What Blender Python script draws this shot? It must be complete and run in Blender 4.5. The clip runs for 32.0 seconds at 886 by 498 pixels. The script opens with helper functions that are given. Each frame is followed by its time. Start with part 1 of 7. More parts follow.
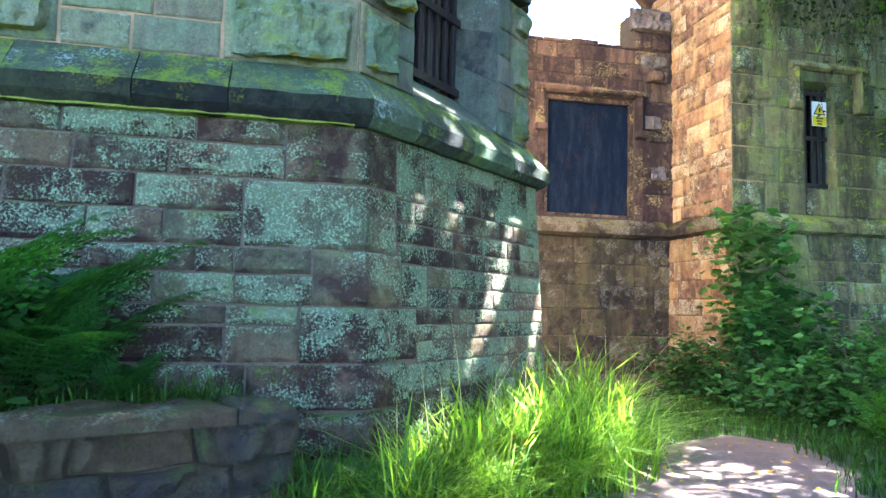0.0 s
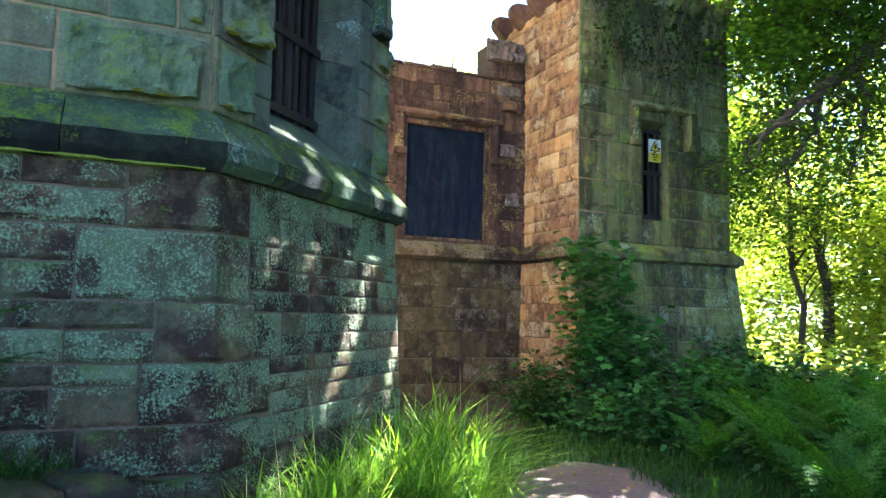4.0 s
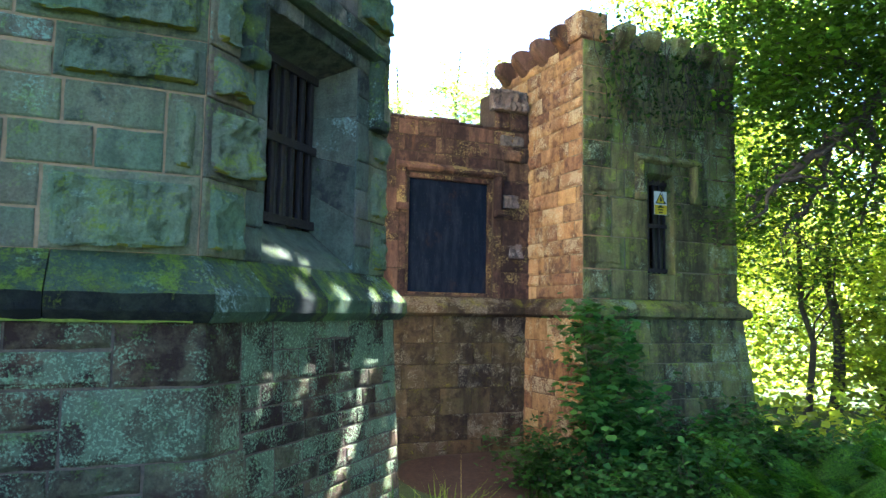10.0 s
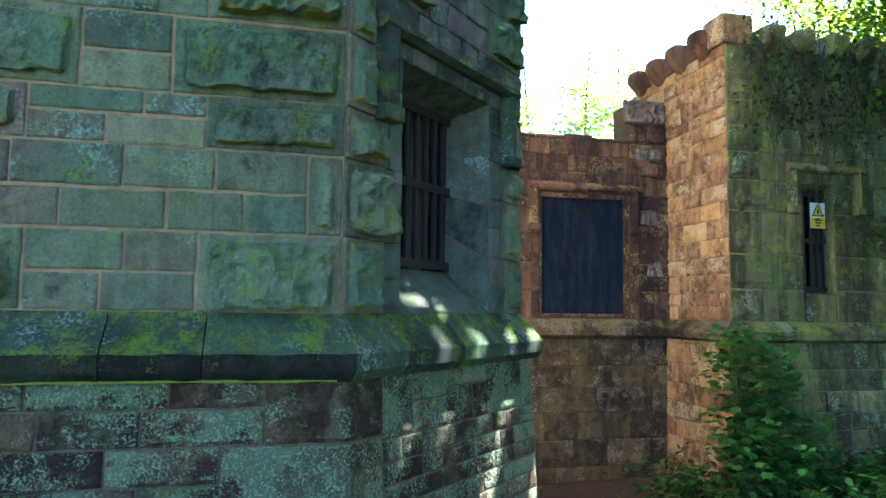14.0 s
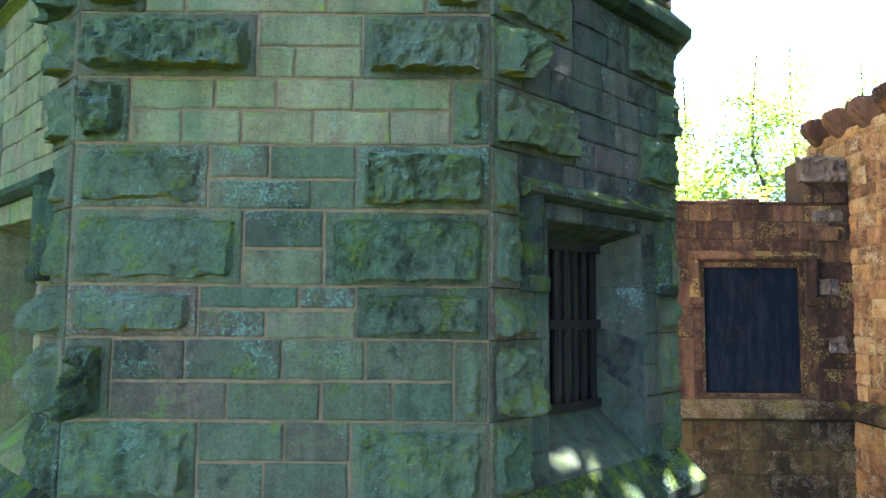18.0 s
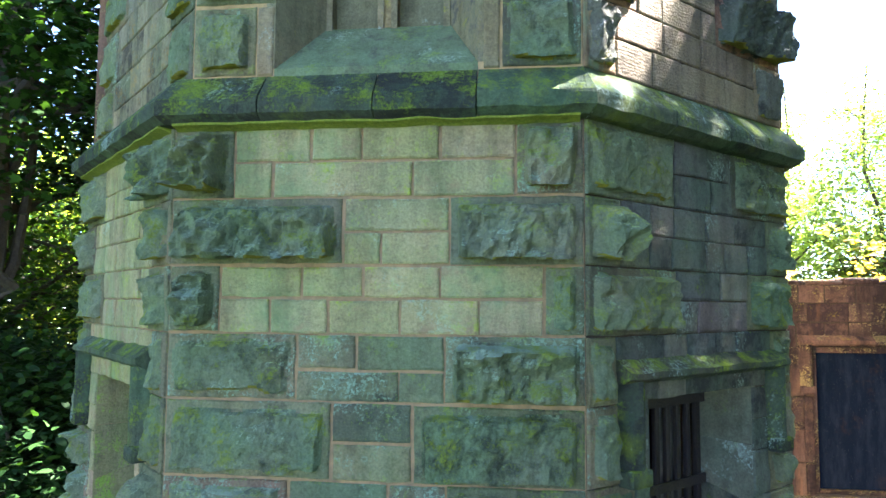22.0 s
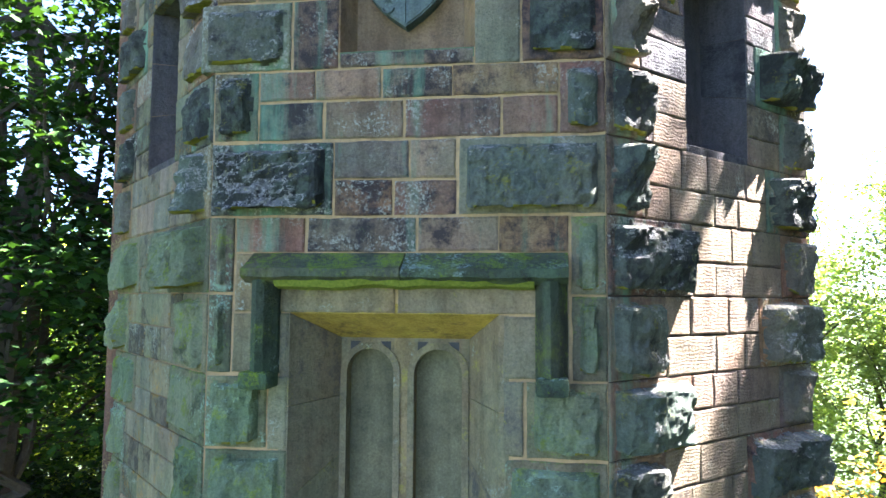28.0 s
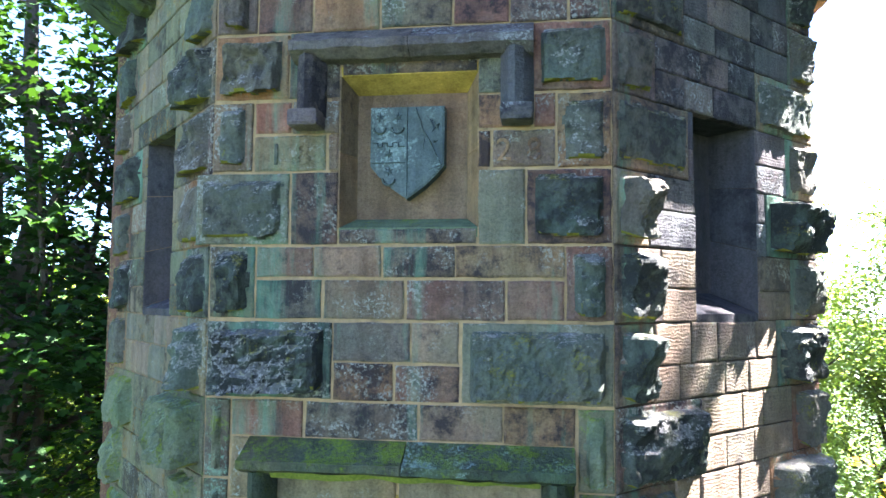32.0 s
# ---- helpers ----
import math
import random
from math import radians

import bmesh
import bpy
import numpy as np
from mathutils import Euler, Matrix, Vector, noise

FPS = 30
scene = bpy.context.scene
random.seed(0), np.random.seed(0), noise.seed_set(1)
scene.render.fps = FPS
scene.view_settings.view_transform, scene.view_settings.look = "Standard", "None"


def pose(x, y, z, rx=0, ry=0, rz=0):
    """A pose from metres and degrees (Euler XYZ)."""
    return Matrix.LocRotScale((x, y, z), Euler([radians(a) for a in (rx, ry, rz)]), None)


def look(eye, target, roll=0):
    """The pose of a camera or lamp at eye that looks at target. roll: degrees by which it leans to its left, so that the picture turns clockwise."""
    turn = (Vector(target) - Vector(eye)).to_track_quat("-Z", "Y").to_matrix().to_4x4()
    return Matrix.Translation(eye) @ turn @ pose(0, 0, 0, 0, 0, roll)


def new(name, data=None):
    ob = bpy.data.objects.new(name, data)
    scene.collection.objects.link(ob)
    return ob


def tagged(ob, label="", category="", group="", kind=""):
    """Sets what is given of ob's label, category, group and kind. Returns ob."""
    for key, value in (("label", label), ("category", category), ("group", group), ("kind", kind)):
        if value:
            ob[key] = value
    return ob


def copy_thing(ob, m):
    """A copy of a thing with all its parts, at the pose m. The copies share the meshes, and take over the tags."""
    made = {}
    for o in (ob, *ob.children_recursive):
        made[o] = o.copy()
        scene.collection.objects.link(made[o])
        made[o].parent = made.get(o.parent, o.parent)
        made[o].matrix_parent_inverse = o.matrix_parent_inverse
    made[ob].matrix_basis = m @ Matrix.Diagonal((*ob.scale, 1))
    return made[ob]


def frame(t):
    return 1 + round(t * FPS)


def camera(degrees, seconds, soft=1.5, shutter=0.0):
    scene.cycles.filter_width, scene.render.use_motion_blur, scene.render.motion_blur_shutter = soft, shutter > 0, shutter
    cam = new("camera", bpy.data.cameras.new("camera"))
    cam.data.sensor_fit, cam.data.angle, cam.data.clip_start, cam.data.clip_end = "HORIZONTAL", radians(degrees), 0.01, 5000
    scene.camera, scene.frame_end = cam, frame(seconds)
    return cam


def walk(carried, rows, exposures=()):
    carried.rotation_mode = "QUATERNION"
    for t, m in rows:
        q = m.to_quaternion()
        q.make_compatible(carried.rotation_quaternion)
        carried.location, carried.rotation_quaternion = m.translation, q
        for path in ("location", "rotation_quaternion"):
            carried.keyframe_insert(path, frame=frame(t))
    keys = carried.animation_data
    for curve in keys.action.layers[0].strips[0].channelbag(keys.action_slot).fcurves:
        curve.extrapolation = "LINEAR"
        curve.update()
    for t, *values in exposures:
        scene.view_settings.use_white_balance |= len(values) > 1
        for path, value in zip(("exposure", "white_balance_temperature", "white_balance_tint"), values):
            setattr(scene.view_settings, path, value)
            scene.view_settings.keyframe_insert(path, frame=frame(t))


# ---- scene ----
cam = camera(64.6, 32.0)
EXPOSURES = [(0, 5.85, 5450, 15), (1, 5.45, 5450, 13), (2.5, 5.0, 5450, 11), (8, 4.82, 5450, 9), (13, 4.75, 5300, 9), (16, 4.68, 5500, 9), (20, 5.0, 5750, 13), (24, 5.12, 6050, 18), (28, 4.8, 5800, 19), (32, 4.85, 5650, 17)]
METRES, EYE, TILT, LEAN, TURN = 7.0, 0.95, 4.6, -1.4, -12.5
ROWS = [
    (0.0, 0.0, 0.0, 0.0, 0.0, 0.0, -0.0),
    (0.5, 0.0003, -0.0, 0.0008, -2.82, 0.01, -0.33),
    (1.0, 0.0001, 0.0005, 0.0029, -6.92, 0.09, -0.71),
    (1.5, -0.0006, 0.0012, 0.0039, -10.23, 0.28, -0.92),
    (2.0, -0.0021, 0.0019, 0.0042, -11.35, 0.47, -0.97),
    (2.5, -0.0023, 0.0028, 0.0095, -11.39, 0.47, -0.9),
    (3.0, -0.0019, 0.0039, 0.0163, -11.46, 0.47, -0.86),
    (3.5, -0.0013, 0.005, 0.0252, -11.58, 0.44, -0.84),
    (5.5, 0.0021, 0.007, 0.0592, -11.67, 0.39, -0.72),
    (6.0, 0.0027, 0.0079, 0.0696, -11.66, 0.38, -0.7),
    (6.5, 0.0028, 0.0087, 0.0785, -11.66, 0.36, -0.7),
    (7.0, 0.0028, 0.0092, 0.085, -11.65, 0.37, -0.65),
    (7.5, 0.0037, 0.0101, 0.0936, -11.65, 0.33, -0.66),
    (8.0, 0.0051, 0.0108, 0.1018, -11.65, 0.32, -0.61),
    (8.5, 0.0071, 0.0115, 0.1107, -11.63, 0.3, -0.6),
    (9.0, 0.0091, 0.0126, 0.1198, -11.49, 0.29, -0.58),
    (9.5, 0.01, 0.0148, 0.1291, -11.24, 0.27, -0.55),
    (10.0, 0.0101, 0.0176, 0.1379, -10.99, 0.27, -0.49),
    (10.5, 0.0098, 0.0206, 0.1452, -10.59, 0.25, -0.44),
    (11.0, 0.0095, 0.0239, 0.1508, -10.03, 0.24, -0.37),
    (11.5, 0.0091, 0.0273, 0.1557, -9.16, 0.22, -0.25),
    (12.0, 0.0078, 0.0289, 0.159, -8.0, 0.24, -0.08),
    (12.5, 0.0068, 0.0295, 0.1605, -6.12, 0.26, 0.16),
    (13.0, 0.006, 0.0288, 0.1628, -3.9, 0.23, 0.36),
    (13.5, 0.0052, 0.0269, 0.1667, -1.85, 0.25, 0.55),
    (14.0, 0.0068, 0.0265, 0.1776, -0.35, 0.24, 0.67),
    (14.5, 0.0075, 0.0272, 0.1963, 1.37, 0.32, 0.93),
    (16.5, 0.0146, 0.03, 0.2646, 8.82, 0.35, 1.59),
    (17.0, 0.0156, 0.0316, 0.2808, 10.23, 0.42, 1.74),
    (17.5, 0.0161, 0.0338, 0.2975, 11.47, 0.42, 1.82),
    (18.0, 0.016, 0.0367, 0.3113, 12.28, 0.44, 1.9),
    (18.5, 0.0165, 0.0402, 0.326, 13.37, 0.47, 1.99),
    (19.0, 0.0165, 0.0438, 0.34, 14.95, 0.57, 2.17),
    (19.5, 0.0161, 0.0472, 0.3567, 15.72, 0.51, 2.18),
    (20.0, 0.0151, 0.0505, 0.3725, 16.55, 0.56, 2.26),
    (20.5, 0.0141, 0.0532, 0.3892, 17.45, 0.56, 2.32),
    (21.0, 0.0128, 0.055, 0.4064, 18.18, 0.56, 2.38),
    (21.5, 0.0127, 0.0567, 0.4286, 18.83, 0.55, 2.43),
    (22.0, 0.0123, 0.0585, 0.4511, 19.29, 0.53, 2.45),
    (22.5, 0.0121, 0.0604, 0.473, 19.75, 0.52, 2.49),
    (23.0, 0.0124, 0.0618, 0.4961, 20.23, 0.49, 2.53),
    (23.5, 0.013, 0.064, 0.5206, 20.52, 0.47, 2.54),
    (24.0, 0.0141, 0.067, 0.5559, 20.51, 0.41, 2.54),
    (24.5, 0.0148, 0.0704, 0.5952, 20.5, 0.36, 2.53),
    (26.5, 0.0161, 0.0803, 0.7378, 20.4, 0.24, 2.47),
    (27.0, 0.0161, 0.083, 0.7735, 20.38, 0.25, 2.47),
    (27.5, 0.0163, 0.0851, 0.8081, 20.38, 0.25, 2.46),
    (28.0, 0.0167, 0.0872, 0.8422, 20.39, 0.27, 2.48),
    (28.5, 0.0167, 0.0877, 0.8659, 20.38, 0.29, 2.47),
    (29.0, 0.0166, 0.0887, 0.8876, 20.39, 0.28, 2.47),
    (29.5, 0.017, 0.0899, 0.9176, 20.4, 0.27, 2.46),
    (30.0, 0.0176, 0.0903, 0.9438, 20.41, 0.28, 2.47),
    (30.5, 0.0186, 0.091, 0.9639, 20.41, 0.27, 2.47),
    (31.0, 0.0197, 0.0913, 0.9732, 20.4, 0.29, 2.47),
    (31.5, 0.0191, 0.094, 0.974, 20.4, 0.31, 2.47),
    (32.0, 0.0149, 0.1041, 0.9743, 20.41, 0.34, 2.47),
]
walk(cam, [(t, pose(0, 0, EYE, TILT, LEAN, TURN) @ pose(METRES * x, METRES * y, METRES * z, 90 + pitch, roll, yaw)) for t, x, y, z, yaw, pitch, roll in ROWS], exposures=EXPOSURES)

# ---- light ----
SUN_ROT, SUN_EL = radians(64.5), radians(56)
world = bpy.data.worlds.new("daylight")
scene.world = world
world.use_nodes = True
wn = world.node_tree.nodes
wl = world.node_tree.links
sky = wn.new("ShaderNodeTexSky")
sky.sky_type = "NISHITA"
sky.sun_disc = False
sky.sun_elevation = SUN_EL
sky.sun_rotation = SUN_ROT
sky.air_density, sky.dust_density, sky.ozone_density = 0.45, 0.35, 0.6
bg = wn["Background"]
bg.inputs["Strength"].default_value = 0.05
wl.new(sky.outputs[0], bg.inputs["Color"])
SUN_DIR = Vector((math.sin(SUN_ROT) * math.cos(SUN_EL), math.cos(SUN_ROT) * math.cos(SUN_EL), math.sin(SUN_EL)))
sun_data = bpy.data.lights.new("sun", "SUN")
sun_data.energy, sun_data.angle, sun_data.color = 5.0, radians(0.42), (1.0, 0.94, 0.84)
sun_ob = new("sun", sun_data)
sun_ob.matrix_world = look(SUN_DIR * 60, (0, 0, 0))


# ---- materials ----
def nodes_of(name):
    m = bpy.data.materials.new(name)
    m.use_nodes = True
    nt = m.node_tree
    return m, nt.nodes, nt.links, nt.nodes["Principled BSDF"]


def noise_node(n, l, vec, scale, detail=4.0, rough=0.6):
    t = n.new("ShaderNodeTexNoise")
    t.inputs["Scale"].default_value = scale
    t.inputs["Detail"].default_value = detail
    t.inputs["Roughness"].default_value = rough
    l.new(vec, t.inputs["Vector"])
    return t.outputs["Fac"]


def ramp(n, l, fac, stops):
    r = n.new("ShaderNodeValToRGB")
    e = r.color_ramp.elements
    while len(e) < len(stops):
        e.new(0.5)
    for el, (p, c) in zip(e, stops):
        el.position = p
        el.color = (*c, 1) if isinstance(c, tuple) else (c, c, c, 1)
    l.new(fac, r.inputs["Fac"])
    return r.outputs["Color"]


def mix(n, l, fac, a, b, mode="MIX"):
    m = n.new("ShaderNodeMix")
    m.data_type = "RGBA"
    m.blend_type = mode
    for sock, v in ((m.inputs[0], fac), (m.inputs[6], a), (m.inputs[7], b)):
        if isinstance(v, (int, float)):
            sock.default_value = v
        elif isinstance(v, tuple):
            sock.default_value = (*v, 1)
        else:
            l.new(v, sock)
    return m.outputs[2]


def math_node(n, l, op, a, b):
    m = n.new("ShaderNodeMath")
    m.operation = op
    for sock, v in zip(m.inputs, (a, b)):
        if isinstance(v, (int, float)):
            sock.default_value = v
        else:
            l.new(v, sock)
    return m.outputs[0]


def shifted(n, l, amount=40.0):
    """World position moved by a random amount for each object, so that no two stones carry the same grain."""
    g = n.new("ShaderNodeNewGeometry")
    o = n.new("ShaderNodeObjectInfo")
    v = n.new("ShaderNodeVectorMath")
    v.operation = "ADD"
    c = n.new("ShaderNodeCombineXYZ")
    k = math_node(n, l, "MULTIPLY", o.outputs["Random"], amount)
    for i in range(3):
        l.new(k, c.inputs[i])
    l.new(g.outputs["Position"], v.inputs[0])
    l.new(c.outputs[0], v.inputs[1])
    return v.outputs[0], o.outputs["Random"], g


def stone_material(name, palette, lichen=(0.42, 0.52, 0.46), lichen_cut=0.60, crust=(0.025, 0.025, 0.025), crust_cut=0.60,
                   moss=(0.10, 0.13, 0.03), moss_cut=0.66, bump=0.5, tool=0.0, algae=(0.16, 0.28, 0.16), algae_amount=0.5, blotch=0.5, fleck=55, run=0.0, stains=(), even=0.0, ledge=0.09):
    """Sandstone: a colour for each block, a film of algae, rain streaks, dark crust, blotched and speckled lichen, moss, fine grain.
    run: how far blotches run on from block to block; stains: (colour, stretch, seed, from, to, amount) of large stains; even: how alike the blocks are."""
    m, n, l, p = nodes_of(name)
    vec, rnd, geo = shifted(n, l, 40.0 * (1 - run))
    pos = geo.outputs["Position"]
    k = len(palette)
    mean = [sum(c[i] for c in palette) / k for i in range(3)]
    palette = [tuple(c[i] + (mean[i] - c[i]) * even for i in range(3)) for c in palette]
    base = ramp(n, l, rnd, [(i / max(1, k - 1), c) for i, c in enumerate(palette)])
    wander = math_node(n, l, "MULTIPLY", math_node(n, l, "SUBTRACT", math_node(n, l, "FRACT", math_node(n, l, "MULTIPLY", rnd, 17.3), 0.0), 0.5), 0.16)
    wander2 = math_node(n, l, "MULTIPLY", math_node(n, l, "SUBTRACT", math_node(n, l, "FRACT", math_node(n, l, "MULTIPLY", rnd, 41.7), 0.0), 0.5), 0.16)
    grain = noise_node(n, l, vec, 70, 6, 0.7)
    mid = noise_node(n, l, vec, 10, 9, 0.74)
    patch = noise_node(n, l, vec, 3.2, 6, 0.65)
    # mottling inside the block
    base = mix(n, l, 0.8, base, ramp(n, l, patch, [(0.25, (0.55, 0.56, 0.60)), (0.5, (0.95, 0.95, 0.95)), (0.75, (1.35, 1.22, 1.10))]), "MULTIPLY")
    # algae film that runs on from block to block
    film = math_node(n, l, "ADD", noise_node(n, l, pos, 1.1, 7, 0.62), math_node(n, l, "MULTIPLY", wander, 0.8))
    base = mix(n, l, math_node(n, l, "MULTIPLY", ramp(n, l, film, [(0.36, 0.0), (0.60, 1.0)]), algae_amount), base, algae)
    # rain streaks
    st = n.new("ShaderNodeMapping")
    st.inputs["Scale"].default_value = (9, 9, 0.8)
    l.new(pos, st.inputs["Vector"])
    base = mix(n, l, 0.75, base, ramp(n, l, noise_node(n, l, st.outputs[0], 1.0, 5, 0.6), [(0.3, 0.58), (0.6, 1.1)]), "MULTIPLY")
    base = mix(n, l, 0.6, base, ramp(n, l, mid, [(0.3, 0.5), (0.5, 1.0), (0.7, 1.3)]), "MULTIPLY")
    base = mix(n, l, 0.7, base, ramp(n, l, grain, [(0.25, 0.35), (0.7, 1.1)]), "MULTIPLY")
    cr = math_node(n, l, "ADD", math_node(n, l, "ADD", math_node(n, l, "MULTIPLY", mid, 0.6), math_node(n, l, "MULTIPLY", patch, 0.4)), wander)
    base = mix(n, l, ramp(n, l, cr, [(crust_cut - 0.05, 0.0), (crust_cut + 0.07, 0.9)]), base, crust)
    for colour, stretch, seed, lo_, hi_, amount in stains:
        sm = n.new("ShaderNodeMapping")
        sm.inputs["Scale"].default_value = stretch
        sm.inputs["Location"].default_value = (seed, seed * 1.7, seed * 0.6)
        l.new(pos, sm.inputs["Vector"])
        cover_ = ramp(n, l, noise_node(n, l, sm.outputs[0], 1.0, 7, 0.68), [(lo_, 0.0), (hi_, 1.0)])
        base = mix(n, l, math_node(n, l, "MULTIPLY", cover_, amount), base, colour)
    sep = n.new("ShaderNodeSeparateXYZ")
    l.new(geo.outputs["Normal"], sep.inputs[0])
    where = math_node(n, l, "ADD", math_node(n, l, "ADD", noise_node(n, l, vec, 3.8, 8, 0.68), wander2), math_node(n, l, "MULTIPLY", sep.outputs[2], ledge))
    spots = noise_node(n, l, vec, fleck, 4, 0.7)
    speck = math_node(n, l, "MULTIPLY", ramp(n, l, spots, [(0.50, 0.0), (0.58, 1.0)]), ramp(n, l, where, [(lichen_cut - 0.10, 0.0), (lichen_cut, 1.0)]))
    solid = math_node(n, l, "MULTIPLY", ramp(n, l, where, [(lichen_cut, 0.0), (lichen_cut + 0.06, 1.0)]), blotch)
    cover = math_node(n, l, "MAXIMUM", speck, solid)
    base = mix(n, l, math_node(n, l, "MULTIPLY", cover, 0.85), base, mix(n, l, spots, lichen, tuple(c * 0.7 for c in lichen)))
    up = math_node(n, l, "MULTIPLY", sep.outputs[2], 0.10)
    mo = math_node(n, l, "ADD", math_node(n, l, "ADD", noise_node(n, l, vec, 5, 8, 0.75), up), math_node(n, l, "MULTIPLY", math_node(n, l, "SUBTRACT", spots, 0.5), 0.45))
    base = mix(n, l, ramp(n, l, mo, [(moss_cut - 0.06, 0.0), (moss_cut + 0.10, 0.85)]), base, mix(n, l, grain, moss, tuple(c * 1.7 for c in moss)))
    l.new(base, p.inputs["Base Color"])
    l.new(ramp(n, l, grain, [(0.3, 0.75), (0.8, 0.98)]), p.inputs["Roughness"])
    p.inputs["Specular IOR Level"].default_value = 0.1
    h = math_node(n, l, "ADD", math_node(n, l, "MULTIPLY", mid, 1.6), math_node(n, l, "MULTIPLY", grain, 0.6))
    h = math_node(n, l, "ADD", h, math_node(n, l, "MULTIPLY", cover, 0.12))
    if tool:
        w = n.new("ShaderNodeTexWave")
        w.bands_direction = "Z"
        w.inputs["Scale"].default_value = 16
        w.inputs["Distortion"].default_value = 9
        w.inputs["Detail"].default_value = 4
        l.new(vec, w.inputs["Vector"])
        h = math_node(n, l, "ADD", h, math_node(n, l, "MULTIPLY", w.outputs["Fac"], tool))
    b = n.new("ShaderNodeBump")
    b.inputs["Strength"].default_value = bump
    b.inputs["Distance"].default_value = 0.025
    l.new(h, b.inputs["Height"])
    l.new(b.outputs[0], p.inputs["Normal"])
    return m


def plain_material(name, a, b, scale=20.0, rough=0.8, bump=0.3, metal=0.0, spec=0.3):
    m, n, l, p = nodes_of(name)
    vec, rnd, geo = shifted(n, l)
    f1 = noise_node(n, l, vec, scale, 6, 0.65)
    f2 = noise_node(n, l, vec, scale / 7, 4, 0.6)
    c = mix(n, l, ramp(n, l, f1, [(0.3, 0.0), (0.7, 1.0)]), a, b)
    c = mix(n, l, 0.5, c, ramp(n, l, f2, [(0.25, 0.45), (0.75, 1.0)]), "MULTIPLY")
    l.new(c, p.inputs["Base Color"])
    p.inputs["Roughness"].default_value = rough
    p.inputs["Metallic"].default_value = metal
    p.inputs["Specular IOR Level"].default_value = spec
    bp = n.new("ShaderNodeBump")
    bp.inputs["Strength"].default_value = bump
    bp.inputs["Distance"].default_value = 0.01
    l.new(f1, bp.inputs["Height"])
    l.new(bp.outputs[0], p.inputs["Normal"])
    return m


def leaf_material(name, a, b, glow=0.5, rough=0.45):
    """Leaves: green that varies leaf by leaf, and light that shines through."""
    m, n, l, p = nodes_of(name)
    g = n.new("ShaderNodeNewGeometry")
    c = ramp(n, l, g.outputs["Random Per Island"], [(0.0, a), (0.6, b), (1.0, tuple(min(1, x * 1.5) for x in b))])
    big = noise_node(n, l, g.outputs["Position"], 0.9, 3, 0.6)
    c = mix(n, l, 0.6, c, ramp(n, l, big, [(0.3, 0.5), (0.7, 1.15)]), "MULTIPLY")
    l.new(c, p.inputs["Base Color"])
    p.inputs["Roughness"].default_value = rough + 0.1
    p.inputs["Specular IOR Level"].default_value = 0.16
    t = n.new("ShaderNodeBsdfTranslucent")
    l.new(mix(n, l, 1.0, c, (1.7, 1.65, 0.55), "MULTIPLY"), t.inputs["Color"])
    s = n.new("ShaderNodeMixShader")
    s.inputs[0].default_value = glow
    l.new(p.outputs[0], s.inputs[1])
    l.new(t.outputs[0], s.inputs[2])
    l.new(s.outputs[0], n["Material Output"].inputs["Surface"])
    return m


M_ASH = stone_material("green_tan_sandstone", [(0.28, 0.225, 0.13), (0.185, 0.19, 0.12), (0.305, 0.23, 0.145), (0.15, 0.17, 0.11), (0.225, 0.14, 0.105), (0.275, 0.245, 0.145), (0.14, 0.10, 0.088), (0.24, 0.20, 0.12)],
                       lichen=(0.29, 0.43, 0.32), lichen_cut=0.65, crust=(0.04, 0.045, 0.038), crust_cut=0.59, moss=(0.14, 0.19, 0.03), moss_cut=0.63, bump=0.9, algae=(0.13, 0.205, 0.105), algae_amount=0.55,
                       stains=(((0.05, 0.045, 0.035), (1.8, 1.8, 0.9), 14.0, 0.54, 0.68, 0.6),))
M_ASHTOP = stone_material("tan_sandstone_with_green_film", [(0.47, 0.36, 0.19), (0.41, 0.34, 0.18), (0.52, 0.38, 0.22), (0.36, 0.31, 0.18), (0.44, 0.30, 0.20)],
                          lichen=(0.42, 0.50, 0.34), lichen_cut=0.67, crust=(0.07, 0.065, 0.05), crust_cut=0.62, moss=(0.22, 0.27, 0.03), moss_cut=0.63, bump=0.9, algae=(0.23, 0.29, 0.12), algae_amount=0.5,
                          stains=(((0.20, 0.33, 0.15), (1.2, 1.2, 0.8), 21.0, 0.50, 0.64, 0.5), ((0.30, 0.17, 0.12), (3.0, 3.0, 4.0), 17.0, 0.58, 0.68, 0.5)))
M_QUOIN = stone_material("weathered_rock_face", [(0.20, 0.22, 0.14), (0.25, 0.25, 0.16), (0.18, 0.21, 0.14), (0.27, 0.25, 0.16)],
                         lichen=(0.36, 0.48, 0.34), lichen_cut=0.73, crust=(0.03, 0.038, 0.03), crust_cut=0.575, moss=(0.13, 0.16, 0.015), moss_cut=0.60, bump=1.0, algae=(0.13, 0.22, 0.11), algae_amount=0.6, blotch=0.5, ledge=0.24)
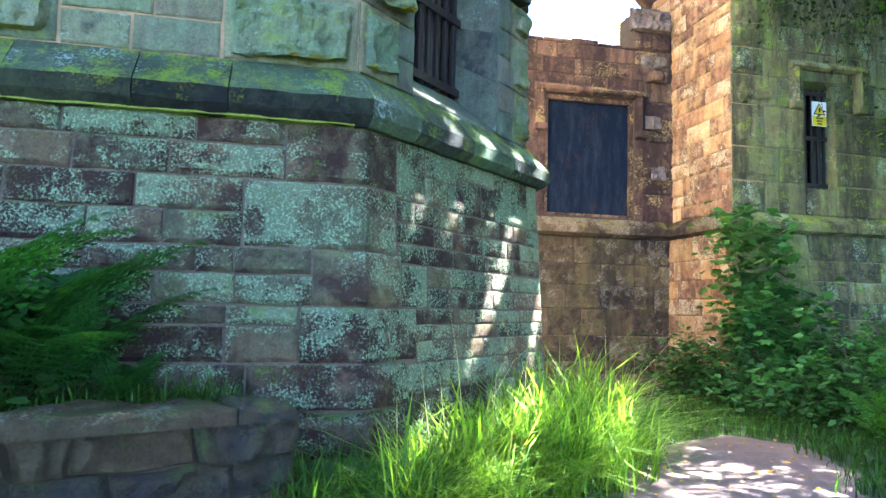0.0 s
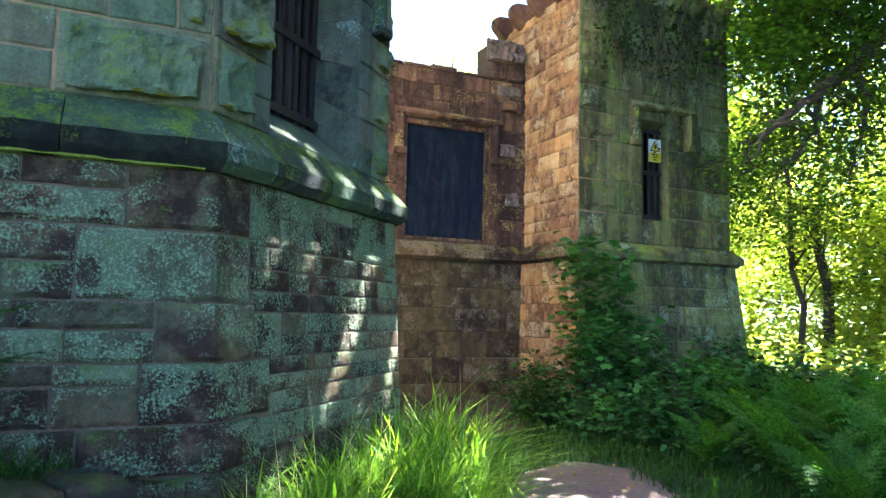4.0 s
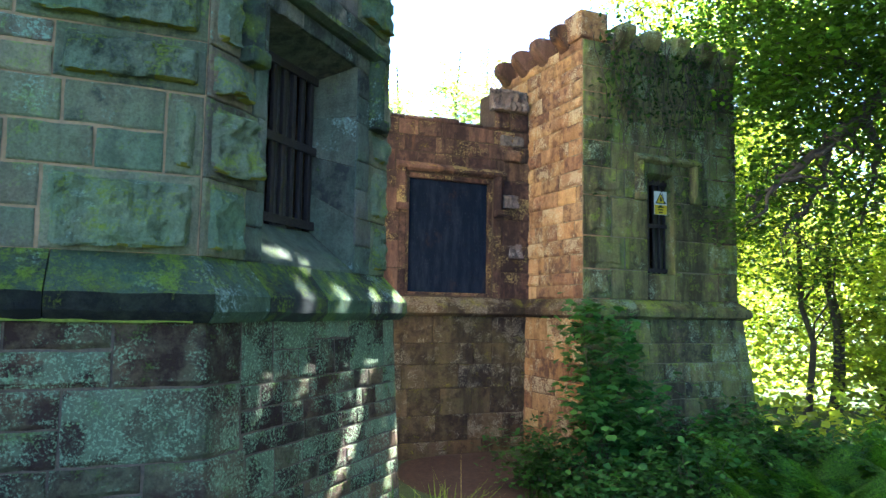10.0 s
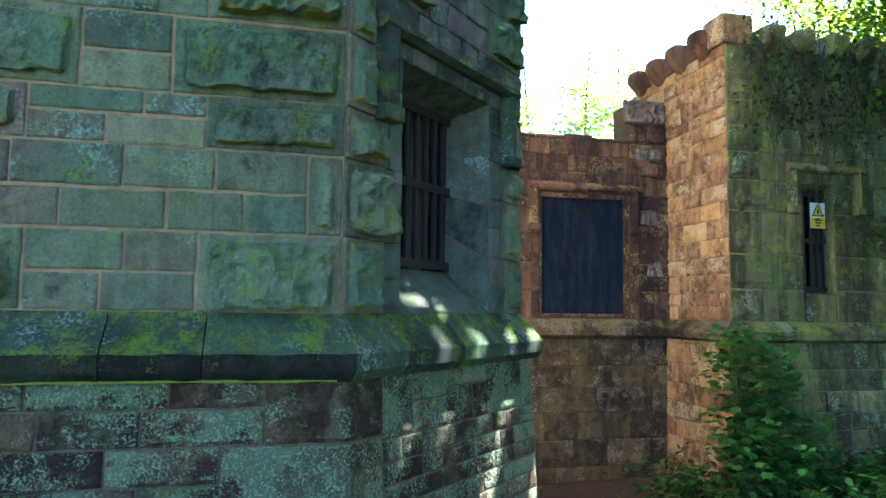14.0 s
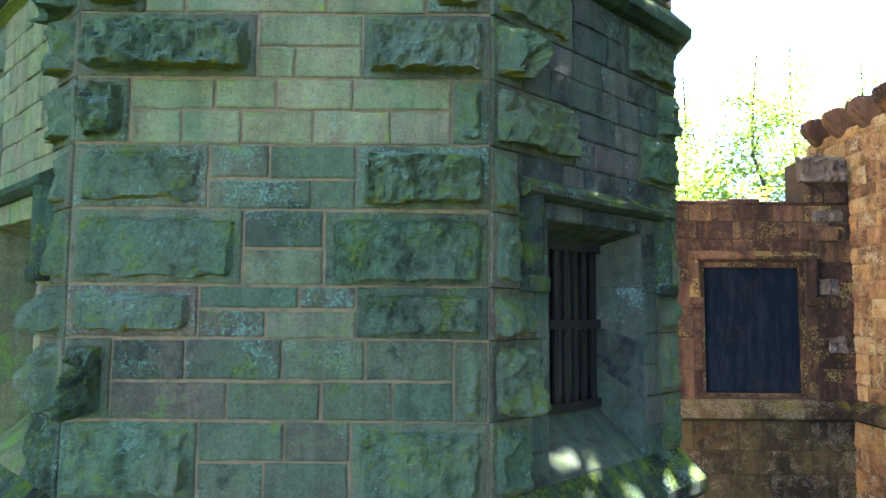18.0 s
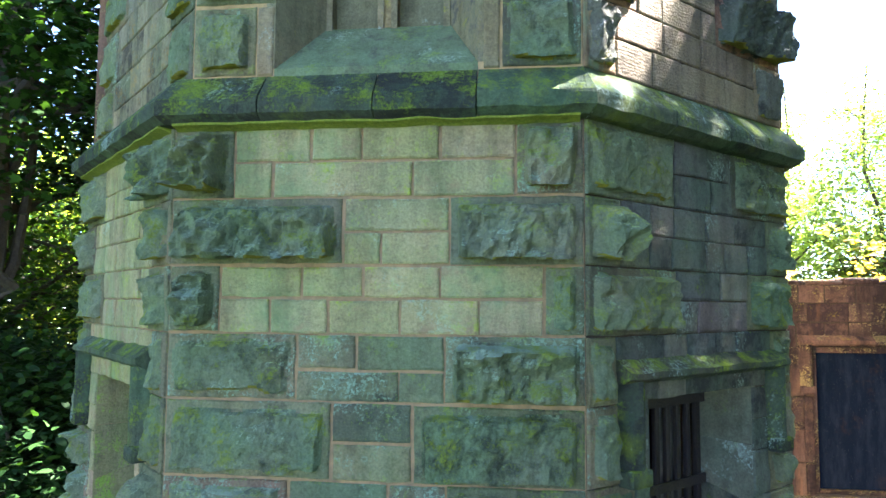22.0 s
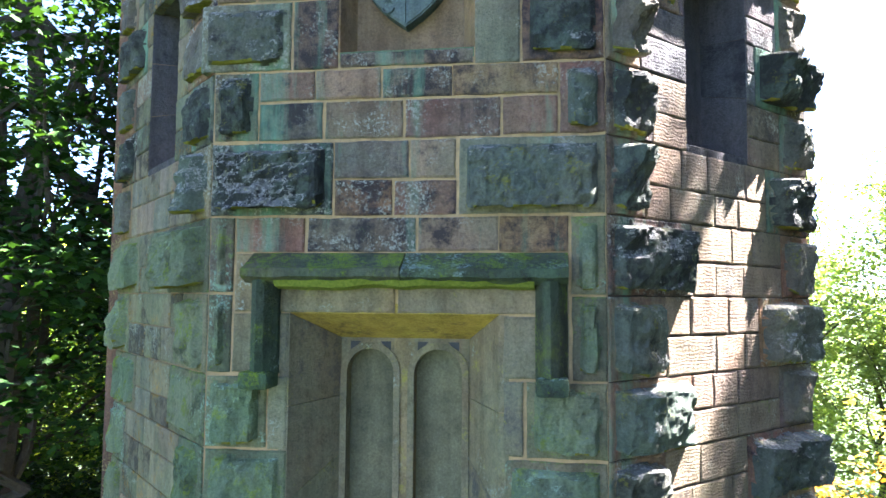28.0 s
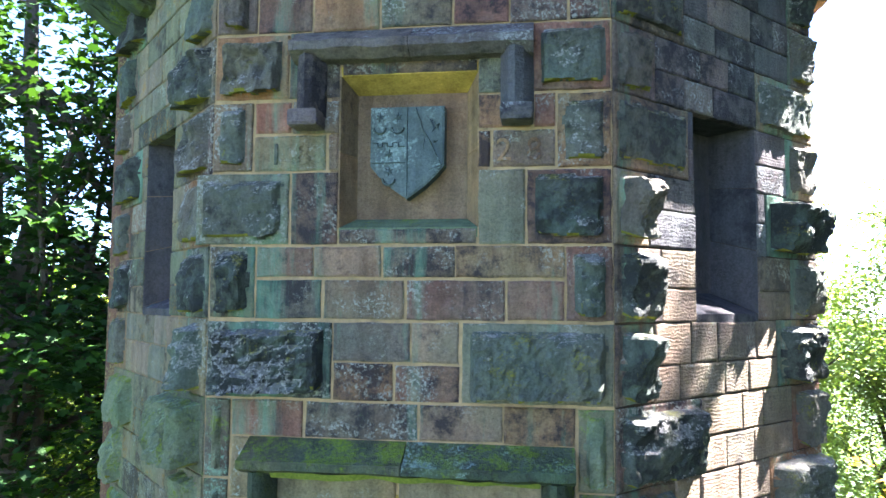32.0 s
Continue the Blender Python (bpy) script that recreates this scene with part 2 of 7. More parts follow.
M_UPPER = stone_material("pink_brown_sandstone", [(0.38, 0.17, 0.11), (0.27, 0.12, 0.095), (0.32, 0.235, 0.13), (0.40, 0.19, 0.095), (0.19, 0.125, 0.115), (0.36, 0.225, 0.15), (0.24, 0.22, 0.15), (0.30, 0.14, 0.09)],
                         lichen=(0.46, 0.45, 0.38), lichen_cut=0.64, crust=(0.03, 0.027, 0.032), crust_cut=0.545, moss=(0.14, 0.19, 0.06), moss_cut=0.74, bump=1.0, algae=(0.15, 0.25, 0.17), algae_amount=0.30, blotch=0.14,
                         stains=(((0.16, 0.30, 0.20), (2.6, 2.6, 0.30), 3.0, 0.52, 0.66, 0.75), ((0.03, 0.028, 0.035), (4.0, 4.0, 1.2), 9.0, 0.58, 0.70, 0.7)))
M_UQUOIN = stone_material("dark_crusted_rock_face", [(0.15, 0.15, 0.12), (0.19, 0.18, 0.14), (0.20, 0.14, 0.11), (0.15, 0.17, 0.13)],
                          lichen=(0.46, 0.43, 0.40), lichen_cut=0.70, ledge=0.26, crust_cut=0.52, moss=(0.15, 0.14, 0.02), moss_cut=0.66, bump=1.0, algae=(0.09, 0.15, 0.12), algae_amount=0.5, blotch=0.32)
M_PLINTH = stone_material("dark_plinth_stone", [(0.20, 0.095, 0.06), (0.21, 0.15, 0.08), (0.10, 0.05, 0.04), (0.17, 0.15, 0.085), (0.19, 0.115, 0.065), (0.25, 0.14, 0.075)],
                          lichen=(0.33, 0.47, 0.27), lichen_cut=0.53, fleck=75, crust=(0.026, 0.012, 0.012), crust_cut=0.485, moss=(0.08, 0.12, 0.02), moss_cut=0.64, bump=1.0, algae=(0.085, 0.155, 0.085), algae_amount=0.5, blotch=0.34, run=0.975, even=0.45,
                          stains=(((0.035, 0.018, 0.016), (1.6, 1.6, 2.2), 5.0, 0.49, 0.60, 0.85),))
M_RUBBLE = stone_material("dark_rough_stone", [(0.105, 0.07, 0.038), (0.12, 0.085, 0.05), (0.07, 0.05, 0.03)],
                          lichen=(0.20, 0.25, 0.19), lichen_cut=0.72, crust_cut=0.54, moss=(0.045, 0.06, 0.012), moss_cut=0.62, bump=1.0, algae=(0.035, 0.045, 0.025), algae_amount=0.4)
M_STRING = stone_material("mossy_string_stone", [(0.09, 0.11, 0.07), (0.12, 0.14, 0.09), (0.07, 0.08, 0.06), (0.13, 0.12, 0.08)],
                          lichen=(0.36, 0.47, 0.42), lichen_cut=0.68, crust_cut=0.50, moss=(0.12, 0.17, 0.012), moss_cut=0.60, bump=1.0, algae=(0.085, 0.15, 0.08), algae_amount=0.7,
                          stains=(((0.025, 0.022, 0.022), (2.2, 2.2, 3.0), 2.0, 0.52, 0.66, 0.55), ((0.15, 0.19, 0.02), (3.0, 3.0, 3.0), 6.0, 0.54, 0.68, 0.6)))
M_CRUST = stone_material("black_crust_and_shade_ledge", [(0.05, 0.05, 0.035), (0.035, 0.035, 0.03)], lichen=(0.30, 0.40, 0.32), lichen_cut=0.70, crust=(0.010, 0.010, 0.010), crust_cut=0.46, moss=(0.13, 0.15, 0.012), moss_cut=0.63, bump=1.0, algae=(0.05, 0.07, 0.025), algae_amount=0.6)
# crustier than the front stone, and darkened for the angled face's shade
M_ANGLE = stone_material("dark_grey_crust_and_shade_stone", [(0.21, 0.18, 0.15), (0.17, 0.17, 0.14), (0.24, 0.19, 0.15), (0.15, 0.14, 0.14), (0.22, 0.15, 0.13)],
                         lichen=(0.32, 0.40, 0.34), lichen_cut=0.68, crust=(0.035, 0.035, 0.035), crust_cut=0.56, moss=(0.12, 0.16, 0.03), moss_cut=0.68, bump=0.9, algae=(0.10, 0.165, 0.11), algae_amount=0.65)
M_DRESSED = stone_material("dressed_window_stone", [(0.31, 0.22, 0.11), (0.20, 0.165, 0.11), (0.29, 0.19, 0.11)],
                           lichen=(0.40, 0.46, 0.40), lichen_cut=0.72, crust=(0.06, 0.06, 0.06), crust_cut=0.60, moss=(0.20, 0.18, 0.03), moss_cut=0.66, bump=0.6, algae=(0.17, 0.22, 0.14), algae_amount=0.4)
M_BLIND = stone_material("grey_blind_panel", [(0.18, 0.155, 0.085), (0.16, 0.15, 0.095)], lichen_cut=0.8, crust_cut=0.70, moss_cut=0.85, bump=0.25, algae=(0.13, 0.13, 0.085), algae_amount=0.5)
M_DAMP = stone_material("damp_olive_brown_stone", [(0.17, 0.115, 0.065), (0.15, 0.10, 0.06), (0.19, 0.14, 0.075), (0.13, 0.095, 0.06)],
                        lichen=(0.46, 0.43, 0.32), lichen_cut=0.61, fleck=80, crust=(0.026, 0.019, 0.018), crust_cut=0.52, moss=(0.17, 0.16, 0.02), moss_cut=0.66, bump=1.0, algae=(0.10, 0.10, 0.04), algae_amount=0.6, blotch=0.15, run=0.97, even=0.5,
                        stains=(((0.02, 0.015, 0.017), (1.8, 1.8, 0.7), 7.0, 0.46, 0.60, 0.8),))
M_GATE = stone_material("red_brown_gate_stone", [(0.23, 0.125, 0.09), (0.20, 0.11, 0.09), (0.27, 0.16, 0.105), (0.15, 0.09, 0.08), (0.26, 0.18, 0.10)],
                        lichen=(0.42, 0.34, 0.14), lichen_cut=0.635, crust=(0.03, 0.02, 0.022), crust_cut=0.53, moss=(0.22, 0.17, 0.02), moss_cut=0.69, bump=1.0, algae=(0.10, 0.06, 0.045), algae_amount=0.5, run=0.97, even=0.5,
                        stains=(((0.38, 0.18, 0.06), (1.6, 1.6, 0.30), 4.0, 0.56, 0.70, 0.55), ((0.022, 0.016, 0.018), (2.0, 2.0, 0.5), 7.0, 0.47, 0.60, 0.85)))
# orange stone with warm light bounced off the tower put into its colour
M_ORANGE = stone_material("orange_sandstone_bounce_in_colour", [(0.62, 0.40, 0.18), (0.55, 0.31, 0.14), (0.66, 0.47, 0.25), (0.40, 0.22, 0.13), (0.62, 0.44, 0.21), (0.25, 0.14, 0.11), (0.58, 0.38, 0.18)],
                          lichen=(0.66, 0.58, 0.38), lichen_cut=0.60, crust=(0.08, 0.045, 0.04), crust_cut=0.535, moss_cut=0.80, bump=1.0, algae=(0.36, 0.19, 0.07), algae_amount=0.5, run=0.96, even=0.2,
                          stains=(((0.10, 0.05, 0.035), (2.6, 2.6, 2.2), 8.0, 0.53, 0.64, 0.8),))
M_TURRET = stone_material("green_stained_turret_stone", [(0.20, 0.19, 0.09), (0.24, 0.21, 0.11), (0.15, 0.155, 0.085), (0.19, 0.15, 0.085), (0.22, 0.22, 0.11)],
                          lichen=(0.36, 0.47, 0.32), lichen_cut=0.63, crust_cut=0.55, moss=(0.15, 0.20, 0.02), moss_cut=0.60, bump=1.0, algae=(0.14, 0.19, 0.05), algae_amount=0.6, run=0.97, even=0.6,
                          stains=(((0.035, 0.03, 0.022), (3.4, 3.4, 0.45), 2.0, 0.46, 0.60, 0.85), ((0.20, 0.30, 0.05), (1.8, 1.8, 0.6), 11.0, 0.55, 0.68, 0.7)))
# extra pale stone for the unseen east face, added as a sun reflector
M_EAST = stone_material("sun_bounce_sandstone", [(0.86, 0.68, 0.46), (0.83, 0.66, 0.45)], lichen_cut=0.75, crust_cut=0.74, moss_cut=0.9, bump=0.5, algae_amount=0.0)
M_SIDE = stone_material("weathered_tan_pink_sandstone", [(0.25, 0.165, 0.12), (0.21, 0.14, 0.115), (0.27, 0.185, 0.13), (0.23, 0.165, 0.12), (0.19, 0.125, 0.11)],
                        lichen=(0.42, 0.40, 0.32), lichen_cut=0.72, crust=(0.06, 0.05, 0.045), crust_cut=0.59, moss=(0.16, 0.17, 0.04), moss_cut=0.72, bump=0.6, tool=0.16, algae=(0.22, 0.22, 0.12), algae_amount=0.35)
# dark crust; on the angled face it also holds the parapet's shade
M_CAPPED = stone_material("purple_black_crust_and_shade_stone", [(0.22, 0.16, 0.15), (0.16, 0.13, 0.13), (0.26, 0.18, 0.15), (0.19, 0.17, 0.15), (0.13, 0.11, 0.12)],
                          lichen=(0.40, 0.40, 0.38), lichen_cut=0.68, crust=(0.025, 0.024, 0.03), crust_cut=0.52, moss_cut=0.78, bump=0.9, tool=0.1, algae=(0.12, 0.16, 0.15), algae_amount=0.4)
M_SOFFIT = stone_material("yellow_lichened_soffit", [(0.55, 0.37, 0.07), (0.50, 0.34, 0.08)], lichen=(0.55, 0.44, 0.08), lichen_cut=0.62, crust=(0.10, 0.07, 0.04), crust_cut=0.62, moss=(0.26, 0.22, 0.03), moss_cut=0.60, bump=0.6, algae=(0.32, 0.24, 0.08), algae_amount=0.4)
M_SILL = stone_material("green_sill_stone", [(0.18, 0.20, 0.12), (0.20, 0.21, 0.12)], lichen=(0.32, 0.40, 0.29), lichen_cut=0.68, crust=(0.06, 0.06, 0.05), crust_cut=0.62, moss=(0.13, 0.18, 0.03), moss_cut=0.68, bump=0.6, algae=(0.14, 0.20, 0.10), algae_amount=0.7)
# reveal stone darkened: the shade inside the opening is put into the colour
M_REVEAL = stone_material("reveal_stone_shade_in_colour", [(0.20, 0.18, 0.12), (0.17, 0.18, 0.13), (0.22, 0.18, 0.13)], lichen_cut=0.70, crust=(0.04, 0.04, 0.04), crust_cut=0.56, moss=(0.10, 0.14, 0.03), moss_cut=0.66, bump=0.8, algae=(0.11, 0.17, 0.12), algae_amount=0.6)
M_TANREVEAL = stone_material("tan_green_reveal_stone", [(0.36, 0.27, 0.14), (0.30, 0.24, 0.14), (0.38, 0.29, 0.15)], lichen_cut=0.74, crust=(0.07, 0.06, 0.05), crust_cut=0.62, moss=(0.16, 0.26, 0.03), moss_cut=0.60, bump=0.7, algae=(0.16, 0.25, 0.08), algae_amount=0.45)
# purple and darker still, for the shade in the blind recesses
M_REVEAL_DARK = stone_material("purple_reveal_stone_shade_in_colour", [(0.12, 0.10, 0.10), (0.105, 0.095, 0.10), (0.14, 0.11, 0.10)], lichen_cut=0.74, crust=(0.03, 0.03, 0.035), crust_cut=0.55, moss_cut=0.75, bump=0.8, algae=(0.10, 0.11, 0.12), algae_amount=0.5)
M_WEST = stone_material("stained_tan_green_sandstone", [(0.37, 0.28, 0.18), (0.30, 0.245, 0.165), (0.36, 0.23, 0.17), (0.25, 0.23, 0.17), (0.40, 0.30, 0.19)],
                        lichen=(0.40, 0.42, 0.33), lichen_cut=0.67, crust=(0.05, 0.045, 0.04), crust_cut=0.545, moss=(0.26, 0.15, 0.03), moss_cut=0.62, bump=1.0, algae=(0.20, 0.25, 0.12), algae_amount=0.5)
M_RECESS = stone_material("brown_recess_stone", [(0.34, 0.20, 0.10), (0.28, 0.165, 0.10), (0.37, 0.23, 0.11)], lichen_cut=0.78, crust=(0.06, 0.045, 0.04), crust_cut=0.60, moss_cut=0.76, bump=0.7, algae=(0.15, 0.16, 0.10), algae_amount=0.35)
M_SHIELD = stone_material("slate_green_shield", [(0.095, 0.12, 0.118), (0.10, 0.125, 0.122)], lichen=(0.26, 0.33, 0.31), lichen_cut=0.68, crust_cut=0.64, moss_cut=0.9, bump=0.4, algae_amount=0.0)
M_MORTAR = plain_material("tan_mortar", (0.36, 0.22, 0.115), (0.18, 0.13, 0.075), 14, 0.95, 0.6)
M_MORTARD = plain_material("dark_mortar", (0.085, 0.06, 0.04), (0.04, 0.03, 0.022), 45, 0.95, 0.6)
M_MORTARU = plain_material("pale_tan_mortar", (0.46, 0.30, 0.15), (0.24, 0.17, 0.09), 14, 0.95, 0.6)
M_MORTARG = plain_material("grey_green_mortar", (0.20, 0.18, 0.12), (0.12, 0.11, 0.075), 30, 0.95, 0.6)
M_MORTARP = plain_material("brown_mortar", (0.15, 0.11, 0.075), (0.07, 0.055, 0.04), 40, 0.95, 0.6)
M_IRON = plain_material("rusted_black_iron", (0.02, 0.02, 0.025), (0.05, 0.035, 0.03), 60, 0.6, 0.4, 0.4)
m, n, l, p = nodes_of("streaked_blue_black_board")
gb = n.new("ShaderNodeNewGeometry")
mp = n.new("ShaderNodeMapping")
mp.inputs["Scale"].default_value = (9, 9, 2.0)
l.new(gb.outputs["Position"], mp.inputs["Vector"])
runs = noise_node(n, l, mp.outputs[0], 1.0, 6, 0.7)
dust = noise_node(n, l, gb.outputs["Position"], 45, 5, 0.75)
c = mix(n, l, ramp(n, l, runs, [(0.45, 0.0), (0.72, 1.0)]), (0.005, 0.009, 0.019), (0.016, 0.022, 0.036))
c = mix(n, l, ramp(n, l, dust, [(0.60, 0.0), (0.72, 0.7)]), c, (0.06, 0.06, 0.06))
c = mix(n, l, ramp(n, l, noise_node(n, l, gb.outputs["Position"], 2.2, 5, 0.7), [(0.58, 0.0), (0.75, 0.7)]), c, (0.05, 0.026, 0.012))
l.new(c, p.inputs["Base Color"])
p.inputs["Roughness"].default_value = 0.85
p.inputs["Specular IOR Level"].default_value = 0.04
M_BOARD = m
M_PLANK = plain_material("grey_plank", (0.10, 0.10, 0.11), (0.18, 0.17, 0.17), 30, 0.8, 0.4)
M_SOIL = plain_material("earth_and_litter", (0.035, 0.022, 0.017), (0.075, 0.045, 0.03), 18, 0.95, 0.8)
M_BARK = plain_material("oak_bark", (0.05, 0.04, 0.03), (0.09, 0.075, 0.055), 22, 0.95, 1.0)
M_YELLOW = plain_material("yellow_sign", (0.75, 0.55, 0.02), (0.70, 0.50, 0.02), 10, 0.4, 0.0)
M_WHITE = plain_material("white_sign", (0.75, 0.75, 0.72), (0.70, 0.70, 0.68), 10, 0.4, 0.0)
M_BLACK = plain_material("black_print", (0.015, 0.015, 0.015), (0.02, 0.02, 0.02), 10, 0.5, 0.0)
M_LEAF = leaf_material("oak_leaf", (0.03, 0.07, 0.010), (0.065, 0.125, 0.016), 0.38)
M_LEAF_HANG = leaf_material("hanging_leaf", (0.04, 0.10, 0.010), (0.095, 0.19, 0.02), 0.5)
# two darker leaf copies for shaded foliage: the shade is put into the colour
M_LEAF_DARK = leaf_material("leaf_shade_in_colour", (0.008, 0.024, 0.006), (0.017, 0.045, 0.009), 0.16)
M_LEAF_MID = leaf_material("leaf_half_shade_in_colour", (0.011, 0.034, 0.007), (0.026, 0.062, 0.011), 0.28)
# brighter leaf copy for distant trees, sunlight put into the colour
M_LEAF_FAR = leaf_material("leaf_sun_in_colour", (0.20, 0.26, 0.045), (0.33, 0.38, 0.07), 0.6)
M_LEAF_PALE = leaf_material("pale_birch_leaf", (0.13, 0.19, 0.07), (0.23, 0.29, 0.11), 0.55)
M_LEAF_BUSH = leaf_material("bush_leaf", (0.022, 0.08, 0.02), (0.055, 0.15, 0.034), 0.35)
M_LEAF_LOW = leaf_material("bramble_leaf", (0.011, 0.038, 0.007), (0.030, 0.085, 0.014), 0.3)
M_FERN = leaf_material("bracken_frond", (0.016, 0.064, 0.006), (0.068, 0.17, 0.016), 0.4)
# the bank's fronds, a darker copy with their shade put into the green
M_FERN_DARK = leaf_material("fern_frond_shade_in_colour", (0.009, 0.042, 0.008), (0.024, 0.085, 0.014), 0.3)
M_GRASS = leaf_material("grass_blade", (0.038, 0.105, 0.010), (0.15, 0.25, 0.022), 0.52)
# darker copy of the grass for shaded spots, shade baked into the green
M_TURF = leaf_material("turf_shade_in_colour", (0.016, 0.05, 0.007), (0.042, 0.10, 0.013), 0.4)
M_STRAW = leaf_material("pale_seed_stalk", (0.28, 0.27, 0.10), (0.42, 0.38, 0.16), 0.4)
M_MOSS = plain_material("yellow_green_moss", (0.09, 0.12, 0.012), (0.20, 0.22, 0.03), 50, 0.95, 0.8)
M_LEAF_DRY = leaf_material("dry_orange_leaf", (0.30, 0.16, 0.03), (0.48, 0.30, 0.05), 0.5)
M_UNDERMOSS = plain_material("olive_moss", (0.10, 0.105, 0.012), (0.20, 0.17, 0.02), 40, 0.95, 0.9)
M_STEM = plain_material("green_stem", (0.06, 0.07, 0.03), (0.10, 0.09, 0.04), 40, 0.8, 0.3)

m, n, l, p = nodes_of("woodland_ground")
gg = n.new("ShaderNodeNewGeometry")
f1 = noise_node(n, l, gg.outputs["Position"], 9, 8, 0.7)
f2 = noise_node(n, l, gg.outputs["Position"], 1.1, 5, 0.6)
c = mix(n, l, ramp(n, l, f1, [(0.35, 0.0), (0.65, 1.0)]), (0.035, 0.03, 0.015), (0.035, 0.065, 0.014))
c = mix(n, l, ramp(n, l, f2, [(0.35, 0.0), (0.65, 1.0)]), c, (0.03, 0.06, 0.013))
l.new(c, p.inputs["Base Color"])
p.inputs["Roughness"].default_value = 0.95
bb = n.new("ShaderNodeBump")
bb.inputs["Distance"].default_value = 0.04
l.new(f1, bb.inputs["Height"])
l.new(bb.outputs[0], p.inputs["Normal"])
M_GROUND = m
M_PATH = plain_material("trodden_path", (0.14, 0.095, 0.075), (0.235, 0.165, 0.13), 30, 0.95, 0.8)


# ---- building helpers ----
def mesh_of(name, verts, faces, mat, smooth=False):
    me = bpy.data.meshes.new(name)
    me.from_pydata(verts, [], faces)
    me.materials.append(mat)
    if smooth:
        me.shade_smooth()
    me.update()
    return me


def part(name, bm, mat, parent, label=""):
    me = bpy.data.meshes.new(name)
    bm.to_mesh(me)
    bm.free()
    me.materials.append(mat)
    ob = new(name, me)
    ob.parent = parent
    if label:
        tagged(ob, label)
    return ob


def box(bm, x0, x1, y0, y1, z0, z1, bevel=0.0):
    v = [bm.verts.new((x, y, z)) for x in (x0, x1) for y in (y0, y1) for z in (z0, z1)]
    f = [bm.faces.new([v[i] for i in q]) for q in ((0, 1, 3, 2), (4, 6, 7, 5), (0, 4, 5, 1), (2, 3, 7, 6), (0, 2, 6, 4), (1, 5, 7, 3))]
    if bevel:
        e = list({e for g in f for e in g.edges})
        bmesh.ops.bevel(bm, geom=e, offset=bevel, segments=2, affect="EDGES", profile=0.6)
    return bm


def hexa(bm, pts):
    """A solid with eight corners: four in front, four behind, each going round."""
    v = [bm.verts.new(q) for q in pts]
    for q in ((0, 1, 2, 3), (7, 6, 5, 4), (0, 4, 5, 1), (1, 5, 6, 2), (2, 6, 7, 3), (3, 7, 4, 0)):
        bm.faces.new([v[i] for i in q])
    bmesh.ops.recalc_face_normals(bm, faces=bm.faces)
    return bm


def smoothstep(x):
    x = min(1.0, max(0.0, x))
    return x * x * (3 - 2 * x)


def nz(x, y, z):
    return noise.noise(Vector((x, y, z)))


def cuts(a, b, step, edge):
    k = max(1, round((b - a - 2 * edge) / step))
    return [a] + [a + edge + (b - a - 2 * edge) * i / k for i in range(k + 1)] + [b]


STONE_COUNT = [0]
# the dressed margin round a rock-faced boss is of the wall's own stone
MARGIN = {M_QUOIN.name: M_ASH, M_UQUOIN.name: M_UPPER}


